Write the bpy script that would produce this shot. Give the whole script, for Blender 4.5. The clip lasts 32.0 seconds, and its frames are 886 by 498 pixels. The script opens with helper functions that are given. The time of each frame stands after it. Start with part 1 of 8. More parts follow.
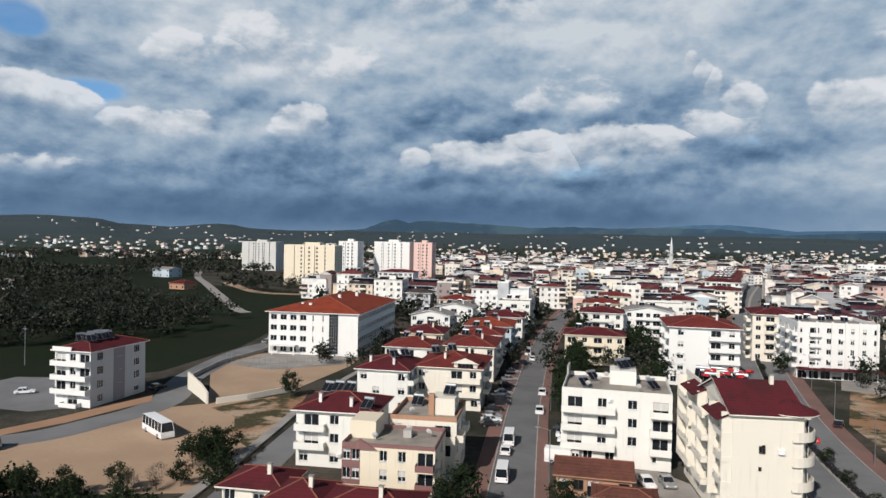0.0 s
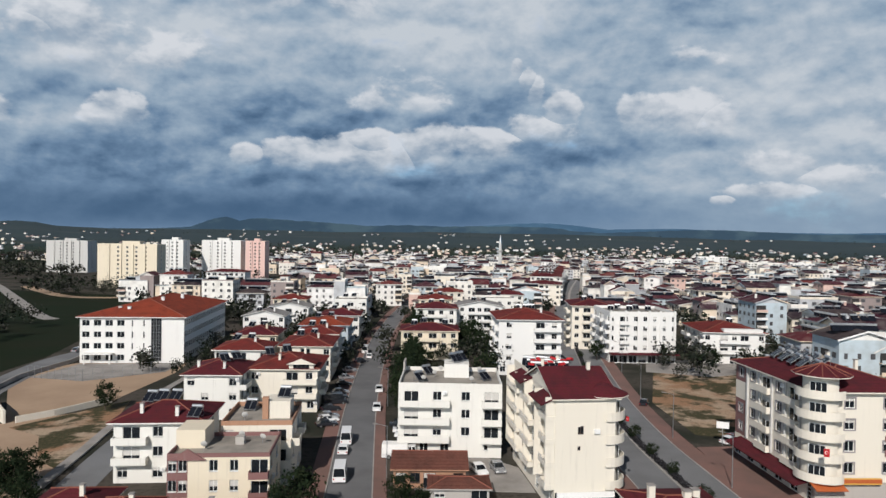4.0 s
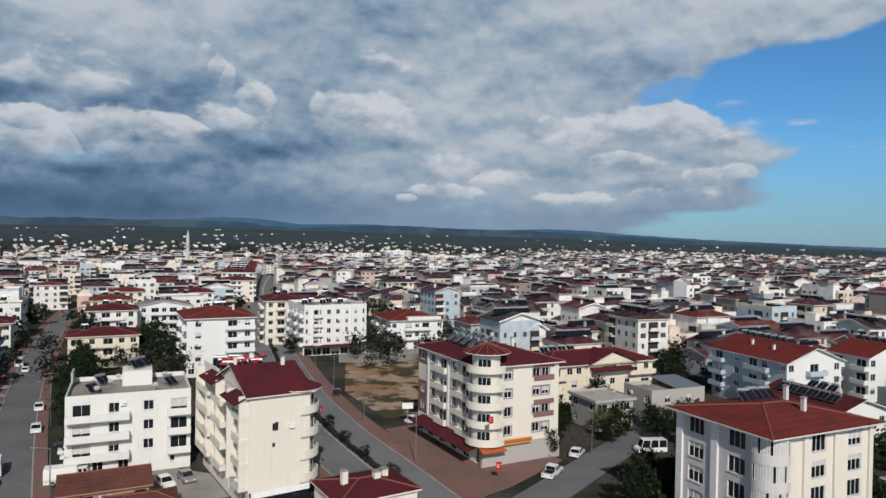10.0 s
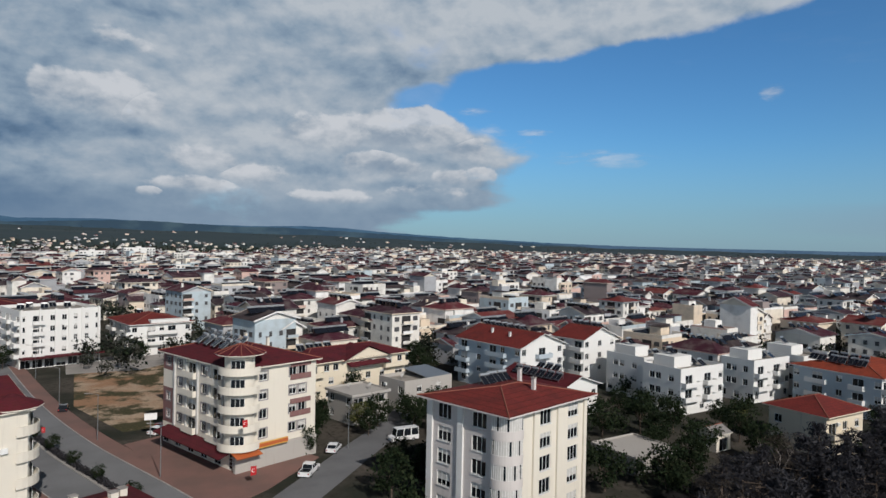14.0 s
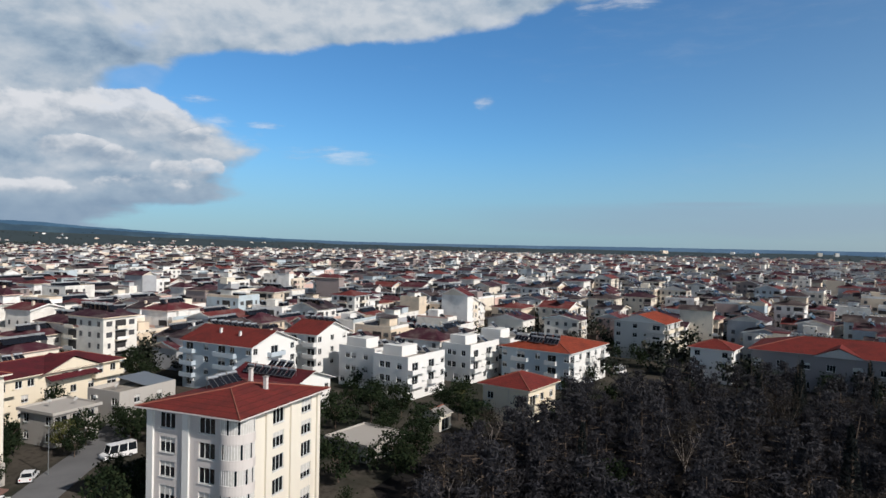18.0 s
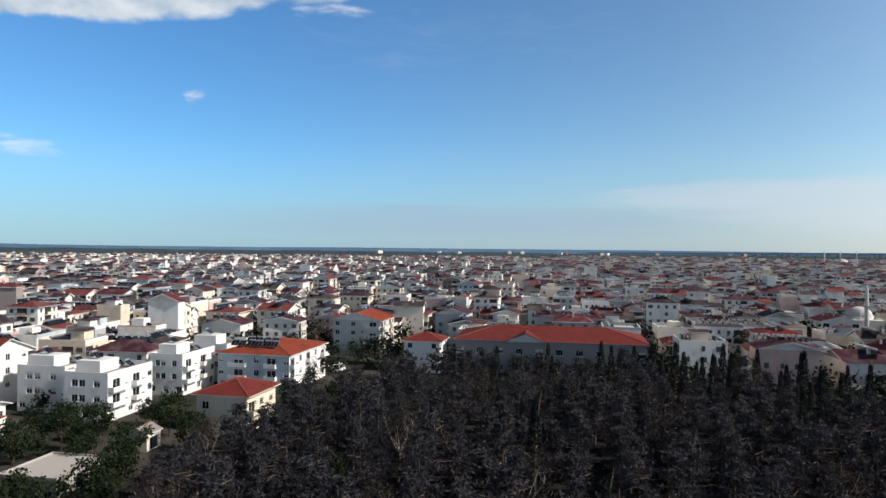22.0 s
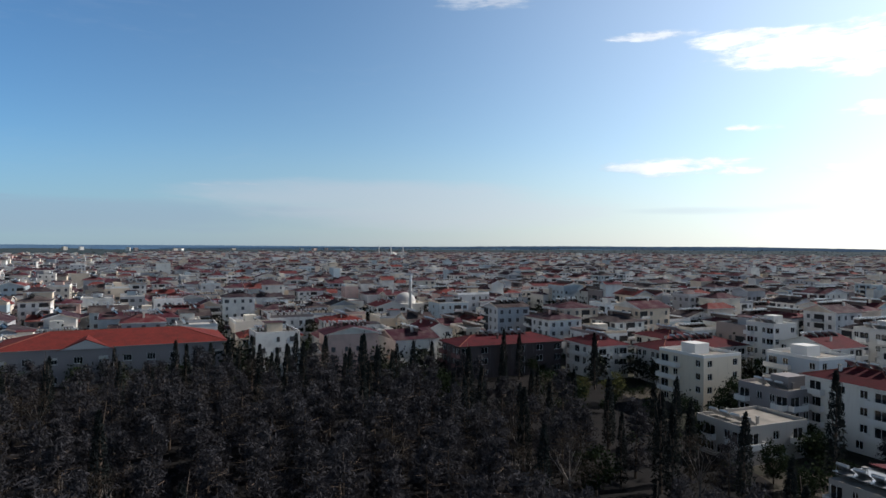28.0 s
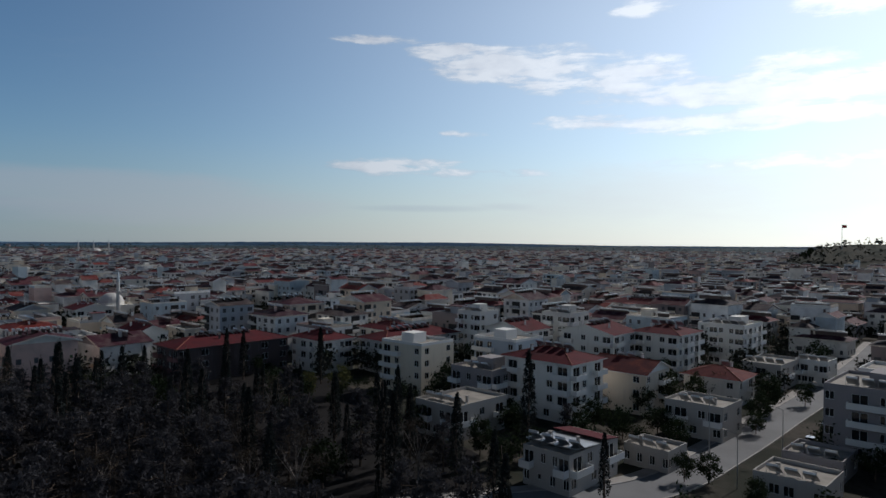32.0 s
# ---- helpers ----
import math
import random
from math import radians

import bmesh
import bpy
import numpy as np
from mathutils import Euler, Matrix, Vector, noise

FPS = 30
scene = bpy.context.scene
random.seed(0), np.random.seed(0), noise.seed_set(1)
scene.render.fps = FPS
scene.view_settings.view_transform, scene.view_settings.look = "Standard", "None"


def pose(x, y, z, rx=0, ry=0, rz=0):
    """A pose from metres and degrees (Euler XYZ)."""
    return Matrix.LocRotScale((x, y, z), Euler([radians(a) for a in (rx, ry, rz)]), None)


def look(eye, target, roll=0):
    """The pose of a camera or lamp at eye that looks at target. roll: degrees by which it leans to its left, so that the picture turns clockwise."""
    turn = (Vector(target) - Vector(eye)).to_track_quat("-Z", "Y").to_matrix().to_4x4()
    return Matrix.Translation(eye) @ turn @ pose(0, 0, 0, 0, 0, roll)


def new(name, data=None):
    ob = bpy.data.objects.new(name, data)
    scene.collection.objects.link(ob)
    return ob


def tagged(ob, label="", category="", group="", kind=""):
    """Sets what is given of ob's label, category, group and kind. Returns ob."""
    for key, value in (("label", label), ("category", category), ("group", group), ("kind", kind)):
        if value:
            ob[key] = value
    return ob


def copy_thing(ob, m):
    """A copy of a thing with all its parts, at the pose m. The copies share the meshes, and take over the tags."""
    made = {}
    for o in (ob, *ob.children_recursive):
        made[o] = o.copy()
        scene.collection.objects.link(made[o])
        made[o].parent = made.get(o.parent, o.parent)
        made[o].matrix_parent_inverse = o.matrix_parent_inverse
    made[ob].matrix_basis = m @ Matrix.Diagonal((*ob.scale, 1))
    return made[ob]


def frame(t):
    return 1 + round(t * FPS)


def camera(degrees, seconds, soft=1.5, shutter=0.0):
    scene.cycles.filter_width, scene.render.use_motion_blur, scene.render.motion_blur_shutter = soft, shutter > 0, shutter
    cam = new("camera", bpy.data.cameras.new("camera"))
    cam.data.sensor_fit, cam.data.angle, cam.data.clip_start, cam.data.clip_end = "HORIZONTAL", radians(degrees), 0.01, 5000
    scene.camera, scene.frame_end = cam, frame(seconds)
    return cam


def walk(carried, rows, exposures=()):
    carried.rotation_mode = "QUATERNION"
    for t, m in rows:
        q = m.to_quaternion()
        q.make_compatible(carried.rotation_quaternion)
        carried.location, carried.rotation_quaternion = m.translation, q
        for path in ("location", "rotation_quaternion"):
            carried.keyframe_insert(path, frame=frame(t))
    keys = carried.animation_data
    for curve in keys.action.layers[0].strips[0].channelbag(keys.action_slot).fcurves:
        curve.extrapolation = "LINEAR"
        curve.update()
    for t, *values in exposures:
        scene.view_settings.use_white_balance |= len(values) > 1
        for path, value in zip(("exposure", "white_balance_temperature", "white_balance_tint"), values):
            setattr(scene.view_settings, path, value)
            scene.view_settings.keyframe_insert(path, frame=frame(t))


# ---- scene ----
cam = camera(66.9, 32.0)
EYE = 37.5


def aim(yaw, pitch, roll):
    """The hovering camera's pose: it stays over one spot and turns."""
    return pose(0, 0, EYE, 0, 0, yaw) @ pose(0, 0, 0, 90 + pitch) @ pose(0, 0, 0, 0, 0, roll)


# seconds, yaw to the left, pitch up, lean
TURNS = [
    (0, 6.66, -0.83, 1.12),
    (0.5, 4.90, -0.81, 1.14),
    (1, 3.10, -0.79, 1.13),
    (1.5, 1.36, -0.78, 1.10),
    (2, -0.36, -0.77, 1.07),
    (2.5, -2.09, -0.76, 1.04),
    (3, -3.84, -0.76, 1.01),
    (3.5, -5.57, -0.76, 0.97),
    (5.5, -12.51, -0.78, 0.91),
    (6, -14.42, -0.81, 0.90),
    (6.5, -16.42, -0.83, 0.90),
    (7, -18.50, -0.83, 0.93),
    (7.5, -20.66, -0.82, 0.95),
    (8, -22.91, -0.80, 0.96),
    (8.5, -25.31, -0.79, 0.98),
    (9, -27.83, -0.79, 0.99),
    (9.5, -30.41, -0.78, 0.99),
    (10, -32.99, -0.77, 1.00),
    (10.5, -35.57, -0.74, 0.99),
    (11, -38.15, -0.71, 0.98),
    (11.5, -40.71, -0.68, 0.99),
    (12, -43.22, -0.65, 1.05),
    (12.5, -45.76, -0.63, 1.12),
    (13, -48.29, -0.63, 1.18),
    (13.5, -50.94, -0.64, 1.20),
    (14, -53.55, -0.63, 1.21),
    (14.5, -56.10, -0.60, 1.23),
    (16.5, -67.48, -0.62, 1.22),
    (17, -70.27, -0.57, 1.16),
    (17.5, -73.19, -0.56, 1.12),
    (18, -76.13, -0.55, 1.08),
    (18.5, -79.05, -0.50, 1.04),
    (19, -81.98, -0.46, 1.00),
    (19.5, -84.89, -0.41, 0.93),
    (20, -87.81, -0.35, 0.85),
    (20.5, -90.75, -0.28, 0.78),
    (21, -93.74, -0.23, 0.69),
    (21.5, -96.83, -0.17, 0.61),
    (22, -99.81, -0.14, 0.56),
    (22.5, -102.75, -0.13, 0.55),
    (23, -105.69, -0.15, 0.53),
    (23.5, -108.64, -0.18, 0.50),
    (24, -111.55, -0.20, 0.48),
    (24.5, -114.31, -0.22, 0.48),
    (25, -117.19, -0.25, 0.47),
    (25.5, -120.18, -0.26, 0.37),
    (27.5, -131.95, -0.30, 0.32),
    (28, -134.89, -0.30, 0.33),
    (28.5, -137.84, -0.33, 0.34),
    (29, -140.76, -0.38, 0.37),
    (29.5, -143.74, -0.42, 0.32),
    (30, -146.84, -0.46, 0.26),
    (30.5, -149.84, -0.50, 0.22),
    (31, -152.79, -0.53, 0.21),
    (31.5, -155.63, -0.55, 0.25),
    (32, -157.98, -0.54, 0.37),
]
EXPOSURES = [(0.0, -0.04, 5720, 11), (6.0, -0.22, 5620, 11), (9.0, -0.30, 5580, 11), (13.0, -0.38, 5620, 11), (16.0, -0.24, 5700, 11), (19.0, 0.05, 5750, 12), (22.0, 0.28, 5800, 12), (25.0, 0.38, 5800, 12), (28.5, -0.05, 5600, 12), (30.0, -0.28, 5540, 12), (32.0, -0.72, 5480, 12)]
walk(cam, [(t, aim(a, b, c)) for t, a, b, c in TURNS], EXPOSURES)

# ---- sky and sun ----
SUN_AZ, SUN_EL = 204.0, 36.0  # clockwise from +y; degrees


def heading(a, b=0.0):
    """Unit vector at a degrees clockwise from +y and b degrees up."""
    a, b = radians(a), radians(b)
    return Vector((math.sin(a) * math.cos(b), math.cos(a) * math.cos(b), math.sin(b)))


class Nodes:
    """Short hand for node trees."""

    def __init__(self, tree):
        self.tree = tree
        tree.nodes.clear()

    def add(self, kind, **props):
        n = self.tree.nodes.new(kind)
        for k, v in props.items():
            if k == "operation":
                n.operation = v
            elif k == "blend_type":
                n.blend_type = v
            elif k == "data_type":
                n.data_type = v
            elif k == "distance":
                n.distance = v
            elif k == "feature":
                n.feature = v
        return n

    def put(self, socket, value):
        if isinstance(value, bpy.types.NodeSocket):
            self.tree.links.new(value, socket)
        elif isinstance(value, tuple) and len(value) == 3 and socket.type == "RGBA":
            socket.default_value = (*value, 1)
        else:
            socket.default_value = value

    def math(self, op, a, b=0.0, clamp=False):
        n = self.add("ShaderNodeMath", operation=op)
        n.use_clamp = clamp
        self.put(n.inputs[0], a)
        self.put(n.inputs[1], b)
        return n.outputs[0]

    def step(self, x, lo, hi):
        """0 below lo, 1 above hi, smooth between."""
        n = self.add("ShaderNodeMapRange")
        n.interpolation_type = "SMOOTHSTEP"
        self.put(n.inputs["Value"], x)
        self.put(n.inputs["From Min"], lo)
        self.put(n.inputs["From Max"], hi)
        return n.outputs["Result"]

    def mix(self, f, a, b, how="MIX"):
        n = self.add("ShaderNodeMix", data_type="RGBA", blend_type=how)
        self.put(n.inputs[0], f)
        self.put(n.inputs[6], a)
        self.put(n.inputs[7], b)
        return n.outputs[2]

    def noise(self, vec, scale, detail=4.0, rough=0.55, warp=0.0):
        n = self.add("ShaderNodeTexNoise")
        if vec is not None:
            self.put(n.inputs["Vector"], vec)
        self.put(n.inputs["Scale"], scale)
        self.put(n.inputs["Detail"], detail)
        self.put(n.inputs["Roughness"], rough)
        self.put(n.inputs["Distortion"], warp)
        return n.outputs["Fac"]

    def ramp(self, f, stops):
        n = self.add("ShaderNodeValToRGB")
        els = n.color_ramp.elements
        while len(els) < len(stops):
            els.new(0.5)
        for e, (p, c) in zip(els, stops):
            e.position = p
            e.color = (*c, 1)
        self.put(n.inputs[0], f)
        return n.outputs[0]

    def vec(self, op, a, b):
        n = self.add("ShaderNodeVectorMath", operation=op)
        self.put(n.inputs[0], a)
        self.put(n.inputs[1], b)
        return n.outputs["Value"] if op in ("DOT_PRODUCT", "LENGTH", "DISTANCE") else n.outputs["Vector"]

    def xyz(self, x, y, z):
        n = self.add("ShaderNodeCombineXYZ")
        for s, v in zip(n.inputs, (x, y, z)):
            self.put(s, v)
        return n.outputs[0]


# clouds by bearing, height, half width and half height in degrees, and strength
HEADS = (  # sunlit cumulus heads
    (-1.4, 7.3, 4.6, 1.25, 1.0), (-4.0, 7.2, 1.6, 1.0, 0.9), (0.5, 7.9, 2.2, 1.0, 1.0), (6.4, 8.2, 2.3, 1.4, 1.0), (9.6, 8.0, 3.0, 1.2, 0.8),
    (13.3, 14.3, 0.55, 0.8, 1.0), (14.2, 13.3, 0.7, 1.0, 1.1), (14.9, 12.3, 0.8, 1.3, 1.05), (16.8, 11.2, 1.5, 1.3, 0.95), (15.4, 9.9, 2.2, 1.1, 0.6),
    (24.2, 10.4, 2.2, 1.5, 1.0), (26.6, 10.6, 2.6, 1.7, 1.0), (28.6, 9.9, 1.9, 1.2, 0.8), (27.9, 14.2, 2.1, 1.2, 0.8), (3.5, 12.2, 3.4, 1.4, 0.5),
    (-20.0, 14.9, 4.2, 2.3, 0.75), (-16.8, 13.7, 3.0, 1.9, 0.6), (-28.6, 13.8, 2.3, 1.4, 0.9), (-24.0, 14.2, 2.0, 1.3, 0.65), (-0.8, 19.0, 2.0, 1.4, 0.95), (-7.5, 19.6, 3.5, 1.4, 0.8),
    (-39.2, 10.0, 1.8, 1.1, 0.9), (-36.4, 9.7, 1.6, 0.9, 0.6), (-28.6, 8.6, 3.4, 0.9, 0.85), (-18.6, 9.4, 1.9, 1.2, 0.85), (-9.4, 6.9, 1.1, 0.7, 0.8), (-37.6, 5.5, 2.6, 0.7, 0.45),
    (41.4, 8.8, 2.6, 1.3, 0.8), (44.5, 8.9, 2.2, 1.4, 0.85), (48.6, 9.3, 2.4, 1.4, 1.0), (51.0, 9.6, 1.7, 1.2, 1.0), (53.2, 9.0, 2.4, 1.4, 0.95), (55.0, 7.8, 1.8, 1.1, 0.75),
    (47.2, 6.5, 2.0, 0.9, 1.0), (49.6, 6.0, 1.9, 0.8, 0.85), (54.2, 5.5, 1.6, 0.7, 0.9), (56.4, 5.6, 1.2, 0.65, 0.9), (51.6, 4.3, 2.8, 0.7, 0.6), (29.7, 3.5, 0.8, 0.35, 0.9), (34.0, 6.4, 2.6, 0.9, 0.6), (38.5, 5.4, 2.4, 0.8, 0.55), (32.0, 4.2, 2.6, 0.5, 0.55), (44.0, 3.6, 2.4, 0.5, 0.5),
)
PALE_CLOUD = ((9.9, 17.2, 11.0, 3.6, 1.0), (-20.0, 16.0, 14.0, 4.0, 0.9), (34.0, 13.0, 9.0, 4.0, 0.8), (58.0, 17.5, 20.0, 3.0, 0.9), (-30.0, 8.0, 9.0, 2.0, 0.5), (43.0, 8.0, 12.0, 4.0, 0.6), (5.0, 13.0, 5.0, 2.0, 0.6), (25.0, 5.5, 9.0, 1.5, 0.35))
DARK_CLOUD = ((-5.6, 10.3, 6.6, 1.9, 1.0), (-1.5, 10.8, 4.0, 1.4, 0.8), (10.4, 10.9, 3.2, 1.8, 0.95), (-25.5, 10.7, 5.5, 1.0, 0.75), (-20.5, 7.0, 6.0, 1.0, 0.7), (-37.1, 12.6, 4.0, 1.0, 0.6), (20.0, 8.0, 4.5, 1.4, 0.8), (-12.0, 2.2, 28.0, 1.2, 0.6), (27.0, 8.0, 3.8, 0.6, 0.7), (42.0, 6.2, 3.8, 0.8, 0.6), (47.8, 7.5, 3.0, 0.35, 0.5), (53.0, 6.6, 2.6, 0.35, 0.4), (22.0, 17.5, 5.0, 2.0, 0.45), (49.5, 4.6, 2.6, 0.5, 0.5), (46.5, 14.2, 5.0, 1.2, 0.35))
CLEARINGS = ((-39.4, 15.0, 2.0, 1.1, 0.75), (-34.0, 10.8, 2.0, 0.7, 0.75), (52.5, 11.6, 3.4, 1.3, 1.0), (49.0, 17.4, 2.2, 0.8, 0.45), (57.5, 12.8, 3.0, 1.3, 1.0))
WISPS = (
    (79.4, 11.7, 0.8, 0.65, 0.7), (61.0, 9.3, 1.5, 0.25, 0.8), (57.4, 9.2, 1.4, 0.7, 0.7), (66.5, 7.2, 4.6, 0.8, 0.45), (56.0, 11.0, 2.4, 0.35, 0.6), (58.6, 8.4, 2.4, 0.6, 0.4), (90.0, 19.0, 3.0, 0.6, 0.6),
    (152.5, 16.7, 3.4, 0.35, 1.0), (158.5, 15.9, 3.4, 0.6, 1.0), (162.0, 14.8, 4.6, 1.2, 1.1), (168.0, 14.3, 5.0, 1.7, 1.15), (172.6, 13.5, 4.6, 1.9, 1.15), (184.3, 11.7, 9.0, 1.2, 1.15), (178.0, 12.1, 5.0, 1.0, 1.0), (170.0, 10.0, 3.8, 0.6, 1.0), (182.2, 9.7, 10.0, 0.85, 1.1), (186.0, 13.6, 3.4, 0.7, 0.9),
    (160.0, 9.2, 2.0, 0.3, 0.85), (154.0, 6.5, 5.4, 0.6, 0.9), (159.0, 5.9, 7.0, 0.5, 0.7), (174.9, 18.6, 2.8, 0.6, 0.9), (190.0, 17.6, 4.0, 1.2, 1.1), (185.0, 6.4, 9.0, 0.9, 0.6),
    (139.0, 20.3, 4.6, 0.9, 1.0), (119.0, 4.9, 5.0, 0.25, 0.4),
)
LOW_STREAKS = ((100.0, 2.2, 24.0, 1.2, 0.9), (98.0, 3.4, 5.0, 0.22, 0.9), (121.0, 2.9, 5.0, 0.3, 0.7), (157.0, 2.9, 6.0, 0.3, 0.7), (163.0, 3.1, 2.5, 0.35, 0.6))
SOFT_BANKS = ((128.0, 4.2, 13.0, 1.1, 1.0), (134.0, 3.0, 13.0, 1.4, 1.0), (180.0, 4.0, 18.0, 2.4, 0.8))
# the cloud front's rim: its height and its bearing, in degrees
RIM = ((0.0, 50.0), (2.2, 54.0), (3.6, 58.0), (5.0, 59.0), (8.5, 58.5), (10.2, 55.0), (11.5, 52.0), (12.6, 53.5), (14.0, 56.5), (15.4, 65.0), (16.8, 73.0), (18.2, 81.0), (20.5, 92.0), (26.0, 110.0))


def make_sky():
    world = bpy.data.worlds.new("sky")
    scene.world = world
    world.use_nodes = True
    k = Nodes(world.node_tree)
    sky = k.add("ShaderNodeTexSky")
    sky.sky_type = "NISHITA"
    sky.sun_disc = False
    sky.sun_elevation = radians(SUN_EL)
    sky.sun_rotation = radians(SUN_AZ)
    sky.altitude = 40
    sky.air_density, sky.dust_density, sky.ozone_density = 1.0, 0.25, 3.0
    way = k.add("ShaderNodeTexCoord").outputs["Generated"]
    sep = k.add("ShaderNodeSeparateXYZ")
    k.put(sep.inputs[0], way)
    x, y, z = sep.outputs
    az = k.math("MULTIPLY", k.math("ARCTAN2", x, y), 57.29578)
    # bearings run on past 180 so that the southern sky has no seam in view
    az = k.math("ADD", az, k.math("MULTIPLY", k.math("LESS_THAN", az, -110.0), 360.0))
    el = k.math("MULTIPLY", k.math("ARCSINE", z), 57.29578)
    heap = k.xyz(x, y, k.math("MULTIPLY", z, 1.7))
    up = k.math("ADD", k.math("MAXIMUM", z, 0.0), 0.09)
    sheet = k.xyz(k.math("DIVIDE", x, up), k.math("DIVIDE", y, up), 0.0)
    billow = k.noise(heap, 9.0, 9, 0.54, 0.1)
    above = k.noise(k.vec("ADD", heap, (-0.006, -0.010, 0.022)), 9.0, 9, 0.54, 0.1)
    broad = k.noise(heap, 3.4, 6, 0.55, 0.3)
    streak = k.noise(sheet, 0.6, 6, 0.50, 0.2)
    rough = k.math("SUBTRACT", billow, 0.5)
    ripple = k.math("SUBTRACT", streak, 0.5)
    relief = k.math("SUBTRACT", billow, above)

    def lobe(a, e, wa, we, s):
        u = k.math("DIVIDE", k.math("SUBTRACT", az, a), wa)
        v = k.math("DIVIDE", k.math("SUBTRACT", el, e), we)
        d = k.math("ADD", k.math("MULTIPLY", u, u), k.math("MULTIPLY", v, v))
        return k.math("MULTIPLY", k.math("SUBTRACT", 1.0, k.math("MULTIPLY", d, 0.45)), s), v

    def field(blobs):
        f = 0.0
        for b in blobs:
            f = k.math("MAXIMUM", lobe(*b)[0], f)
        return f

    # sunlit heads: how deep inside, and how high on the head
    f, top = lobe(*HEADS[0])
    for b in HEADS[1:]:
        q, v = lobe(*b)
        over = k.math("GREATER_THAN", q, f)
        top = k.math("ADD", k.math("MULTIPLY", top, k.math("SUBTRACT", 1.0, over)), k.math("MULTIPLY", v, over))
        f = k.math("MAXIMUM", q, f)
    edge = k.math("ADD", k.math("MAXIMUM", f, -1.5), k.math("MULTIPLY", rough, 3.2))
    head = k.math("MULTIPLY", k.step(edge, 0.16, 0.46), k.step(k.math("ADD", top, k.math("MULTIPLY", rough, 2.2)), -1.5, 0.1))
    light = k.math("ADD", 0.60, k.math("ADD", k.math("MULTIPLY", top, 0.26), k.math("ADD", k.math("MULTIPLY", relief, 2.6), k.math("MULTIPLY", rough, 0.6))))
    white = k.ramp(light, [(0.0, (0.30, 0.36, 0.42)), (0.35, (0.42, 0.47, 0.50)), (0.62, (0.66, 0.66, 0.63)), (0.9, (0.86, 0.82, 0.75))])
    # the grey deck behind them
    base = k.math("ADD", k.math("MULTIPLY", k.step(el, 1.5, 12.0), 0.30), k.math("ADD", 0.31, k.math("MULTIPLY", k.math("MULTIPLY", k.step(az, 6.0, 38.0), 0.25), k.math("SUBTRACT", 1.0, k.math("MULTIPLY", k.step(el, 6.0, 14.0), 0.85)))))
    tone = k.math("ADD", base, k.math("SUBTRACT", k.math("MULTIPLY", field(PALE_CLOUD), 0.29), k.math("MULTIPLY", k.step(k.math("ADD", field(DARK_CLOUD), k.math("MULTIPLY", rough, 1.0)), -0.1, 0.9), 0.21)))
    soft = k.step(el, 1.5, 6.0)
    tone = k.math("ADD", tone, k.math("MULTIPLY", k.math("ADD", k.math("MULTIPLY", ripple, 0.30), k.math("ADD", k.math("MULTIPLY", rough, 0.38), k.math("MULTIPLY", relief, 1.5))), k.math("ADD", 0.25, k.math("MULTIPLY", soft, 0.75))))
    grey = k.ramp(tone, [(0.0, (0.062, 0.115, 0.185)), (0.15, (0.10, 0.165, 0.245)), (0.36, (0.20, 0.285, 0.375)), (0.62, (0.39, 0.465, 0.51)), (1.0, (0.70, 0.70, 0.66))])
    colour = k.mix(k.math("MULTIPLY", head, k.math("MULTIPLY", k.step(el, 1.2, 3.6), 0.92)), grey, white)
    # where the front ends, thinning to clear blue in the east
    rim = k.ramp(k.math("DIVIDE", el, 26.0), [(h / 26.0, (b / 110.0,) * 3) for h, b in RIM])
    rim = k.math("ADD", k.math("MULTIPLY", rim, 110.0), k.math("ADD", k.math("MULTIPLY", rough, 14.0), k.math("MULTIPLY", ripple, 9.0)))
    front = k.step(k.math("SUBTRACT", rim, az), -1.2, 2.6)
    front = k.math("MULTIPLY", front, k.step(az, -75.0, -50.0))
    front = k.math("MULTIPLY", front, k.step(el, 34.0, 22.0))
    holes = k.step(k.math("ADD", field(CLEARINGS), k.math("MULTIPLY", rough, 2.2)), 0.25, 0.85)
    front = k.math("MULTIPLY", front, k.math("SUBTRACT", 1.0, k.math("MULTIPLY", holes, 0.8)))
    front = k.math("MAXIMUM", front, k.math("MULTIPLY", head, 0.95))
    # wisps and streaks in the clear sky
    comb = k.noise(k.xyz(k.math("MULTIPLY", az, 0.16), k.math("MULTIPLY", el, 0.75), 0.0), 1.6, 9, 0.62, 0.3)
    thin = field(WISPS)
    wisp = k.step(k.math("ADD", thin, k.math("ADD", k.math("MULTIPLY", k.math("SUBTRACT", comb, 0.5), 2.6), k.math("MULTIPLY", rough, 1.8))), 0.20, 1.0)
    wisp = k.math("MULTIPLY", wisp, k.step(thin, 0.0, 0.45))
    south = k.step(az, 68.0, 96.0)
    bright = k.math("ADD", 0.55, k.math("ADD", k.math("MULTIPLY", relief, 2.4), k.math("MULTIPLY", k.math("SUBTRACT", comb, 0.5), 0.8)))
    fleece = k.ramp(bright, [(0.25, (0.62, 0.61, 0.60)), (0.75, (0.92, 0.88, 0.80))])
    colour = k.mix(k.math("MULTIPLY", wisp, k.math("SUBTRACT", 1.0, front)), colour, fleece)
    wisp = k.math("MULTIPLY", wisp, k.math("ADD", 0.42, k.math("MULTIPLY", k.step(az, 134.0, 154.0), 0.46)))
    mask = k.math("MAXIMUM", front, wisp)
    # the bright hazy sky under the sun, dimmed overhead
    near = k.math("MAXIMUM", k.vec("DOT_PRODUCT", way, tuple(heading(204, 8))), 0.0)
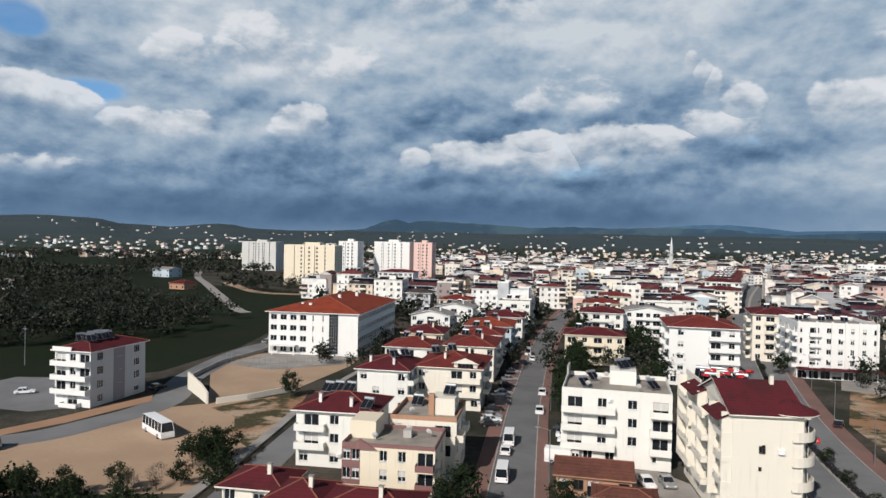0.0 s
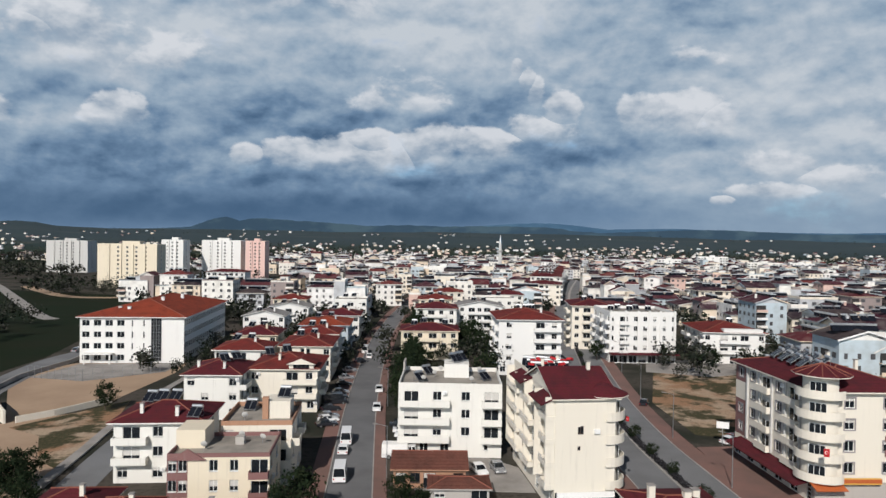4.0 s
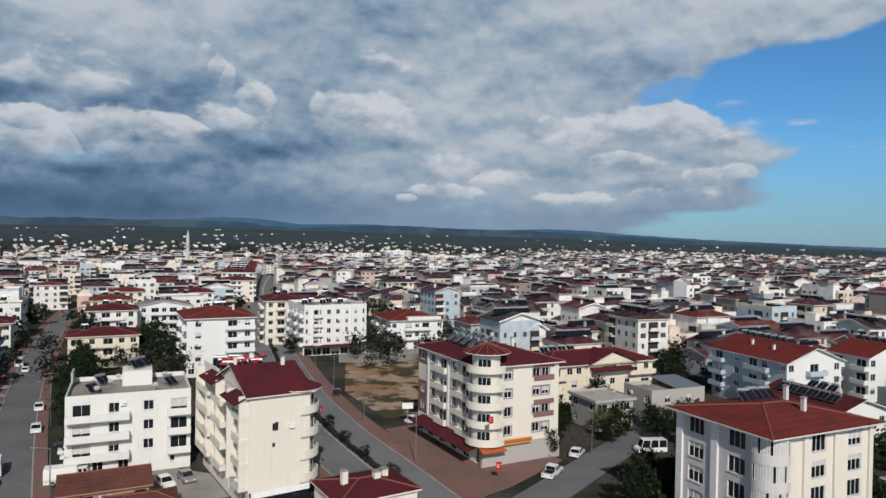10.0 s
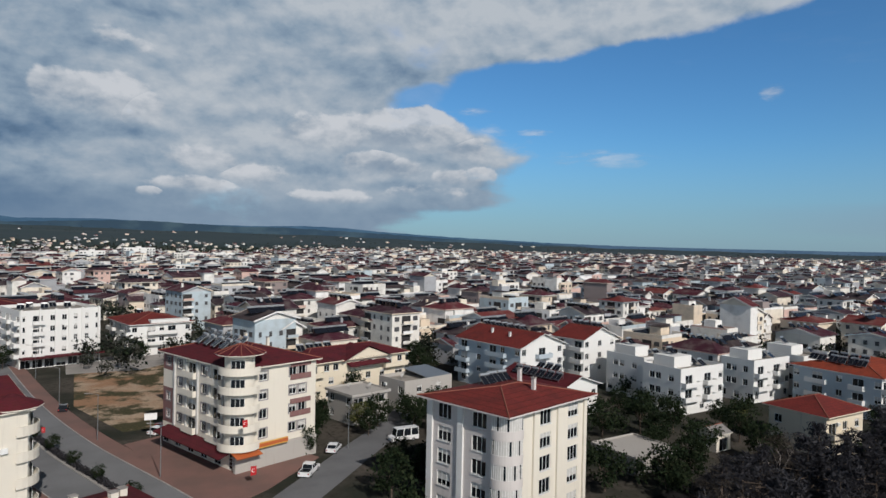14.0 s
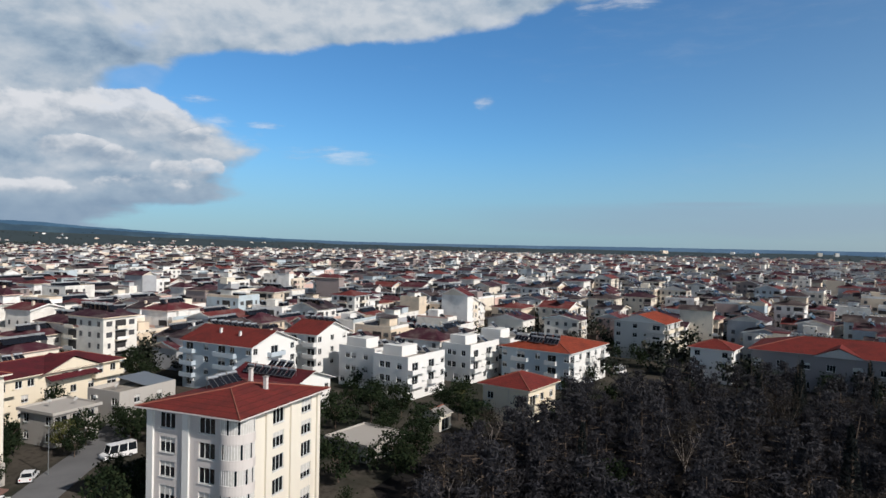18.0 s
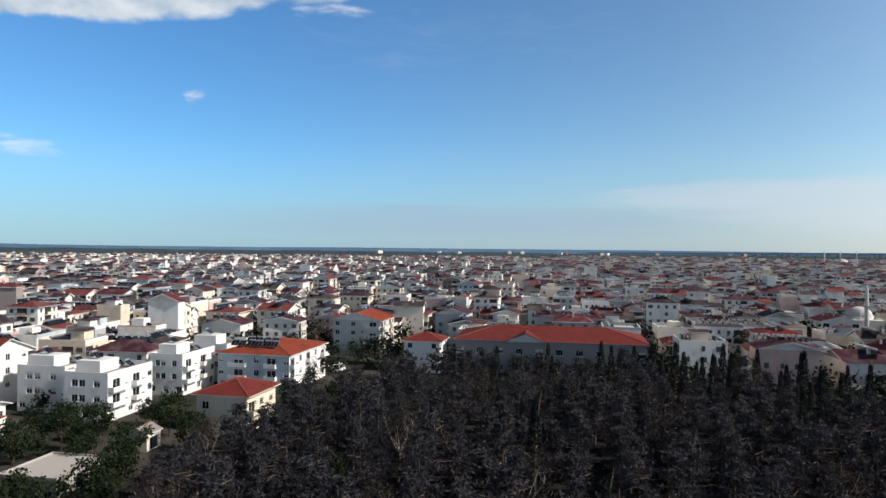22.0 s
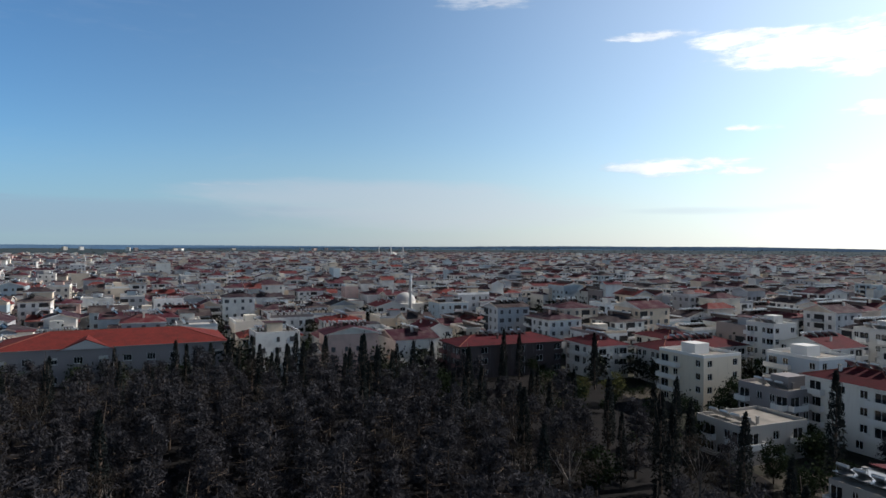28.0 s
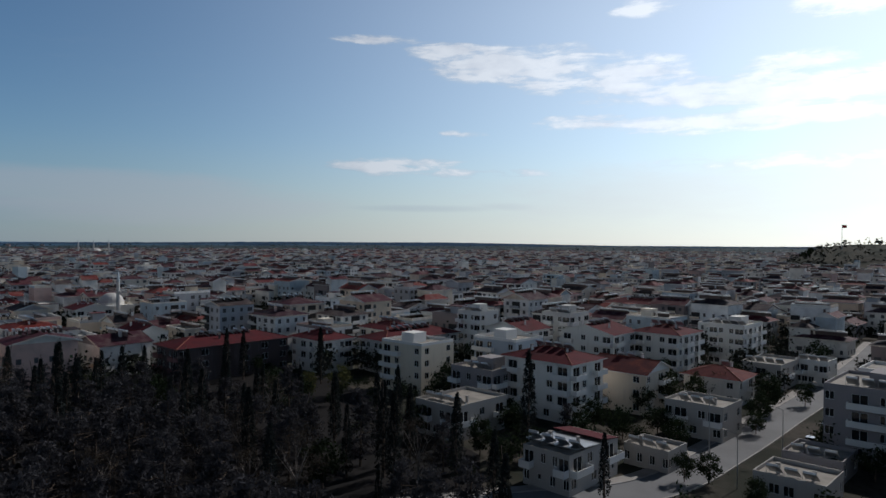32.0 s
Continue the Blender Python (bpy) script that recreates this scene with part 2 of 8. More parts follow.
    glow = k.math("ADD", k.math("MULTIPLY", k.math("POWER", near, 2.8), 0.78), k.math("MULTIPLY", k.math("POWER", near, 9.0), 0.20))
    near = k.math("MULTIPLY", glow, k.step(el, 36.0, 18.0))
    mist = k.math("MULTIPLY", k.step(el, 9.0, 0.0), 0.60)
    hue = k.mix(k.step(k.vec("DOT_PRODUCT", way, tuple(heading(190, 0))), -0.4, 0.55), (0.62, 0.93, 1.06), (0.95, 0.99, 0.90))
    clear = k.mix(1.0, sky.outputs[0], hue, "MULTIPLY")
    low = k.mix(k.step(k.vec("DOT_PRODUCT", way, tuple(heading(190, 0))), 0.2, 0.95), (2.6, 3.6, 4.4), (5.4, 5.4, 5.0))
    clear = k.mix(mist, clear, low)
    # violet-grey bars of far cloud low over the plain
    bars = k.step(k.math("ADD", field(LOW_STREAKS), k.math("MULTIPLY", ripple, 0.9)), 0.1, 0.9)
    clear = k.mix(k.math("MULTIPLY", k.math("MULTIPLY", bars, south), 0.45), clear, (3.1, 3.7, 4.3))
    banks = k.step(k.math("ADD", field(SOFT_BANKS), k.math("ADD", k.math("MULTIPLY", ripple, 0.7), k.math("MULTIPLY", k.math("SUBTRACT", comb, 0.5), 0.7))), 0.05, 1.0)
    clear = k.mix(k.math("MULTIPLY", banks, 0.5), clear, (5.4, 5.4, 5.3))
    # unseen sky above the view is dimmed to cut fill light and deepen shadows
    deep = k.math("SUBTRACT", 1.0, k.math("MULTIPLY", k.step(el, 20.0, 36.0), 0.88))
    clear = k.mix(1.0, clear, k.xyz(deep, deep, deep), "MULTIPLY")
    haze = k.xyz(k.math("MULTIPLY", near, 11.9), k.math("MULTIPLY", near, 10.9), k.math("MULTIPLY", near, 8.6))
    clear = k.mix(1.0, clear, haze, "ADD")
    colour = k.mix(1.0, colour, k.xyz(k.math("MULTIPLY", near, 1.5), k.math("MULTIPLY", near, 1.45), k.math("MULTIPLY", near, 1.3)), "ADD")
    blue = k.add("ShaderNodeBackground")
    k.put(blue.inputs["Color"], clear)
    blue.inputs["Strength"].default_value = 0.105
    cloud = k.add("ShaderNodeBackground")
    k.put(cloud.inputs["Color"], colour)
    cloud.inputs["Strength"].default_value = 0.92
    both = k.add("ShaderNodeMixShader")
    k.put(both.inputs[0], mask)
    k.put(both.inputs[1], blue.outputs[0])
    k.put(both.inputs[2], cloud.outputs[0])
    out = k.add("ShaderNodeOutputWorld")
    k.put(out.inputs["Surface"], both.outputs[0])


make_sky()
sun = new("sun", bpy.data.lights.new("sun", "SUN"))
sun.data.energy, sun.data.angle, sun.data.color = 5.0, radians(0.55), (1.0, 0.87, 0.70)
sun.matrix_world = look((0, 0, 300), Vector((0, 0, 300)) - heading(SUN_AZ, SUN_EL))

# ---- materials ----
MATS = {}


def surface(name, rough=0.8, metal=0.0, spec=0.5):
    m = bpy.data.materials.new(name)
    m.use_nodes = True
    k = Nodes(m.node_tree)
    p = k.add("ShaderNodeBsdfPrincipled")
    out = k.add("ShaderNodeOutputMaterial")
    k.put(out.inputs[0], p.outputs[0])
    p.inputs["Roughness"].default_value, p.inputs["Metallic"].default_value = rough, metal
    p.inputs["Specular IOR Level"].default_value = spec
    MATS[name] = m
    return m, k, p


def place(k):
    return k.add("ShaderNodeTexCoord").outputs["Object"]


def spot(k):
    """World place, for surfaces that run on over many objects."""
    return k.add("ShaderNodeNewGeometry").outputs["Position"]


def bump(k, p, height, strength, dist=0.02):
    b = k.add("ShaderNodeBump")
    b.inputs["Strength"].default_value, b.inputs["Distance"].default_value = strength, dist
    k.put(b.inputs["Height"], height)
    k.put(p.inputs["Normal"], b.outputs[0])


def scaled(k, v, sx, sy, sz):
    return k.vec("MULTIPLY", v, (sx, sy, sz))


def grainy(name, colour, dark, rough=0.85, fine=3.0, coarse=0.12, relief=0.3, spec=0.3):
    """Two-scale mottled surface: colour, and what it weathers towards."""
    m, k, p = surface(name, rough, 0, spec)
    v = spot(k)
    a, b = k.noise(v, fine, 6), k.noise(v, coarse, 5)
    c = k.mix(k.step(b, 0.35, 0.7), colour, dark)
    c = k.mix(k.math("MULTIPLY", a, 0.5), c, tuple(0.6 * q for q in colour))
    k.put(p.inputs["Base Color"], c)
    bump(k, p, a, relief)
    return m


def plaster(name, colour, grime=(0.30, 0.28, 0.25), amount=0.55, mixed=()):
    """Painted render with rain streaks and patches; mixed: colours of which each building has one."""
    m, k, p = surface(name, 0.88, 0, 0.25)
    v = spot(k)
    base = colour
    if mixed:
        rnd = k.add("ShaderNodeObjectInfo").outputs["Random"]
        n = k.add("ShaderNodeValToRGB")
        n.color_ramp.interpolation = "CONSTANT"
        els = n.color_ramp.elements
        while len(els) < len(mixed):
            els.new(0.5)
        for i, (e, c) in enumerate(zip(els, mixed)):
            e.position, e.color = i / len(mixed), (*c, 1)
        k.put(n.inputs[0], rnd)
        base = n.outputs[0]
    streak = k.noise(scaled(k, v, 2.2, 2.2, 0.16), 1.0, 5, 0.6)
    patch = k.noise(v, 0.23, 5, 0.6)
    fine = k.noise(v, 9.0, 3)
    dirt = k.math("MULTIPLY", k.step(streak, 0.50, 0.82), k.step(patch, 0.30, 0.75))
    c = k.mix(k.math("MULTIPLY", dirt, amount), base, grime)
    c = k.mix(k.math("MULTIPLY", fine, 0.10), c, grime)
    k.put(p.inputs["Base Color"], c)
    bump(k, p, fine, 0.12, 0.01)
    return m


def tiles(name, colour, worn, mixed=()):
    """Clay roof tiles: courses by height, single tiles along them, sun-bleached patches."""
    m, k, p = surface(name, 0.85, 0, 0.1)
    v = spot(k)
    base, old = colour, worn
    if mixed:
        rnd = k.add("ShaderNodeObjectInfo").outputs["Random"]
        base = k.ramp(rnd, [(i / (len(mixed) - 1), c) for i, c in enumerate(mixed)])
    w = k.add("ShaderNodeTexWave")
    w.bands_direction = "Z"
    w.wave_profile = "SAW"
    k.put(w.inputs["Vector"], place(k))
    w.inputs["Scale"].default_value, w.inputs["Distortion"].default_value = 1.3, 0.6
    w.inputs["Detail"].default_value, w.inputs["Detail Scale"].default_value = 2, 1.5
    cell = k.add("ShaderNodeTexVoronoi")
    k.put(cell.inputs["Vector"], scaled(k, v, 3.6, 3.6, 5.0))
    cell.inputs["Scale"].default_value = 1.0
    c = k.mix(k.step(k.noise(v, 0.35, 5, 0.62), 0.40, 0.72), base, old)
    tone = k.add("ShaderNodeSeparateColor")
    k.put(tone.inputs[0], cell.outputs["Color"])
    c = k.mix(k.math("MULTIPLY", tone.outputs[0], 0.38), c, (0.07, 0.022, 0.015))
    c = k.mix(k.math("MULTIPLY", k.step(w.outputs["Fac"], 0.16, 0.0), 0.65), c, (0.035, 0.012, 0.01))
    k.put(p.inputs["Base Color"], c)
    bump(k, p, w.outputs["Fac"], 0.7, 0.06)
    return m


def plain(name, colour, rough=0.5, metal=0.0, wear=0.25, spec=0.5):
    m, k, p = surface(name, rough, metal, spec)
    n = k.noise(place(k), 5.0, 5)
    k.put(p.inputs["Base Color"], k.mix(k.math("MULTIPLY", k.step(n, 0.4, 0.75), wear), colour, tuple(0.45 * c for c in colour)))
    k.put(p.inputs["Roughness"], k.math("ADD", k.math("MULTIPLY", n, 0.2), rough - 0.1))
    return m


def leafy(name, a, b, c):
    """Leaves of three tones, each leaf with its own."""
    m, k, p = surface(name, 0.85, 0, 0.06)
    rnd = k.add("ShaderNodeNewGeometry").outputs["Random Per Island"]
    col = k.ramp(rnd, [(0.0, a), (0.55, b), (1.0, c)])
    tree = k.add("ShaderNodeObjectInfo").outputs["Random"]
    col = k.mix(k.math("MULTIPLY", tree, 0.45), col, tuple(0.55 * q for q in a))
    k.put(p.inputs["Base Color"], col)
    t = k.add("ShaderNodeBsdfTranslucent")
    k.put(t.inputs["Color"], col)
    s = k.add("ShaderNodeMixShader")
    s.inputs[0].default_value = 0.22
    k.put(s.inputs[1], p.outputs[0])
    k.put(s.inputs[2], t.outputs[0])
    out = [n for n in k.tree.nodes if n.type == "OUTPUT_MATERIAL"][0]
    k.put(out.inputs[0], s.outputs[0])
    return m


def islands(name, stops, rough=0.8, spec=0.3):
    """Joined far pieces, each island with a colour of its own."""
    m, k, p = surface(name, rough, 0, spec)
    rnd = k.add("ShaderNodeNewGeometry").outputs["Random Per Island"]
    n = k.add("ShaderNodeValToRGB")
    n.color_ramp.interpolation = "CONSTANT"
    els = n.color_ramp.elements
    while len(els) < len(stops):
        els.new(0.5)
    for i, (e, c) in enumerate(zip(els, stops)):
        e.position, e.color = i / len(stops), (*c, 1)
    k.put(n.inputs[0], rnd)
    grime = k.noise(spot(k), 0.3, 4)
    k.put(p.inputs["Base Color"], k.mix(k.math("MULTIPLY", k.step(grime, 0.4, 0.75), 0.35), n.outputs[0], (0.22, 0.2, 0.18)))
    return m


WHITE = plaster("white_render", (0.71, 0.695, 0.65))
BRIGHT = plaster("fresh_white_render", (0.72, 0.71, 0.685), amount=0.3)
CREAM = plaster("cream_render", (0.70, 0.62, 0.48))
WARM = plaster("warm_white_render", (0.71, 0.66, 0.565), amount=0.4)
PALE = plaster("pale_grey_render", (0.52, 0.51, 0.49))
BLUISH = plaster("pale_blue_render", (0.42, 0.48, 0.53))
PINK = plaster("pink_render", (0.68, 0.47, 0.42))
YELLOW = plaster("yellow_render", (0.76, 0.60, 0.34))
TAUPE = plaster("taupe_render", (0.27, 0.25, 0.255))
PLUM = plaster("plum_brown_render", (0.20, 0.10, 0.095))
DARKR = plaster("dark_brown_render", (0.075, 0.055, 0.055))
LILAC = plaster("lilac_grey_render", (0.60, 0.555, 0.53), amount=0.35)
OLD = plaster("old_stained_render", (0.40, 0.375, 0.345), amount=0.95)
MIXED = plaster("mixed_render", (0.7, 0.66, 0.58), amount=0.75, mixed=((0.72, 0.70, 0.66), (0.68, 0.61, 0.49), (0.74, 0.72, 0.69), (0.42, 0.43, 0.45), (0.60, 0.48, 0.37), (0.70, 0.67, 0.62), (0.40, 0.45, 0.50), (0.64, 0.57, 0.47)))
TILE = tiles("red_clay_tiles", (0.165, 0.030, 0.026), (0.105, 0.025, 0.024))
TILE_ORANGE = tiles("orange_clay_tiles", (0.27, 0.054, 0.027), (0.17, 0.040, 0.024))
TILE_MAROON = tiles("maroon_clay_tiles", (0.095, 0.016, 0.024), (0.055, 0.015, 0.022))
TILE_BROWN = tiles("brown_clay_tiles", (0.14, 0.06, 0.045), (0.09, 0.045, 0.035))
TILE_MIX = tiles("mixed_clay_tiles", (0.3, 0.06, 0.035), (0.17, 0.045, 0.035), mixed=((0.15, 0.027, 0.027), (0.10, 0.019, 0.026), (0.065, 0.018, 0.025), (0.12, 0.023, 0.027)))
RIDGE = plain("ridge_tiles", (0.22, 0.085, 0.06), 0.8, 0, 0.3, 0.1)
SCREED = grainy("roof_screed", (0.34, 0.31, 0.27), (0.20, 0.185, 0.165), fine=2.0, coarse=0.3)
GLASS = plain("window_glass", (0.012, 0.015, 0.019), 0.13, 0.0, 0.3, 0.5)
CURTAIN = plain("net_curtain", (0.55, 0.53, 0.50), 0.9, 0, 0.5)
PVC = plain("white_pvc", (0.78, 0.78, 0.76), 0.45)
BROWNFR = plain("brown_frame", (0.09, 0.06, 0.05), 0.5)
RAIL = plain("painted_rail", (0.55, 0.55, 0.55), 0.5, 0.3)
STEEL = plain("galvanised_steel", (0.42, 0.43, 0.44), 0.42, 0.85)
TANK = plain("tank_sheet_steel", (0.56, 0.57, 0.58), 0.32, 0.75)
PANEL = plain("collector_glass", (0.012, 0.014, 0.02), 0.22, 0.0, 0.2, 0.3)
ASPHALT = grainy("asphalt", (0.17, 0.172, 0.178), (0.12, 0.12, 0.125), 0.85, 6.0, 0.10, 0.2)
WORN_ASPHALT = grainy("worn_asphalt", (0.20, 0.203, 0.21), (0.14, 0.141, 0.146), 0.9, 3.0, 0.08, 0.25)
PAVER = grainy("red_pavers", (0.22, 0.125, 0.105), (0.16, 0.105, 0.09), 0.85, 5.0, 0.15, 0.3)
CONCRETE = grainy("concrete", (0.34, 0.32, 0.30), (0.23, 0.215, 0.20), 0.85, 3.0, 0.2, 0.3)
KERB = grainy("kerb_stone", (0.40, 0.38, 0.36), (0.28, 0.265, 0.25), 0.8, 4.0, 0.3, 0.2)
PAINT_LINE = plain("road_paint", (0.72, 0.71, 0.68), 0.7, 0, 0.6)
DIRT = grainy("dry_earth", (0.36, 0.22, 0.135), (0.27, 0.155, 0.09), 0.95, 1.2, 0.06, 0.6)
SAND = grainy("sandy_ground", (0.43, 0.31, 0.21), (0.33, 0.23, 0.155), 0.95, 1.0, 0.05, 0.5)
GRASS = grainy("rough_grass", (0.075, 0.085, 0.03), (0.14, 0.11, 0.05), 0.95, 1.6, 0.10, 0.8)
# crop colour kept near black: cloud shadow is painted into it
SHADED_FIELD = grainy("field_crop", (0.014, 0.022, 0.011), (0.020, 0.022, 0.013), 0.95, 0.8, 0.03, 0.6, 0.05)
# soil near black: the wood's shade is put into its colour
SHADE_SOIL = grainy("forest_soil", (0.024, 0.022, 0.022), (0.016, 0.016, 0.016), 0.95, 1.5, 0.1, 0.6, 0.05)
BARK = grainy("bark", (0.14, 0.105, 0.08), (0.07, 0.055, 0.045), 0.95, 6.0, 0.8, 0.8)
PALEBARK = grainy("pale_bark", (0.24, 0.21, 0.19), (0.14, 0.12, 0.105), 0.9, 6.0, 0.8, 0.6)
LEAF = leafy("broad_leaves", (0.014, 0.023, 0.012), (0.022, 0.034, 0.016), (0.040, 0.050, 0.024))
NEEDLE = leafy("dark_needles", (0.033, 0.033, 0.039), (0.047, 0.046, 0.052), (0.066, 0.063, 0.066))
CYPRESS = leafy("cypress_scales", (0.014, 0.017, 0.018), (0.020, 0.024, 0.024), (0.028, 0.033, 0.030))
DRYLEAF = leafy("dry_twigs", (0.032, 0.027, 0.023), (0.05, 0.042, 0.034), (0.08, 0.066, 0.052))
OLIVE = leafy("olive_leaves", (0.055, 0.062, 0.026), (0.10, 0.105, 0.04), (0.16, 0.15, 0.05))
CARWHITE = plain("white_car_paint", (0.78, 0.78, 0.78), 0.22, 0.0, 0.1, 0.7)
CARSILVER = plain("silver_car_paint", (0.45, 0.46, 0.48), 0.25, 0.6, 0.1)
CARDARK = plain("dark_car_paint", (0.025, 0.028, 0.035), 0.2, 0.2, 0.1)
CARRED = plain("red_car_paint", (0.40, 0.03, 0.02), 0.25, 0.1, 0.1)
TYRE = plain("tyre_rubber", (0.02, 0.02, 0.02), 0.9)
LAMPGLASS = plain("lamp_lens", (0.6, 0.6, 0.58), 0.2)
TAIL = plain("tail_lens", (0.35, 0.02, 0.02), 0.25)
REDCLOTH = plain("red_cloth", (0.42, 0.014, 0.018), 0.8, 0, 0.2)
WHITECLOTH = plain("white_cloth", (0.8, 0.79, 0.77), 0.8, 0, 0.2)
AWNING = plain("orange_sign", (0.42, 0.11, 0.03), 0.5, 0, 0.2)
SIGNYELLOW = plain("yellow_sign", (0.62, 0.36, 0.07), 0.5, 0, 0.2)
BRICKM = plaster("orange_brick_wall", (0.38, 0.22, 0.14), grime=(0.2, 0.12, 0.08), amount=0.7)
FAR_WINDOW = plain("far_window_glass", (0.075, 0.075, 0.08), 0.35, 0.0, 0.3, 0.4)
# near-black colour for flat sheets that paint the shade of balcony recesses
RECESS_SHADE = plain("unlit_room", (0.03, 0.028, 0.028), 0.9)
FAR_WALL = islands("far_walls", [(0.74, 0.71, 0.65), (0.72, 0.65, 0.54), (0.46, 0.47, 0.49), (0.74, 0.67, 0.56), (0.70, 0.58, 0.44), (0.76, 0.74, 0.71), (0.66, 0.56, 0.44), (0.75, 0.73, 0.69), (0.36, 0.37, 0.39), (0.75, 0.73, 0.68), (0.78, 0.77, 0.75), (0.28, 0.23, 0.22), (0.74, 0.71, 0.66), (0.45, 0.52, 0.56), (0.60, 0.42, 0.36)])
FAR_ROOF = islands("far_roofs", [(0.066, 0.018, 0.027), (0.046, 0.016, 0.025), (0.095, 0.024, 0.029), (0.040, 0.018, 0.027), (0.056, 0.017, 0.027), (0.034, 0.024, 0.030), (0.13, 0.030, 0.028), (0.05, 0.038, 0.04)], spec=0.08)
FAR_FLAT = islands("far_flat_roofs", [(0.34, 0.32, 0.29), (0.22, 0.21, 0.20), (0.48, 0.46, 0.43)])
FAR_LEAF = islands("far_foliage", [(0.007, 0.011, 0.008), (0.011, 0.017, 0.010), (0.017, 0.024, 0.013), (0.009, 0.013, 0.009)], spec=0.04)


def ground_material():
    """Dusty yards in town; fields, orchards and scrub in the plain beyond, tinted far off with painted blue haze."""
    m, k, p = surface("open_ground", 0.95, 0, 0.05)
    v = spot(k)
    fine, mid, big = k.noise(v, 0.9, 6), k.noise(v, 0.05, 5), k.noise(v, 0.0035, 4)
    yard = k.mix(k.step(mid, 0.42, 0.62), (0.075, 0.066, 0.056), (0.028, 0.031, 0.024))
    yard = k.mix(k.step(fine, 0.45, 0.75), yard, (0.034, 0.032, 0.024))
    cell = k.add("ShaderNodeTexVoronoi")
    k.put(cell.inputs["Vector"], scaled(k, v, 0.0035, 0.0065, 0.0))
    cell.inputs["Scale"].default_value = 1.0
    tone = k.add("ShaderNodeSeparateColor")
    k.put(tone.inputs[0], cell.outputs["Color"])
    plot = k.ramp(tone.outputs[0], [(0.0, (0.020, 0.032, 0.020)), (0.45, (0.028, 0.042, 0.024)), (0.62, (0.045, 0.055, 0.030)), (0.8, (0.085, 0.08, 0.05)), (1.0, (0.03, 0.04, 0.026))])
    plot = k.mix(k.math("MULTIPLY", k.step(big, 0.4, 0.6), 0.7), plot, (0.018, 0.030, 0.026))
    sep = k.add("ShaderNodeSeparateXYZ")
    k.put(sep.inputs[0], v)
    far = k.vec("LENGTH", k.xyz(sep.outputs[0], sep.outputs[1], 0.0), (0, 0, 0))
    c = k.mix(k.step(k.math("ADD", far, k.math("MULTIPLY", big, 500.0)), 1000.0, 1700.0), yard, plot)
    # distance haze mixed into the colour: bluer from 1700 m out
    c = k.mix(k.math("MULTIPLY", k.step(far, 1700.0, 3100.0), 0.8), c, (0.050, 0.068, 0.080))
    # the sea along the southern horizon
    sea = k.step(k.vec("DOT_PRODUCT", v, tuple(heading(135))), 4150.0, 4200.0)
    c = k.mix(sea, c, (0.05, 0.10, 0.16))
    k.put(p.inputs["Base Color"], c)
    bump(k, p, fine, 0.5, 0.1)
    return m


def lot_material():
    """A waste lot: pale trodden dust, red earth and dark weeds."""
    m, k, p = surface("waste_lot", 0.95, 0, 0.2)
    v = spot(k)
    a, b, c = k.noise(v, 0.055, 6, 0.6), k.noise(v, 0.10, 6, 0.62), k.noise(v, 2.0, 5)
    col = k.mix(k.step(a, 0.42, 0.58), (0.30, 0.175, 0.10), (0.40, 0.31, 0.22))
    col = k.mix(k.step(b, 0.46, 0.55), col, (0.042, 0.043, 0.018))
    col = k.mix(k.math("MULTIPLY", k.step(c, 0.4, 0.75), 0.5), col, (0.14, 0.09, 0.055))
    k.put(p.inputs["Base Color"], col)
    bump(k, p, c, 0.7, 0.08)
    return m


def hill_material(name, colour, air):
    """Distant slopes: woods and clearings, with blue haze put in as a glow of the surface."""
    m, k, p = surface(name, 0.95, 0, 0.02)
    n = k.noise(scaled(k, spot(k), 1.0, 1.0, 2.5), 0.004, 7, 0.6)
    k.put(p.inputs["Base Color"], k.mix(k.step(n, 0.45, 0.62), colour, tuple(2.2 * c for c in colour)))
    # the slopes emit the haze colour themselves
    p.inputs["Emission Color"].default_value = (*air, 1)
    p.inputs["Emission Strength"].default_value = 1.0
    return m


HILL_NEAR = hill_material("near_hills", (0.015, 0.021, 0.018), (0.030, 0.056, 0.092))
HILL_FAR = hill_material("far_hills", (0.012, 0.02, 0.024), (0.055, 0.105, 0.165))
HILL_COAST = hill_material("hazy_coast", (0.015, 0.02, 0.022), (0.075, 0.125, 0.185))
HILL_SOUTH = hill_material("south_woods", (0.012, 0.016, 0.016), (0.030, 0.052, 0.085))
LOT = lot_material()
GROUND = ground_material()

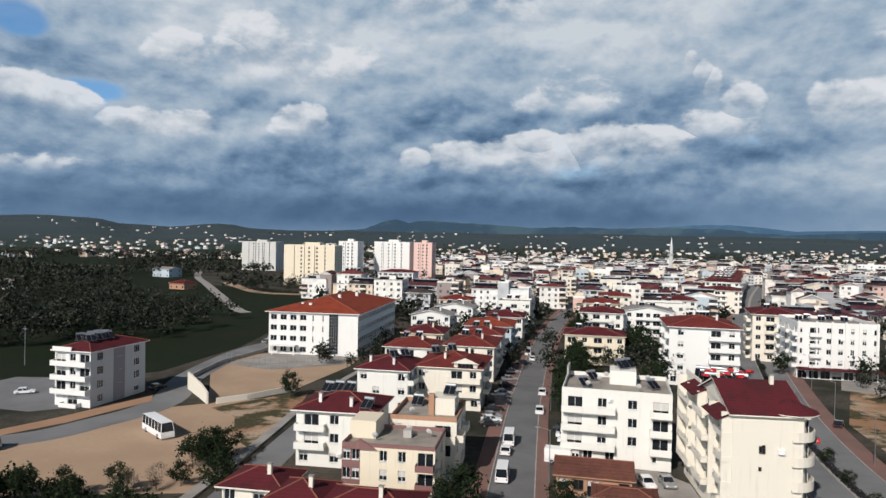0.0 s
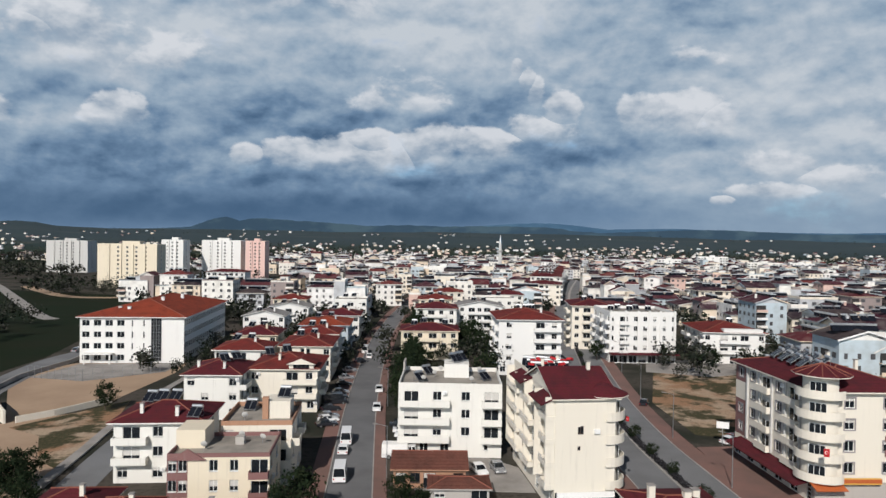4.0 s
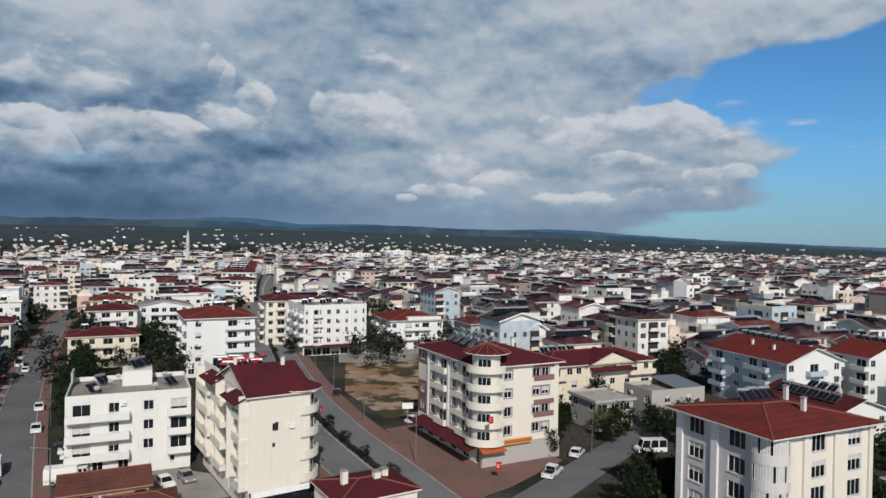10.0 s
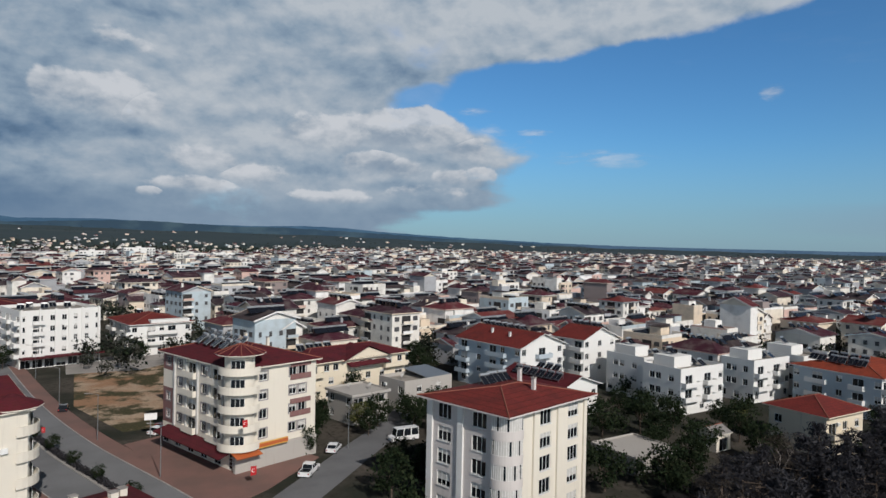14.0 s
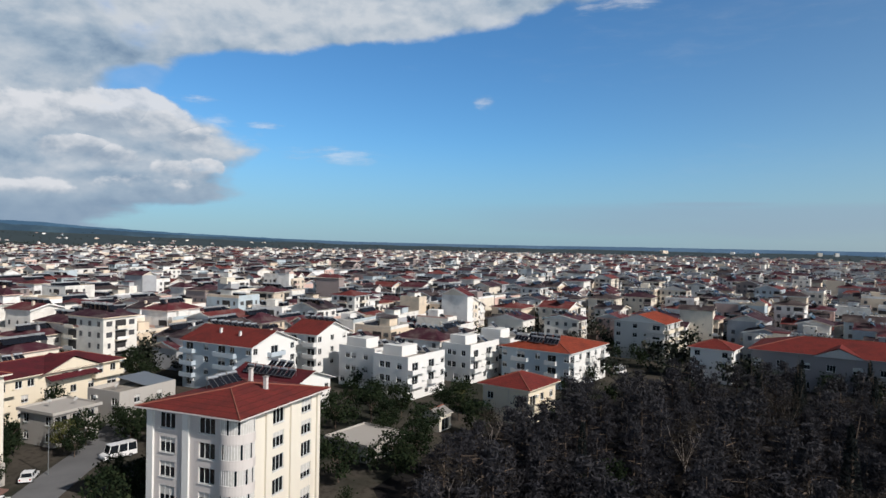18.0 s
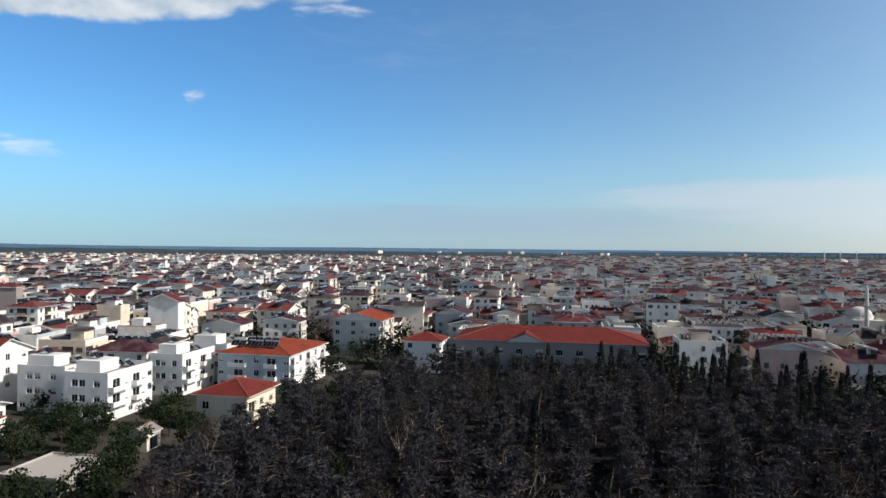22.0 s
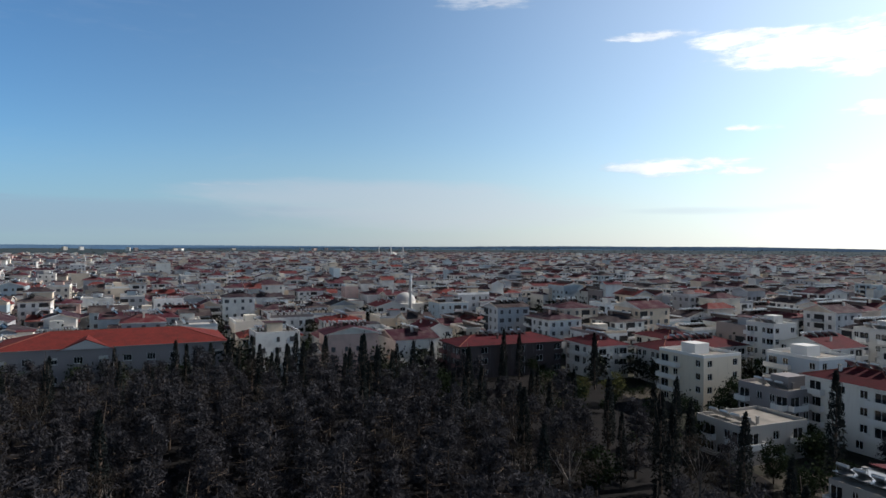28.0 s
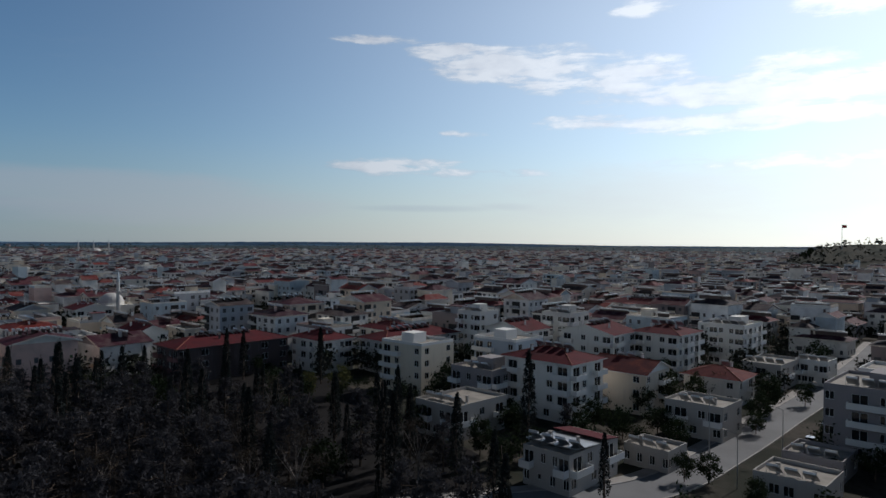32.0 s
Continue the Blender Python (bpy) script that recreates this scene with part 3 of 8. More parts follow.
# ---- mesh building ----
class Shape:
    """Collects boxes, prisms, tubes and sheets with their materials into one mesh."""

    def __init__(self):
        self.v, self.f, self.m, self.mats = [], [], [], []

    def slot(self, mat):
        if mat not in self.mats:
            self.mats.append(mat)
        return self.mats.index(mat)

    def poly(self, pts, mat):
        n = len(self.v)
        self.v.extend(tuple(p) for p in pts)
        self.f.append(tuple(range(n, n + len(pts))))
        self.m.append(self.slot(mat))

    def solid(self, pts, faces, mat):
        n = len(self.v)
        self.v.extend(tuple(p) for p in pts)
        s = self.slot(mat)
        for f in faces:
            self.f.append(tuple(n + i for i in f))
            self.m.append(s)

    def box(self, x0, y0, z0, x1, y1, z1, mat):
        p = [(x, y, z) for z in (z0, z1) for y in (y0, y1) for x in (x0, x1)]
        self.solid(p, [(0, 2, 3, 1), (4, 5, 7, 6), (0, 1, 5, 4), (2, 6, 7, 3), (0, 4, 6, 2), (1, 3, 7, 5)], mat)
        return self

    def turned(self, c, size, rz, mat, rx=0.0, ry=0.0):
        m = pose(*c, rx, ry, rz)
        a, b, d = (s / 2 for s in size)
        p = [tuple(m @ Vector((x, y, z))) for z in (-d, d) for y in (-b, b) for x in (-a, a)]
        self.solid(p, [(0, 2, 3, 1), (4, 5, 7, 6), (0, 1, 5, 4), (2, 6, 7, 3), (0, 4, 6, 2), (1, 3, 7, 5)], mat)
        return self

    def prism(self, outline, z0, z1, mat, cap=None):
        """outline: counter-clockwise points."""
        n = len(outline)
        p = [(x, y, z0) for x, y in outline] + [(x, y, z1) for x, y in outline]
        self.solid(p, [(i, (i + 1) % n, n + (i + 1) % n, n + i) for i in range(n)], mat)
        self.poly([(x, y, z1) for x, y in outline], cap or mat)
        self.poly([(x, y, z0) for x, y in reversed(outline)], cap or mat)
        return self

    def tube(self, a, b, r0, r1, mat, n=8):
        a, b = Vector(a), Vector(b)
        q = (b - a).to_track_quat("Z", "Y")
        ring = [(math.cos(6.28319 * i / n), math.sin(6.28319 * i / n)) for i in range(n)]
        p = [a + q @ Vector((r0 * c, r0 * s, 0)) for c, s in ring] + [b + q @ Vector((r1 * c, r1 * s, 0)) for c, s in ring]
        self.solid(p, [(i, (i + 1) % n, n + (i + 1) % n, n + i) for i in range(n)] + [tuple(range(n - 1, -1, -1)), tuple(range(n, 2 * n))], mat)
        return self

    def mesh(self, name, weld=False):
        me = bpy.data.meshes.new(name)
        me.from_pydata(self.v, [], self.f)
        for m in self.mats:
            me.materials.append(m)
        me.polygons.foreach_set("material_index", self.m)
        if weld:
            bm = bmesh.new()
            bm.from_mesh(me)
            bmesh.ops.remove_doubles(bm, verts=bm.verts, dist=0.001)
            bm.to_mesh(me)
            bm.free()
        me.update()
        return me


def part(name, shape, parent, label="", at=None):
    """One mesh object under a thing or under a part."""
    ob = new(name, shape.mesh(name) if isinstance(shape, Shape) else shape)
    ob.parent = parent
    if at is not None:
        ob.matrix_basis = at
    if label:
        tagged(ob, label)
    return ob


def thing(name, label, category, group="", at=None, kind=""):
    ob = new(name)
    ob.empty_display_size = 0.3
    if at is not None:
        ob.matrix_basis = at
    return tagged(ob, label, category, group, kind)


def setting(name, shape, label, category):
    return tagged(new(name, shape.mesh(name)), label, category, "", "structure")


def at_heading(x, y, th, z=0.0):
    """A pose on the plan whose own +y points to heading th."""
    return pose(x, y, z, 0, 0, -th)


CACHE = {}


def cached(key, make):
    if key not in CACHE:
        CACHE[key] = make()
    return CACHE[key]


# openings: width, height, sill
OPEN = {"w": (1.5, 1.5, 0.85), "W": (2.1, 1.7, 0.8), "n": (0.7, 0.9, 1.3), "d": (2.5, 2.3, 0.05), "s": (0.45, 1.9, 0.6), "G": (2.6, 2.5, 0.25), "t": (1.0, 1.55, 0.9), "L": (2.5, 2.0, 0.55)}


def bar_grid(s, w, h, leaves, rows, t, yf, yg, mat, glass=None, sill=False):
    """A frame with bars round leaves x rows openings, in one piece; glass fills them."""
    ids = {}

    def vert(*p):
        p = tuple(round(q, 4) for q in p)
        if p not in ids:
            ids[p] = len(s.v)
            s.v.append(p)
        return ids[p]

    def quad(pts, m):
        s.f.append(tuple(vert(*p) for p in pts))
        s.m.append(s.slot(m))

    def cuts(a, b, n):
        k = (b - a - t) / n
        out = [a]
        for i in range(n):
            out += [a + t + k * i, a + k * (i + 1)]
        return out + [b]

    xs, zs = cuts(-w / 2, w / 2, leaves), cuts(0, h, rows)
    for i in range(len(xs) - 1):
        for j in range(len(zs) - 1):
            a, b, c, d = xs[i], xs[i + 1], zs[j], zs[j + 1]
            if i % 2 and j % 2:
                if glass:
                    quad([(a, yg, c), (b, yg, c), (b, yg, d), (a, yg, d)], glass)
                quad([(a, yf, c), (b, yf, c), (b, yg, c), (a, yg, c)], mat)
                quad([(a, yg, d), (b, yg, d), (b, yf, d), (a, yf, d)], mat)
                quad([(a, yf, d), (a, yf, c), (a, yg, c), (a, yg, d)], mat)
                quad([(b, yg, d), (b, yg, c), (b, yf, c), (b, yf, d)], mat)
            else:
                quad([(a, yf, c), (b, yf, c), (b, yf, d), (a, yf, d)], mat)
                if not glass:
                    quad([(b, yg, c), (a, yg, c), (a, yg, d), (b, yg, d)], mat)
        if sill:
            a, b = xs[i], xs[i + 1]
            quad([(a, -0.28, 0), (b, -0.28, 0), (b, yf, 0), (a, yf, 0)], mat)
            quad([(a, -0.28, -0.07), (b, -0.28, -0.07), (b, -0.28, 0), (a, -0.28, 0)], mat)
            quad([(a, yf, -0.07), (b, yf, -0.07), (b, -0.28, -0.07), (a, -0.28, -0.07)], mat)
    return s


def window_frame_mesh(w, h, mat, leaves=2, bars=0, sill=True):
    return cached(("wf", w, h, mat.name, leaves, bars, sill), lambda: bar_grid(Shape(), w, h, leaves, bars + 1, 0.06, -0.05, 0.01, mat, None, sill).mesh("window_frame"))


def trim_mesh(w, h, mat):
    """A raised surround."""
    g = 0.16
    return cached(("trim", w, h, mat.name), lambda: bar_grid(Shape(), w + 2 * g, h + 2 * g, 1, 1, g, -0.26, -0.165, mat).mesh("window_trim"))


def rail_mesh(w, h):
    return cached(("rail", w, h), lambda: bar_grid(Shape(), w, h, max(2, int(w / 1.1)), 2, 0.045, -0.03, 0.01, RAIL).mesh("railing"))


def pane_mesh(w, h, curtain=0.0):
    def make():
        s = Shape()
        s.box(-w / 2 + 0.05, 0.0, 0.05, w / 2 - 0.05, 0.02, h - 0.05, GLASS)
        if curtain:
            s.box(-w / 2 + 0.08, -0.004, h * (1 - curtain), w / 2 - 0.08, -0.001, h - 0.08, CURTAIN)
        return s.mesh("pane")

    return cached(("pane", w, h, curtain), make)


def window_mesh(w, h, mat, leaves=2):
    """Frame and panes in one piece, for houses that stay far off."""
    return cached(("win", w, h, mat.name, leaves), lambda: bar_grid(Shape(), w, h, leaves, 1, 0.06, -0.05, 0.0, mat, GLASS).mesh("window"))


def aircon_mesh():
    def make():
        u = Shape()
        u.box(-0.4, -0.33, 0, 0.4, -0.03, 0.55, PVC)
        u.tube((0.12, -0.335, 0.27), (0.12, -0.36, 0.27), 0.22, 0.22, RAIL, 12)
        u.box(-0.3, -0.3, -0.06, 0.3, 0.0, -0.001, STEEL)
        return u.mesh("air_conditioner")

    return cached("aircon", make)


def balcony_mesh(w, d, mat, style="solid", front=None, high=0.95):
    """Slab and parapet; its back edge lies on the wall at y = 0, it juts out to -d."""
    front = front or mat

    def make():
        s = Shape()
        t, up = 0.1, high * (0.55 if style == "half" else 1.0)
        a, b = w / 2, -0.002
        s.prism([(-a, -d), (a, -d), (a, b), (-a, b)], -0.16, 0.0, mat)
        # the parapet runs round three sides
        ring = [(-a, b), (-a, -d), (a, -d), (a, b), (a - t, b), (a - t, -d + t), (-a + t, -d + t), (-a + t, b)]
        n = len(ring)
        s.solid([(x, y, 0.0) for x, y in ring] + [(x, y, up) for x, y in ring], [(i, i + 1, n + i + 1, n + i) for i in range(n - 1)] + [(8, 9, 14, 15), (9, 10, 13, 14), (10, 11, 12, 13)], front)
        return s.mesh("balcony", True)

    return cached(("bal", round(w, 2), d, mat.name, style, front.name, high), make)


def curved_balcony_mesh(r, a0, a1, mat, high=0.95, slab=0.18, front=None):
    """A balcony round a corner: ring sector from angle a0 to a1 (degrees), out to r."""
    front = front or mat

    def make():
        s = Shape()
        n = 14
        ang = [radians(a0 + (a1 - a0) * i / n) for i in range(n + 1)]
        rim = [(r * math.cos(a), r * math.sin(a)) for a in ang]
        s.prism([(0, 0)] + rim, -slab, 0, mat)
        rin = [((r - 0.12) * math.cos(a), (r - 0.12) * math.sin(a)) for a in ang]
        for i in range(n):
            (xa, ya), (xb, yb), (xc, yc), (xd, yd) = rim[i], rim[i + 1], rin[i + 1], rin[i]
            s.solid([(xa, ya, 0), (xb, yb, 0), (xc, yc, 0), (xd, yd, 0), (xa, ya, high), (xb, yb, high), (xc, yc, high), (xd, yd, high)], [(0, 1, 5, 4), (2, 3, 7, 6), (4, 5, 6, 7)], front)
        return s.mesh("balcony", True)

    return cached(("cbal", r, a0, a1, mat.name, high, front.name), make)


class House:
    """A building of storeys. Its own frame: x along its width, y along its depth, the front at y = -d / 2."""

    def __init__(self, label, cx, cy, th, w, d, floors, wall=None, h=3.0, ground=3.2, name="apartment_building", category="building", detail=True, group="", all_round=False):
        self.all_round = all_round
        self.w, self.d, self.h, self.g, self.n = w, d, h, ground, floors
        self.wall, self.detail = wall or WHITE, detail
        self.top = ground + h * (floors - 1)
        self.e = thing(name, label, category, group, at_heading(cx, cy, th))
        self.shape = Shape()
        self.done = False

    def frame_of(self, side):
        w, d = self.w / 2, self.d / 2
        return {"S": (0, (-w, -d), (1, 0), 2 * w), "E": (90, (w, -d), (0, 1), 2 * d), "N": (180, (w, d), (-1, 0), 2 * w), "W": (270, (-w, d), (0, -1), 2 * d)}[side]

    def level(self, i):
        """Floor height of storey i."""
        return 0.0 if i == 0 else self.g + self.h * (i - 1)

    def facade(self, side, rows, wall=None, leaves=2, frame=None, trim=None, bal=1.3, style="solid", front=None, balmat=None, band=None, curtains=True):
        """rows: one string of bays a storey, from the ground up; the last is used for the rest. ' ' is a blank bay; b a balcony with a door; e a glazed balcony."""
        rz, (ox, oy), (ux, uy), length = self.frame_of(side)
        nx, ny = uy, -ux
        frame = frame or PVC
        bm = balmat or self.wall
        s, mat = self.shape, wall or self.wall

        def at(a, z, dep=0.0):
            return (ox + ux * a - nx * dep, oy + uy * a - ny * dep, z)

        def quad(a0, z0, a1, z1, m):
            s.poly([at(a0, z0), at(a1, z0), at(a1, z1), at(a0, z1)], m)

        m = self.e.matrix_basis
        away = (m.to_3x3() @ Vector((nx, ny, 0))).dot(m @ Vector((ox + ux * length / 2, oy + uy * length / 2, 0))) > 0
        for i in range(self.n):
            row = " " if away and not self.all_round else rows[min(i, len(rows) - 1)]
            z0 = self.level(i)
            z1 = self.level(i + 1) if i < self.n - 1 else self.top
            bay = length / len(row)
            j = 0
            while j < len(row):
                c = row[j]
                k = j + 1
                while c in "beLG" and k < len(row) and row[k] == c:
                    k += 1
                a0, a1 = bay * j, bay * k
                m = band.get(c, mat) if band else mat
                code = "d" if c in "be" else c.lower() if c == "P" else c
                if c == "P":
                    code, m = "w", PLUM
                if code not in OPEN:
                    quad(a0, z0, a1, z1, m)
                    j = k
                    continue
                runs = max(1, int((a1 - a0) / 3.0)) if c in "be" else 1
                for q in range(runs):
                    self.opening(at, quad, s, a0 + (a1 - a0) * q / runs, a0 + (a1 - a0) * (q + 1) / runs, z0, z1, m, "w" if q % 2 else code, rz, leaves, frame, trim, curtains)
                mid = (a0 + a1) / 2
                if c == "b" or c == "e":
                    bw = round(a1 - a0 - 0.12, 2)
                    p = part("balcony", balcony_mesh(bw, bal, bm, style, front), self.e, at=pose(*at(mid, z0 + 0.02), 0, 0, rz))
                    if style == "half":
                        part("railing", rail_mesh(bw, 0.45), p, at=pose(0, -bal + 0.05, 0.5))
                    if c == "e":
                        part("glazing", glazing_mesh(bw, bal, self.h - 1.12), p)
                j = k

    def opening(self, at, quad, s, a0, a1, z0, z1, m, code, rz, leaves, frame, trim, curtains):
        """One bay of wall with its hole, reveal, frame and glass."""
        ow, oh, sill = OPEN[code]
        ow, oh = min(ow, (a1 - a0) * (0.96 if code in "WG" else 0.84)), min(oh, z1 - z0 - sill - 0.15)
        mid = (a0 + a1) / 2
        l, r, b, t = mid - ow / 2, mid + ow / 2, z0 + sill, z0 + sill + oh
        quad(a0, z0, l, z1, m), quad(r, z0, a1, z1, m), quad(l, z0, r, b, m), quad(l, t, r, z1, m)
        dep = 0.2
        s.poly([at(l, b), at(r, b), at(r, b, dep), at(l, b, dep)], m)
        s.poly([at(l, t, dep), at(r, t, dep), at(r, t), at(l, t)], m)
        s.poly([at(l, b, dep), at(l, t, dep), at(l, t), at(l, b)], m)
        s.poly([at(r, b), at(r, t), at(r, t, dep), at(r, b, dep)], m)
        ow, oh = round(ow, 2), round(oh, 2)
        put = pose(*at(mid, b, dep - 0.04), 0, 0, rz)
        lv = leaves if code not in "ns" else 1
        if self.detail:
            door = code == "d"
            f = part("balcony_door" if door else "window", window_frame_mesh(ow, oh, frame, lv, 1 if code == "t" else 3 if code == "G" else 0, not door and not trim), self.e, at=put)
            part("pane", pane_mesh(ow, oh, random.choice((0.0, 0.0, 0.0, 0.35, 0.6)) if curtains and code not in "G" else 0.0), f)
            if trim and code in "wWt":
                part("window_trim", trim_mesh(ow, oh, trim), f, at=pose(0, 0, -0.16))
        else:
            part("window", window_mesh(ow, oh, frame, lv), self.e, at=put)
        if self.detail and code in "wd" and random.random() < 0.10:
            part("air_conditioner", aircon_mesh(), self.e, at=pose(*at(min(r + 0.55, a1 - 0.45), t - 0.5), 0, 0, rz))

    def close(self, cap=None):
        """Fill the top of the walls and finish the wall mesh."""
        w, d = self.w / 2, self.d / 2
        self.shape.poly([(-w, -d, self.top), (w, -d, self.top), (w, d, self.top), (-w, d, self.top)], cap or SCREED)
        part("wall", self.shape, self.e)
        self.done = True

    def hip(self, rise=2.2, over=0.7, mat=None, ridge_x=None, caps=True):
        w, d, z = self.w / 2 + over, self.d / 2 + over, self.top
        mat = mat or TILE
        s = Shape()
        along = self.w >= self.d if ridge_x is None else ridge_x
        r = abs(w - d) if (w > d) == along else 0.02
        rp = ((-r, 0, z + rise), (r, 0, z + rise)) if along else ((0, -r, z + rise), (0, r, z + rise))
        e = [(-w, -d, z + 0.12), (w, -d, z + 0.12), (w, d, z + 0.12), (-w, d, z + 0.12)]
        a, b = rp
        if along:
            tops = [(e[0], e[1], b, a), (e[1], e[2], b), (e[2], e[3], a, b), (e[3], e[0], a)]
            lines = [(a, b), (e[0], a), (e[3], a), (e[1], b), (e[2], b)]
        else:
            tops = [(e[0], e[1], a), (e[1], e[2], b, a), (e[2], e[3], b), (e[3], e[0], a, b)]
            lines = [(a, b), (e[0], a), (e[1], a), (e[2], b), (e[3], b)]
        for f in tops:
            s.poly(f, mat)
        low = [(x, y, z - 0.08) for x, y, _ in e]
        for i in range(4):
            s.poly([low[i], low[(i + 1) % 4], e[(i + 1) % 4], e[i]], self.wall)
        s.poly(list(reversed(low)), self.wall)
        roof = part("roof", s, self.e)
        if caps:
            q = Shape()
            for p0, p1 in lines:
                q.tube((p0[0], p0[1], p0[2] + 0.02), (p1[0], p1[1], p1[2] + 0.02), 0.11, 0.11, RIDGE, 5)
            part("ridge_tiles", q, roof)
        return roof

    def gable(self, rise=2.4, over=0.6, mat=None, along_x=True, caps=True, shift=0.0):
        """A pitched roof with gable walls at both ends of the ridge."""
        w, d, z = self.w / 2, self.d / 2, self.top
        mat = mat or TILE
        if not along_x:
            w, d = d, w
        turn = (lambda x, y, q: (x, y, q)) if along_x else (lambda x, y, q: (-y, x, q))
        s = Shape()
        k = rise / d
        zo = z - over * k + 0.14
        W = w + over
        D = d + over
        A, B, C = (-W, -D, zo), (-W, shift, z + rise + 0.14), (-W, D, zo)
        A2, B2, C2 = (W, -D, zo), (W, shift, z + rise + 0.14), (W, D, zo)
        s.poly([turn(*p) for p in (A, A2, B2, B)], mat)
        s.poly([turn(*p) for p in (C2, C, B, B2)], mat)
        dn = 0.16
        lo = lambda p: (p[0], p[1], p[2] - dn)
        s.poly([turn(*p) for p in (lo(B), lo(B2), lo(A2), lo(A))], self.wall)
        s.poly([turn(*p) for p in (lo(B2), lo(B), lo(C), lo(C2))], self.wall)
        for p, q in ((A, A2), (C2, C), (B, A), (C, B), (A2, B2), (B2, C2)):
            s.poly([turn(*i) for i in (lo(p), lo(q), q, p)], self.wall)
        roof = part("roof", s, self.e)
        g = self.shape if not self.done else Shape()
        for x in (-w, w):
            tri = [turn(x, -d, z), turn(x, d, z), turn(x, shift, z + rise - 0.02)]
            g.poly(tri if x > 0 else list(reversed(tri)), self.wall)
            if self.done:
                part("gable_wall", g, self.e)
                g = Shape()
        if caps:
            q = Shape()
            q.tube(turn(-W, shift, z + rise + 0.15), turn(W, shift, z + rise + 0.15), 0.11, 0.11, RIDGE, 5)
            part("ridge_tiles", q, roof)
        return roof

    def flat(self, high=0.8, t=0.18, mat=None, over=0.0):
        w, d, z = self.w / 2 + over, self.d / 2 + over, self.top
        m = mat or self.wall
        s = Shape()
        if over:
            s.box(-w, -d, z - 0.2, w, d, z + 0.004, m)
        s.box(-w, -d, z + 0.004, w, -d + t, z + high, m).box(-w, d - t, z + 0.004, w, d, z + high, m)
        s.box(-w, -d + t, z + 0.004, -w + t, d - t, z + high, m).box(w - t, -d + t, z + 0.004, w, d - t, z + high, m)
        return part("parapet", s, self.e)

    def block(self, name, x0, y0, x1, y1, z0, z1, mat, label=""):
        return part(name, Shape().box(x0, y0, z0, x1, y1, z1, mat), self.e, label)

    def chimney(self, x, y, z, high=1.5, a=0.5):
        s = Shape()
        s.box(x - a / 2, y - a / 2, z - 1.0, x + a / 2, y + a / 2, z + high, self.wall)
        s.box(x - a / 2 - 0.08, y - a / 2 - 0.08, z + high, x + a / 2 + 0.08, y + a / 2 + 0.08, z + high + 0.12, CONCRETE)
        return part("chimney", s, self.e)

    def pier(self, side, a, wide, mat=None, out=0.25, z0=0.0, z1=None):
        """A pilaster at a metres along a side."""
        rz, (ox, oy), (ux, uy), length = self.frame_of(side)
        part("pilaster", Shape().box(a - wide / 2, -out, z0, a + wide / 2, -0.003, z1 or self.top, mat or self.wall), self.e, at=pose(ox, oy, 0, 0, 0, rz))

    def spot(self, x, y, z):
        return self.e.matrix_basis @ Vector((x, y, z))


def glazing_mesh(w, d, h):
    def make():
        s = Shape()
        z = 1.0
        for x0, y0, x1, y1 in ((-w / 2 + 0.05, -d + 0.03, w / 2 - 0.05, -d + 0.06), (-w / 2 + 0.03, -d + 0.07, -w / 2 + 0.06, -0.02), (w / 2 - 0.06, -d + 0.07, w / 2 - 0.03, -0.02)):
            s.box(x0, y0, z, x1, y1, z + h, GLASS)
        n = max(2, int(w / 0.9))
        for i in range(n + 1):
            x = -w / 2 + 0.06 + (w - 0.12) * i / n
            s.box(x - 0.035, -d + 0.01, z, x + 0.035, -d + 0.027, z + h, PVC)
        s.box(-w / 2, -d, z + h, w / 2, -0.01, z + h + 0.1, PVC)
        return s.mesh("glazing")

    return cached(("glaz", w, d, round(h, 2)), make)


# ---- roof water heaters ----
HEATER = {}


def heater(p, th, tanks=1):
    """A solar water heater: two tilted collectors and a tank on a steel stand. It faces heading th."""
    if tanks not in HEATER:
        e = thing("solar_water_heater", "dark glass solar collectors and a grey steel tank on a stand", "water heater", "roof water heaters")
        s = bar_grid(Shape(), 1.9, 1.35, 1, 1, 0.06, 0.0, 0.05, STEEL)
        s.v = [(x, 0.75 + y, z) for x, y, z in s.v]
        slope = bar_grid(Shape(), 1.9, 1.95, 2, 1, 0.06, 0.0, 0.05, STEEL)
        s.solid([(x, -0.85 + 1.6 * z / 1.95 + y * 0.6, 0.2 + 1.15 * z / 1.95 - y * 0.8) for x, y, z in slope.v], slope.f, STEEL)
        n = len(s.v)
        for x in (-0.95, 0.89):
            s.box(x, -0.85, 0.0, x + 0.06, -0.80, 0.2, STEEL)
        part("stand", s.mesh("stand", True), e)
        for x in (-0.5, 0.5):
            f = Shape().turned((x, -0.08, 0.80), (0.94, 1.9, 0.09), 0, STEEL, 34.5)
            part("collector", f.turned((x, -0.11, 0.845), (0.86, 1.80, 0.02), 0, PANEL, 34.5), e)
        part("tank", Shape().tube((-0.85, 0.80, 1.55), (0.85, 0.80, 1.55), 0.25, 0.25, TANK, 12), e, "grey sheet-steel water tank")
        HEATER[tanks] = e
        e.matrix_basis = pose(p[0], p[1], p[2], 0, 0, 180 - th)
        return e
    return copy_thing(HEATER[tanks], pose(p[0], p[1], p[2], 0, 0, 180 - th))


def heaters(house, spots, th=None):
    for x, y, z in spots:
        heater(house.spot(x, y, z), 195 + random.uniform(-12, 12) if th is None else th)


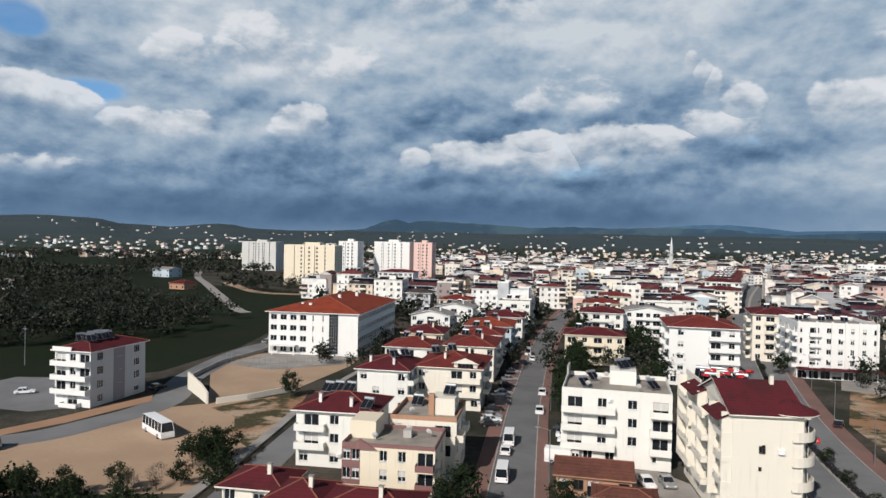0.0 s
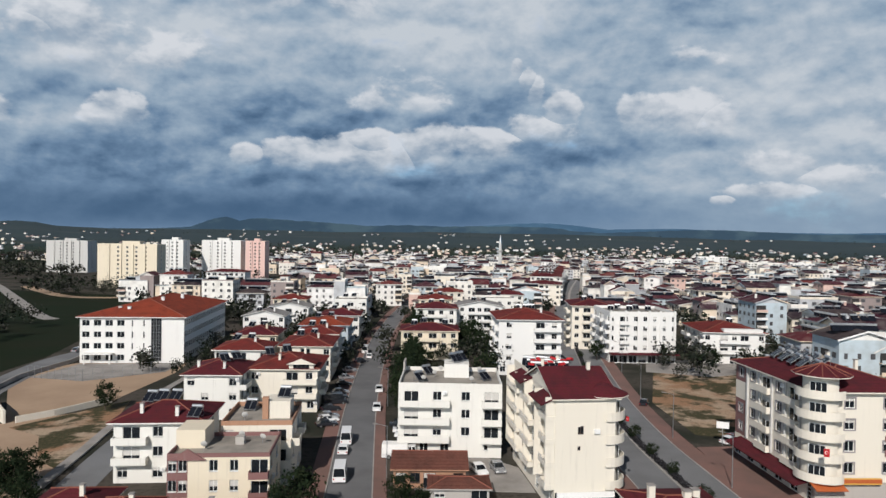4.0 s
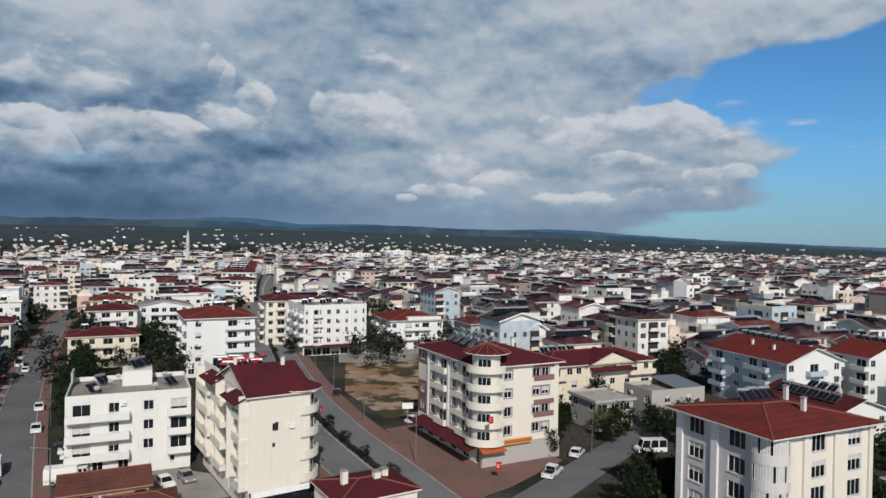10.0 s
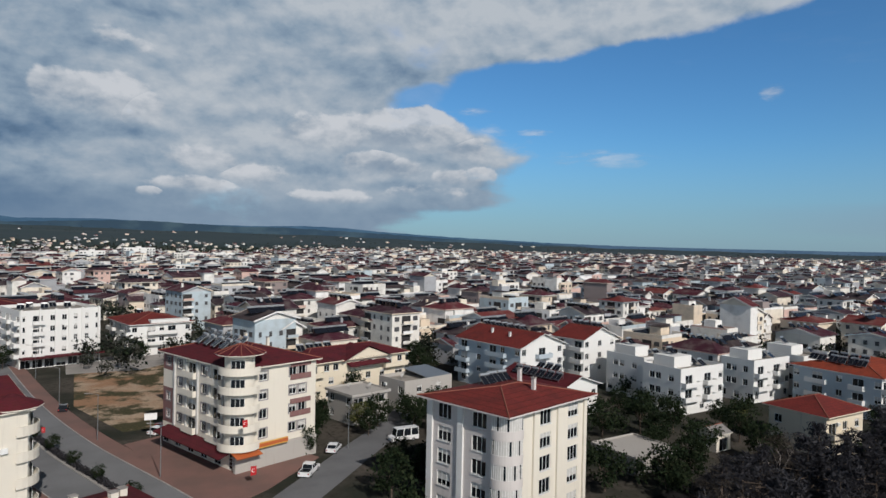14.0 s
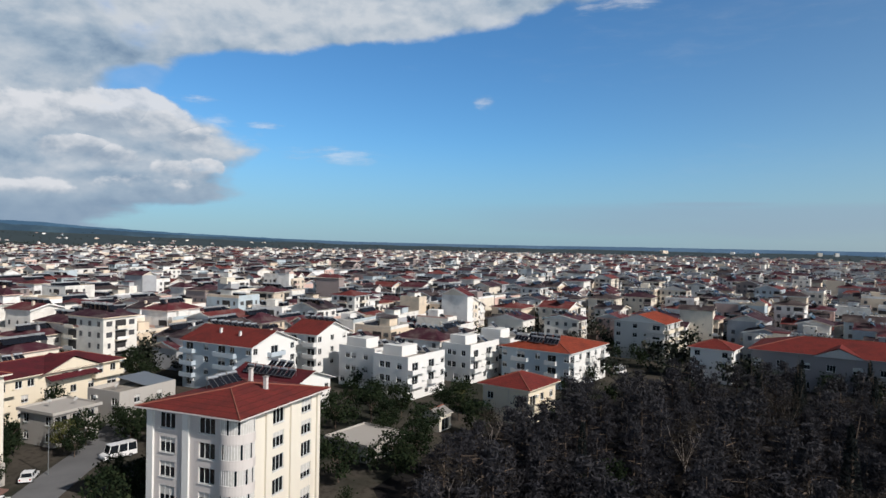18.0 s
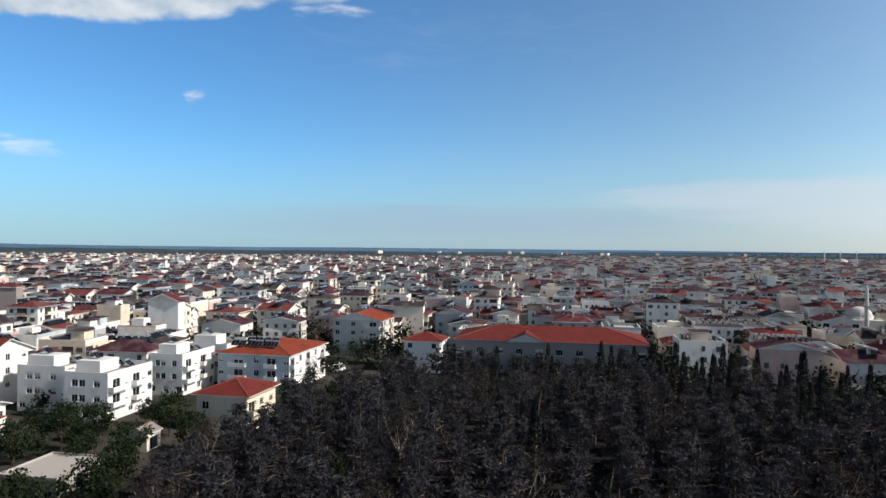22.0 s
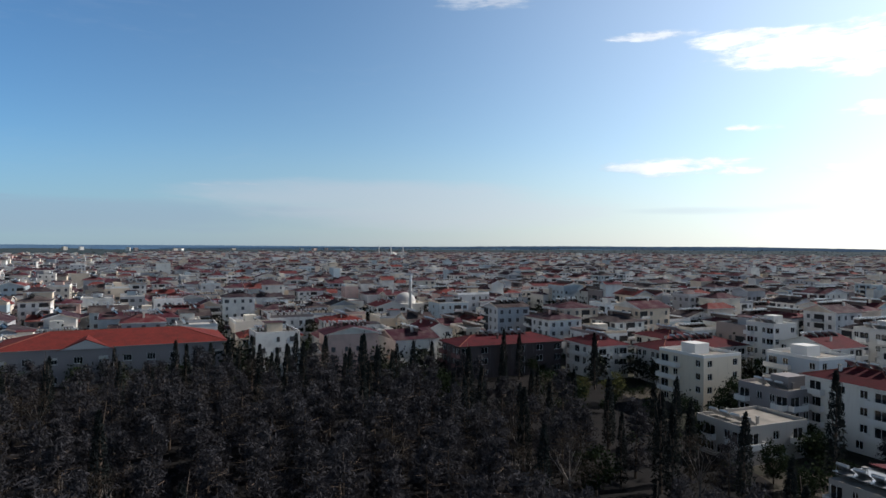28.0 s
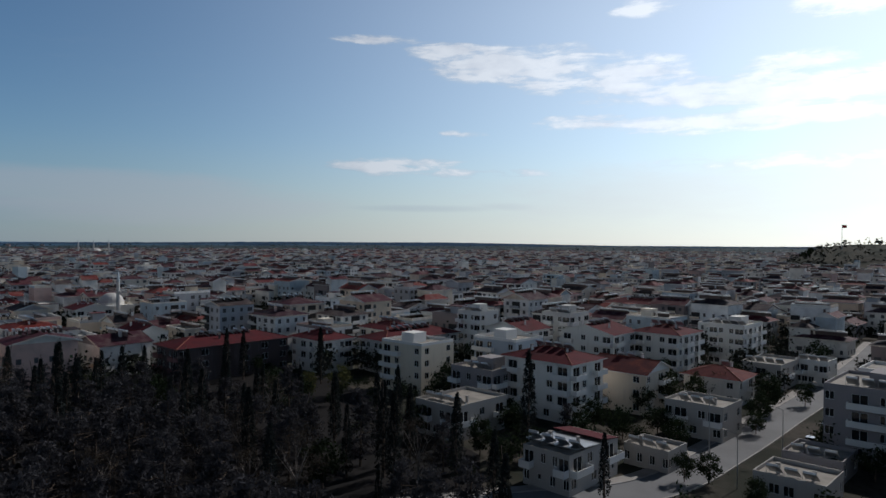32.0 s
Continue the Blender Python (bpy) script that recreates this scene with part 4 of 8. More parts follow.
# ---- trees ----
def leaf_quads(centres, size, rng, lift=0.5):
    n = len(centres)
    a = rng.normal(size=(n, 3))
    a /= np.linalg.norm(a, axis=1)[:, None]
    b = np.cross(a, rng.normal(size=(n, 3)))
    b /= np.linalg.norm(b, axis=1)[:, None]
    s = size * rng.uniform(0.55, 1.25, (n, 1))
    a, b = a * s, b * s * lift
    v = np.stack([centres - a, centres + b * 0.9, centres + a, centres - b * 0.9], 1).reshape(-1, 3)
    f = np.arange(4 * n).reshape(n, 4)
    return v, f


def np_mesh(name, v, f, mat):
    me = bpy.data.meshes.new(name)
    me.vertices.add(len(v))
    me.vertices.foreach_set("co", v.astype(np.float32).ravel())
    k = f.shape[1]
    me.loops.add(f.size)
    me.loops.foreach_set("vertex_index", f.astype(np.int32).ravel())
    me.polygons.add(len(f))
    me.polygons.foreach_set("loop_start", np.arange(0, f.size, k, dtype=np.int32))
    me.update(calc_edges=True)
    me.materials.append(mat)
    return me


def crown_points(kind, rng, high):
    """Places of the leaves of one tree that is high metres tall."""
    if kind == "cypress":
        n = 1050
        z = rng.uniform(0.06, 1.0, n) ** 0.85
        r = 0.105 * high * np.sqrt(np.clip(np.sin(np.clip(z, 0, 1) ** 0.7 * 3.14159), 0, 1)) * (1 - 0.55 * z) + 0.06
        a = rng.uniform(0, 6.283, n)
        r = r * (0.72 + 0.35 * np.abs(np.sin(3 * a + 9 * z))) * np.sqrt(rng.uniform(0.35, 1, n))
        return np.stack([r * np.cos(a), r * np.sin(a), z * high], 1)
    clumps, pts = [], []
    if kind == "pine":
        for i in range(44):
            z = rng.uniform(0.16, 0.98)
            reach = 0.30 * high * (1.08 - z) ** 0.7
            a, r = rng.uniform(0, 6.283), reach * rng.uniform(0.25, 1.0)
            clumps.append((r * math.cos(a), r * math.sin(a), z * high - 0.12 * r, 0.075 * high, 0.035 * high))
        per = 38
    else:
        for i in range(36):
            a, u = rng.uniform(0, 6.283), rng.uniform(-0.95, 1)
            r = 0.33 * high * math.sqrt(1 - u * u * 0.9) * rng.uniform(0.45, 1.12)
            clumps.append((r * math.cos(a), r * math.sin(a), high * (0.55 + 0.38 * u * rng.uniform(0.7, 1.05)), 0.11 * high, 0.09 * high))
        per = 41 if kind in ("broad", "olive") else 35
    for x, y, z, rx, rz in clumps:
        q = rng.normal(size=(per, 3)) * 0.55
        pts.append(q * [rx, rx, rz] + [x, y, z])
    return np.concatenate(pts)


TREES = {}
TREE_LABEL = {"cypress": "tall narrow dark green cypress", "pine": "dark green pine with layered branches", "broad": "broad-leaved tree with a full green crown", "bare": "half-bare tree with brown-grey twigs and pale limbs", "olive": "small olive-green garden tree"}


def tree(kind, x, y, high, z=0.0, group=""):
    """Plants one of a few shapes of each kind; those of one shape share their meshes."""
    variant = (kind, random.randrange(3))
    if variant not in TREES:
        rng = np.random.default_rng(17 * len(TREES) + 3)
        base = 12.0
        e = thing("tree", TREE_LABEL[kind] + " rooted in the ground", "tree", group)
        s = Shape()
        bark = PALEBARK if kind == "bare" else BARK
        fork = base * (0.9 if kind in ("cypress", "pine") else 0.36)
        s.tube((0, 0, -0.3), (0.15, 0.1, fork), 0.24, 0.05 if kind in ("cypress", "pine") else 0.15, bark, 7)
        for i in range(7 if kind != "cypress" else 3):
            a = 6.283 * i / 7 + rng.uniform(-0.3, 0.3)
            z0 = fork * (rng.uniform(0.35, 0.85) if kind in ("pine", "cypress") else rng.uniform(0.75, 1.0))
            r = base * rng.uniform(0.16, 0.24) * (0.35 if kind == "cypress" else 1)
            tip = (r * math.cos(a), r * math.sin(a), z0 + (0.5 if kind == "pine" else base * 0.32))
            s.tube((0.1, 0.07, z0), tip, 0.10, 0.03, bark, 5)
            if kind == "bare":
                for _ in range(3):
                    s.tube(tip, (tip[0] + rng.uniform(-1, 1), tip[1] + rng.uniform(-1, 1), tip[2] + rng.uniform(0.8, 2.4)), 0.04, 0.012, bark, 4)
        part("trunk", s, e)
        c = crown_points(kind, rng, base)
        v, f = leaf_quads(c, {"cypress": 0.34, "pine": 0.44, "broad": 0.42, "bare": 0.42, "olive": 0.36}[kind], rng, {"cypress": 0.3, "pine": 0.26, "bare": 0.14}.get(kind, 0.6))
        mat = {"cypress": CYPRESS, "pine": NEEDLE, "broad": LEAF, "bare": DRYLEAF, "olive": OLIVE}[kind]
        part("crown", np_mesh("crown", v, f, mat), e)
        TREES[variant] = e
        ob = e
    else:
        ob = TREES[variant]
        ob = copy_thing(ob, Matrix())
        if group:
            ob["group"] = group
    k = high / 12.0
    ob.matrix_basis = pose(x, y, z, 0, 0, random.uniform(0, 360)) @ Matrix.Diagonal((k * random.uniform(0.85, 1.15), k * random.uniform(0.85, 1.15), k, 1))
    return ob

# ---- ground ----
RIDGE_EL = ((-180, -0.32), (-170, -0.25), (-120, 0.4), (-60, 1.1), (-45, 1.0), (-40, 1.0), (-37, 1.2), (-34, 1.15), (-32.5, 0.68), (-29, 0.5), (-27, 0.75), (-24.5, 0.85), (-22.5, 0.55), (-17, 0.4), (-12, 0.5), (0, 0.55), (10, 0.62), (20, 0.5), (30, 0.42), (40, 0.3), (50, 0.08), (60, -0.2), (75, -0.38), (90, -0.42), (110, -0.42), (126, -0.36), (136, -0.3), (150, -0.28), (160, -0.3), (175, -0.32), (180, -0.32))


def land(x, y):
    """Height of the ground: a plain that lifts to low hills, and the castle mound in the south."""
    r, a = math.hypot(x, y), math.degrees(math.atan2(x, y))
    el = float(np.interp(a, [q[0] for q in RIDGE_EL], [q[1] for q in RIDGE_EL]))
    el += 0.22 * noise.noise((x * 0.0021, y * 0.0021, 3.0)) * min(1.0, max(0.0, el + 0.3))
    s = min(1.0, max(0.0, (r - 2000) / 2600))
    z = (EYE + 4600 * math.tan(radians(el))) * s * s * (3 - 2 * s)
    z += 9 * noise.noise((x * 0.003, y * 0.003, 0.0)) * s
    m = math.exp(-(((x + 240) / 140) ** 2 + ((y + 1060) / 110) ** 2) ** 3)
    return z + 39 * m


def make_ground():
    v, f = [(0, 0, 0)], []
    na = 300
    radii = [25, 60, 110, 200, 350, 550, 800] + [800 + (4850 - 800) * (i / 44) for i in range(1, 45)]
    for r in radii:
        for i in range(na):
            a = 6.283185 * i / na
            x, y = r * math.sin(a), r * math.cos(a)
            v.append((x, y, land(x, y)))
    for i in range(na):
        f.append((0, 1 + (i + 1) % na, 1 + i))
    for j in range(len(radii) - 1):
        for i in range(na):
            p, q = 1 + j * na, 1 + (j + 1) * na
            f.append((p + i, p + (i + 1) % na, q + (i + 1) % na, q + i))
    me = bpy.data.meshes.new("ground")
    me.from_pydata(v, [], f)
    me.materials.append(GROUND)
    for p in me.polygons:
        p.use_smooth = True
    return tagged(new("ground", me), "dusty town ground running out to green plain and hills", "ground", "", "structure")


make_ground()
# blue hills behind the plain, the nearer and the farther: bearing and height in degrees
NEAR_HILLS = ((-46, 0.5), (-24, 0.35), (-17.4, 0.45), (-13.4, 0.75), (-11.6, 1.45), (-10.7, 1.63), (-9.6, 1.32), (-8.9, 1.5), (-7.7, 1.56), (-5, 1.42), (-2.6, 1.32), (0.8, 1.1), (4.3, 1.24), (7.3, 1.15), (9.5, 1.22), (12.6, 1.26), (16.4, 1.2), (18.4, 0.92), (20.7, 0.8), (24.7, 1.0), (27, 1.12), (30, 1.14), (33, 1.02), (36.6, 0.86), (40, 0.9), (43, 0.78), (48.2, 0.56), (53.9, 0.24), (60, 0.05), (66, -0.2))
FAR_HILLS = ((-30, 0.2), (-18, 0.5), (4, 0.7), (11, 1.3), (14, 1.52), (16.3, 1.56), (18.6, 1.38), (21, 1.1), (26.5, 1.22), (32, 1.0), (38, 0.95), (41.8, 1.06), (45, 0.98), (48.1, 0.72), (54, 0.4), (63, 0.06), (70, -0.1))
SOUTH_WOODS = ((112, -0.3), (122, -0.22), (128, -0.14), (135.7, -0.1), (140.5, -0.04), (146, 0.0), (152, -0.01), (158.4, 0.02), (165, -0.06), (172, -0.16), (184, -0.16), (190, -0.1), (200, -0.2))


EAST_COAST = ((52, -0.3), (60, -0.02), (66, -0.04), (74, -0.1), (84, -0.12), (92, -0.08), (104, -0.1), (116, -0.09), (126, -0.12), (134, -0.2), (140, -0.4))


def hills(name, line, r, mat, label, rugged):
    """A range of hills that closes the view at distance r."""
    v, f = [], []
    lo, hi = line[0][0], line[-1][0]
    n = int((hi - lo) * 8)
    for i in range(n + 1):
        a = lo + (hi - lo) * i / n
        e = float(np.interp(a, [q[0] for q in line], [q[1] for q in line]))
        e += rugged * (noise.noise((a * 1.3, r, 0.0)) + 0.5 * noise.noise((a * 3.1, r, 4.0)))
        top = EYE + r * math.tan(radians(e))
        p = heading(a)
        for q, h in ((0, -60), (0.35, 0.25), (0.7, 0.62), (0.9, 0.9), (1.0, 1.0)):
            d = r - 90 * (1 - q) * (1 + 0.4 * noise.noise((a * 0.9, q * 2, r)))
            v.append((p.x * d, p.y * d, h if h < 0 else top * h))
    for i in range(n):
        for j in range(4):
            k = i * 5 + j
            f.append((k, k + 5, k + 6, k + 1))
    me = bpy.data.meshes.new(name)
    me.from_pydata(v, [], f)
    me.materials.append(mat)
    for q in me.polygons:
        q.use_smooth = True
    return tagged(new(name, me), label, "hills", "", "structure")


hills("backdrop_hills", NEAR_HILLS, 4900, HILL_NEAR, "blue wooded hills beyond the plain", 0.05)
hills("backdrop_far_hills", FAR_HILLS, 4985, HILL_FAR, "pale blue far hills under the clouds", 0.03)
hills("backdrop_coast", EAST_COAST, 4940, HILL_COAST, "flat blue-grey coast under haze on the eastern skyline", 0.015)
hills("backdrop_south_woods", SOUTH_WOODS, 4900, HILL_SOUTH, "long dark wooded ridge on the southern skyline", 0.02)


def along(line, n=8):
    """A smooth run of points through a line's points."""
    pts = [Vector((*p, 0)) for p in line]
    pts = [pts[0] * 2 - pts[1]] + pts + [pts[-1] * 2 - pts[-2]]
    out = []
    for a, b, c, d in zip(pts, pts[1:], pts[2:], pts[3:]):
        for i in range(n):
            t = i / n
            out.append(0.5 * (2 * b + (c - a) * t + (2 * a - 5 * b + 4 * c - d) * t * t + (3 * b - a - 3 * c + d) * t ** 3))
    out.append(pts[-2])
    return out


def ribbon(name, line, left, right, z, mat, label, category, depth=0.3, kind="structure"):
    """A strip beside a line, from left to right of it in metres (right positive), its top at z."""
    pts = along(line)
    s = Shape()
    rows = []
    for i, p in enumerate(pts):
        d = (pts[min(i + 1, len(pts) - 1)] - pts[max(i - 1, 0)]).normalized()
        side = Vector((d.y, -d.x, 0))
        rows.append((p + side * left, p + side * right))
    for (a, b), (c, d) in zip(rows, rows[1:]):
        s.poly([(a.x, a.y, z), (b.x, b.y, z), (d.x, d.y, z), (c.x, c.y, z)], mat)
        s.poly([(a.x, a.y, z - depth), (a.x, a.y, z), (c.x, c.y, z), (c.x, c.y, z - depth)], mat)
        s.poly([(b.x, b.y, z), (b.x, b.y, z - depth), (d.x, d.y, z - depth), (d.x, d.y, z)], mat)
    return tagged(new(name, s.mesh(name)), label, category, "", kind)


def sheet(name, outline, z, mat, label, category="ground"):
    c = sum(outline[i][0] * outline[(i + 1) % len(outline)][1] - outline[(i + 1) % len(outline)][0] * outline[i][1] for i in range(len(outline)))
    o = outline if c > 0 else list(reversed(outline))
    s = Shape()
    s.prism(o, -0.2, z, mat)
    return setting(name, s, label, category)


ROAD_A = [(-2.0, 55), (-0.6, 105), (2.0, 163), (8.5, 245), (17, 310), (26, 365), (42, 450), (60, 560)]
ROAD_B = [(45, 45), (49.8, 90), (52.7, 121), (58, 152), (66.5, 188), (83, 250), (102, 312), (128, 395), (165, 505), (215, 640)]
ROAD_C = [(50, 68), (70, 75.5), (88, 82.5), (104, 88.5), (126, 99), (150, 112)]
ROAD_S = [(46, -78), (25, -94), (8.5, -107), (-2.8, -131.6), (-14.5, -163), (-25, -191), (-42, -240), (-60, -300)]
ROAD_W = [(-125, 92), (-92, 109), (-83, 123), (-79, 141), (-86.5, 168), (-89, 208), (-84, 238), (-86, 300), (-110, 380)]

ribbon("road_a", ROAD_A, -3.5, 3.6, 0.05, ASPHALT, "grey asphalt street between parked cars", "road")
ribbon("road_b_west", ROAD_B, -7.4, -0.8, 0.05, WORN_ASPHALT, "worn grey asphalt carriageway of the avenue", "road")
ribbon("road_b_east", ROAD_B, 0.8, 6.6, 0.05, WORN_ASPHALT, "worn grey asphalt carriageway of the avenue", "road")
ribbon("median", ROAD_B, -0.8, 0.8, 0.2, KERB, "narrow kerbed median of the avenue", "median")
ribbon("road_c", ROAD_C, -3.2, 3.4, 0.055, ASPHALT, "asphalt side street by the corner building", "road")
ribbon("road_s", ROAD_S, -3.8, 3.8, 0.05, WORN_ASPHALT, "pale asphalt street between low houses", "road")
ribbon("road_w", ROAD_W, -3.5, 4.5, 0.05, WORN_ASPHALT, "blue-grey paved yard road past the earth lot", "road")
ribbon("pavement_a_west", ROAD_A, -6.2, -3.5, 0.16, PAVER, "red paver pavement", "pavement")
ribbon("pavement_a_east", ROAD_A, 3.6, 5.6, 0.16, PAVER, "red paver pavement", "pavement")
ribbon("kerb_a_west", ROAD_A, -3.5, -3.3, 0.17, KERB, "pale stone kerb", "kerb")
ribbon("kerb_a_east", ROAD_A, 3.4, 3.6, 0.17, KERB, "pale stone kerb", "kerb")
ribbon("pavement_b_west", ROAD_B, -10.5, -7.4, 0.16, PAVER, "red paver pavement along the avenue", "pavement")
ribbon("pavement_b_east", ROAD_B, 6.6, 10.0, 0.16, PAVER, "red paver pavement along the avenue", "pavement")
ribbon("kerb_b_west", ROAD_B, -7.5, -7.3, 0.17, KERB, "pale stone kerb", "kerb")
ribbon("kerb_b_east", ROAD_B, 6.5, 6.7, 0.17, KERB, "pale stone kerb", "kerb")
ribbon("kerb_s_east", ROAD_S, 3.8, 4.05, 0.17, KERB, "pale stone kerb", "kerb")
ribbon("kerb_s_west", ROAD_S, -4.05, -3.8, 0.17, KERB, "pale stone kerb", "kerb")
ribbon("pavement_s", ROAD_S, -6.2, -4.05, 0.15, CONCRETE, "grey concrete pavement", "pavement")
sheet("pavement_corner", [(58.0, 78.3), (65, 79.5), (80, 84.6), (80, 90.0), (70.5, 116.0), (62.5, 116.0), (60.5, 104)], 0.15, PAVER, "red paver forecourt of the corner shops", "pavement")
sheet("lot_east", [(69.5, 150), (88, 190), (118, 190), (110, 168), (92, 140), (73.5, 121), (66.5, 124)], 0.03, LOT, "bare brown earth lot with weeds")
sheet("lot_yard", [(84, 186), (92, 204), (130, 204), (121, 184), (100, 178)], 0.05, CONCRETE, "pale trodden yard in front of shops")
sheet("lot_west", [(-92, 99), (-82.5, 117), (-75.5, 136.5), (-58, 148.7), (-50.5, 159.5), (-47, 136), (-45.8, 111), (-46.3, 92), (-74, 86)], 0.03, SAND, "sandy open lot with tyre tracks")
sheet("lot_west_earth", [(-58, 132), (-66, 138), (-58, 148.7), (-50.5, 159.5), (-47, 136), (-46, 112), (-52, 118)], 0.06, LOT, "red-brown earth bank beside the lot")
sheet("verge_west", [(-98, 113), (-92.3, 124.7), (-84.2, 146.3), (-81.5, 141), (-88, 122), (-94.5, 111)], 0.06, DIRT, "red earth verge")
sheet("school_yard", [(-84.5, 176), (-68.3, 141.5), (-61.5, 148), (-54.5, 158.3), (-49, 190), (-49, 204), (-80, 206), (-86, 200)], 0.04, SAND, "sandy school yard")
sheet("school_court", [(-84, 186), (-69, 180.5), (-52, 192), (-50, 204), (-79, 205)], 0.08, CONCRETE, "blue-grey paved sports court", "court")
ribbon("canal_path", [(-46.6, 70), (-46.2, 97), (-46.4, 120), (-46.9, 140), (-45.5, 170), (-42, 200)], -0.9, 0.9, 0.35, CONCRETE, "pale concrete water channel edge", "channel")
ribbon("back_lane", [(-40, 70), (-40.5, 100), (-41, 125), (-40.5, 150)], -3.4, 2.5, 0.04, WORN_ASPHALT, "grey back lane", "road")
sheet("field_west", [(-97, 172), (-93, 215), (-97, 255), (-135, 300), (-330, 330), (-330, 160), (-170, 150), (-112, 158)], 0.03, SHADED_FIELD, "dark green field")
sheet("field_far", [(-130, 318), (-100, 420), (-230, 470), (-520, 460), (-500, 340), (-340, 345)], 0.03, SHADED_FIELD, "dark green field in cloud shade")
sheet("grove_floor", [(-100, 262), (-118, 330), (-112, 420), (-235, 480), (-420, 800), (-330, 1250), (-1000, 1300), (-1000, 300), (-335, 150), (-175, 205)], 0.02, SHADED_FIELD, "dark grove floor and rough green ground")
ribbon("grove_lane", [(-132, 312), (-145, 329), (-190, 405), (-240, 490), (-285, 566), (-330, 660)], -3.0, 3.0, 0.08, CONCRETE, "pale lane running along the dark grove", "road")
ribbon("tower_lane", [(-232, 508), (-200, 462), (-174, 429), (-150, 420), (-118, 428)], -4.0, 4.0, 0.09, SAND, "pale earth track below the tower blocks", "road")
sheet("field_strip", [(-560, 655), (-380, 735), (-385, 760), (-590, 690)], 0.05, GRASS, "lighter green field strip behind the grove")
sheet("pool_yard", [(-101, 128), (-93, 134), (-110, 160), (-128, 158), (-132, 132)], 0.05, WORN_ASPHALT, "blue-grey concrete yard beside the block", "yard")
sheet("forest_floor", [(96, 34), (152, 22), (190, -22), (205, -110), (160, -170), (95, -158), (38, -112), (20, -60), (40, 0)], 0.03, SHADE_SOIL, "dark shaded forest floor")
sheet("parking_b", [(9, 99.5), (27, 97), (27, 108), (23, 113), (9, 115)], 0.05, CONCRETE, "paved courtyard with parked cars", "yard")

# ---- the street of low houses west of road A ----
def house_l(label, cx, cy, th, w, d, floors, wall, roof, **kw):
    """A small block of flats of two to four storeys."""
    b = House(label, cx, cy, th, w, d, floors, wall, name="apartment_house", category="house", **{k: v for k, v in kw.items() if k in ("h", "ground", "detail", "group")})
    return b


def dress(b, s, e="", w="", n="", **kw):
    """Facades from strings, storeys parted by /."""
    for side, t in (("S", s), ("E", e), ("N", n), ("W", w)):
        b.facade(side, t.split("/") if t else [" "], **kw)


b = house_l("white house with a maroon hipped roof and railed balconies", -29.4, 111.3, 2, 12.9, 11, 3, WHITE, None)
dress(b, "w w  /bbw w/bbw w", "w w /w w ", "w w")
b.close()
b.hip(2.1, 0.8, TILE_MAROON)
b.chimney(-3, -3.5, b.top + 0.9), b.chimney(2.5, -4.3, b.top + 0.6)
heaters(b, [(-1.5, 1.2, b.top + 1.7), (0.6, 1.2, b.top + 1.7), (-3.4, 1.4, b.top + 1.5), (5.2, -4.4, b.top + 0.5)], 195)

b = house_l("cream block with plum bands and a flat screed roof", -17.8, 97.2, 2, 13.4, 10, 3, CREAM, None, ground=2.6, h=2.7)
dress(b, "w    w  /PP  w w bb/PP  w w bb", "w w /w w ", front=PLUM, bal=1.2)
b.close()
b.flat(0.55, mat=PLUM)
b.block("stair_house", -6.7, -1.0, -2.8, 4.2, b.top + 0.01, b.top + 2.6, CREAM)
gable = Shape()
gable.solid([(-6.4, -5.3, 0), (-1.6, -5.3, 0), (-4.0, -5.3, 1.5), (-6.4, -5.003, 0), (-1.6, -5.003, 0), (-4.0, -5.003, 1.5)], [(0, 1, 2), (5, 4, 3), (0, 3, 4, 1), (1, 4, 5, 2), (2, 5, 3, 0)], PLUM)
part("gable_trim", gable, b.e, at=pose(0, 0, b.top - 0.3))
b.block("roof_tank_stand", 1.0, 0.5, 2.2, 1.6, b.top + 0.01, b.top + 1.1, OLD)

b = house_l("old cream block with a roof terrace and stair head", -14.4, 109.1, 2, 10.5, 12, 3, WARM, None, ground=3.2)
dress(b, "w   w /w  bb/w  bb", "w w /w w /b bw", bal=1.1)
b.close()
b.flat(0.7, mat=BRICKM)
b.block("stair_house", 0.6, -2.2, 4.4, 2.6, b.top + 0.01, b.top + 2.7, WARM)
b.block("brick_flue", 0.2, -2.6, 1.1, -1.7, b.top + 0.01, b.top + 3.4, BRICKM)
heaters(b, [(3.2, 0.6, b.top + 2.7), (-2.6, 3.2, b.top + 0.05)], 190)

b = house_l("white house under a red tiled hipped roof with heaters", -28.6, 148.3, 4, 11.2, 14, 3, WHITE, None)
dress(b, "w  w/ w w/w  w", "w w w/bbw w", "w w")
b.close()
b.hip(2.2, 0.7, TILE_MAROON)
b.chimney(-3.5, -4.0, b.top + 0.9), b.chimney(2, -5, b.top + 0.8)
heaters(b, [(1.0, -1.0, b.top + 1.8), (2.6, 2.4, b.top + 1.6)], 150)

b = house_l("cream row house under a red tiled roof with loggia", -14.8, 154.7, 4, 14.5, 16, 3, WARM, None)
dress(b, "w w w/w  bbb/w  bbb", "w w w/wbbww/wbbww")
b.close()
b.hip(2.4, 0.7, TILE)
b.chimney(-1.5, -4.2, b.top + 1.2), b.chimney(3.0, 3, b.top + 1.5)
p = part("dormer", Shape().box(1.2, -8.3, b.top - 0.1, 6.4, -4.0, b.top + 1.3, WARM), b.e)
q = Shape()
for sx in (-1, 1):
    q.poly([(3.8, -8.9, b.top + 2.5), (3.8, -2.5, b.top + 2.5), (3.8 + 3.2 * sx, -2.5, b.top + 1.2), (3.8 + 3.2 * sx, -8.9, b.top + 1.2)], TILE)
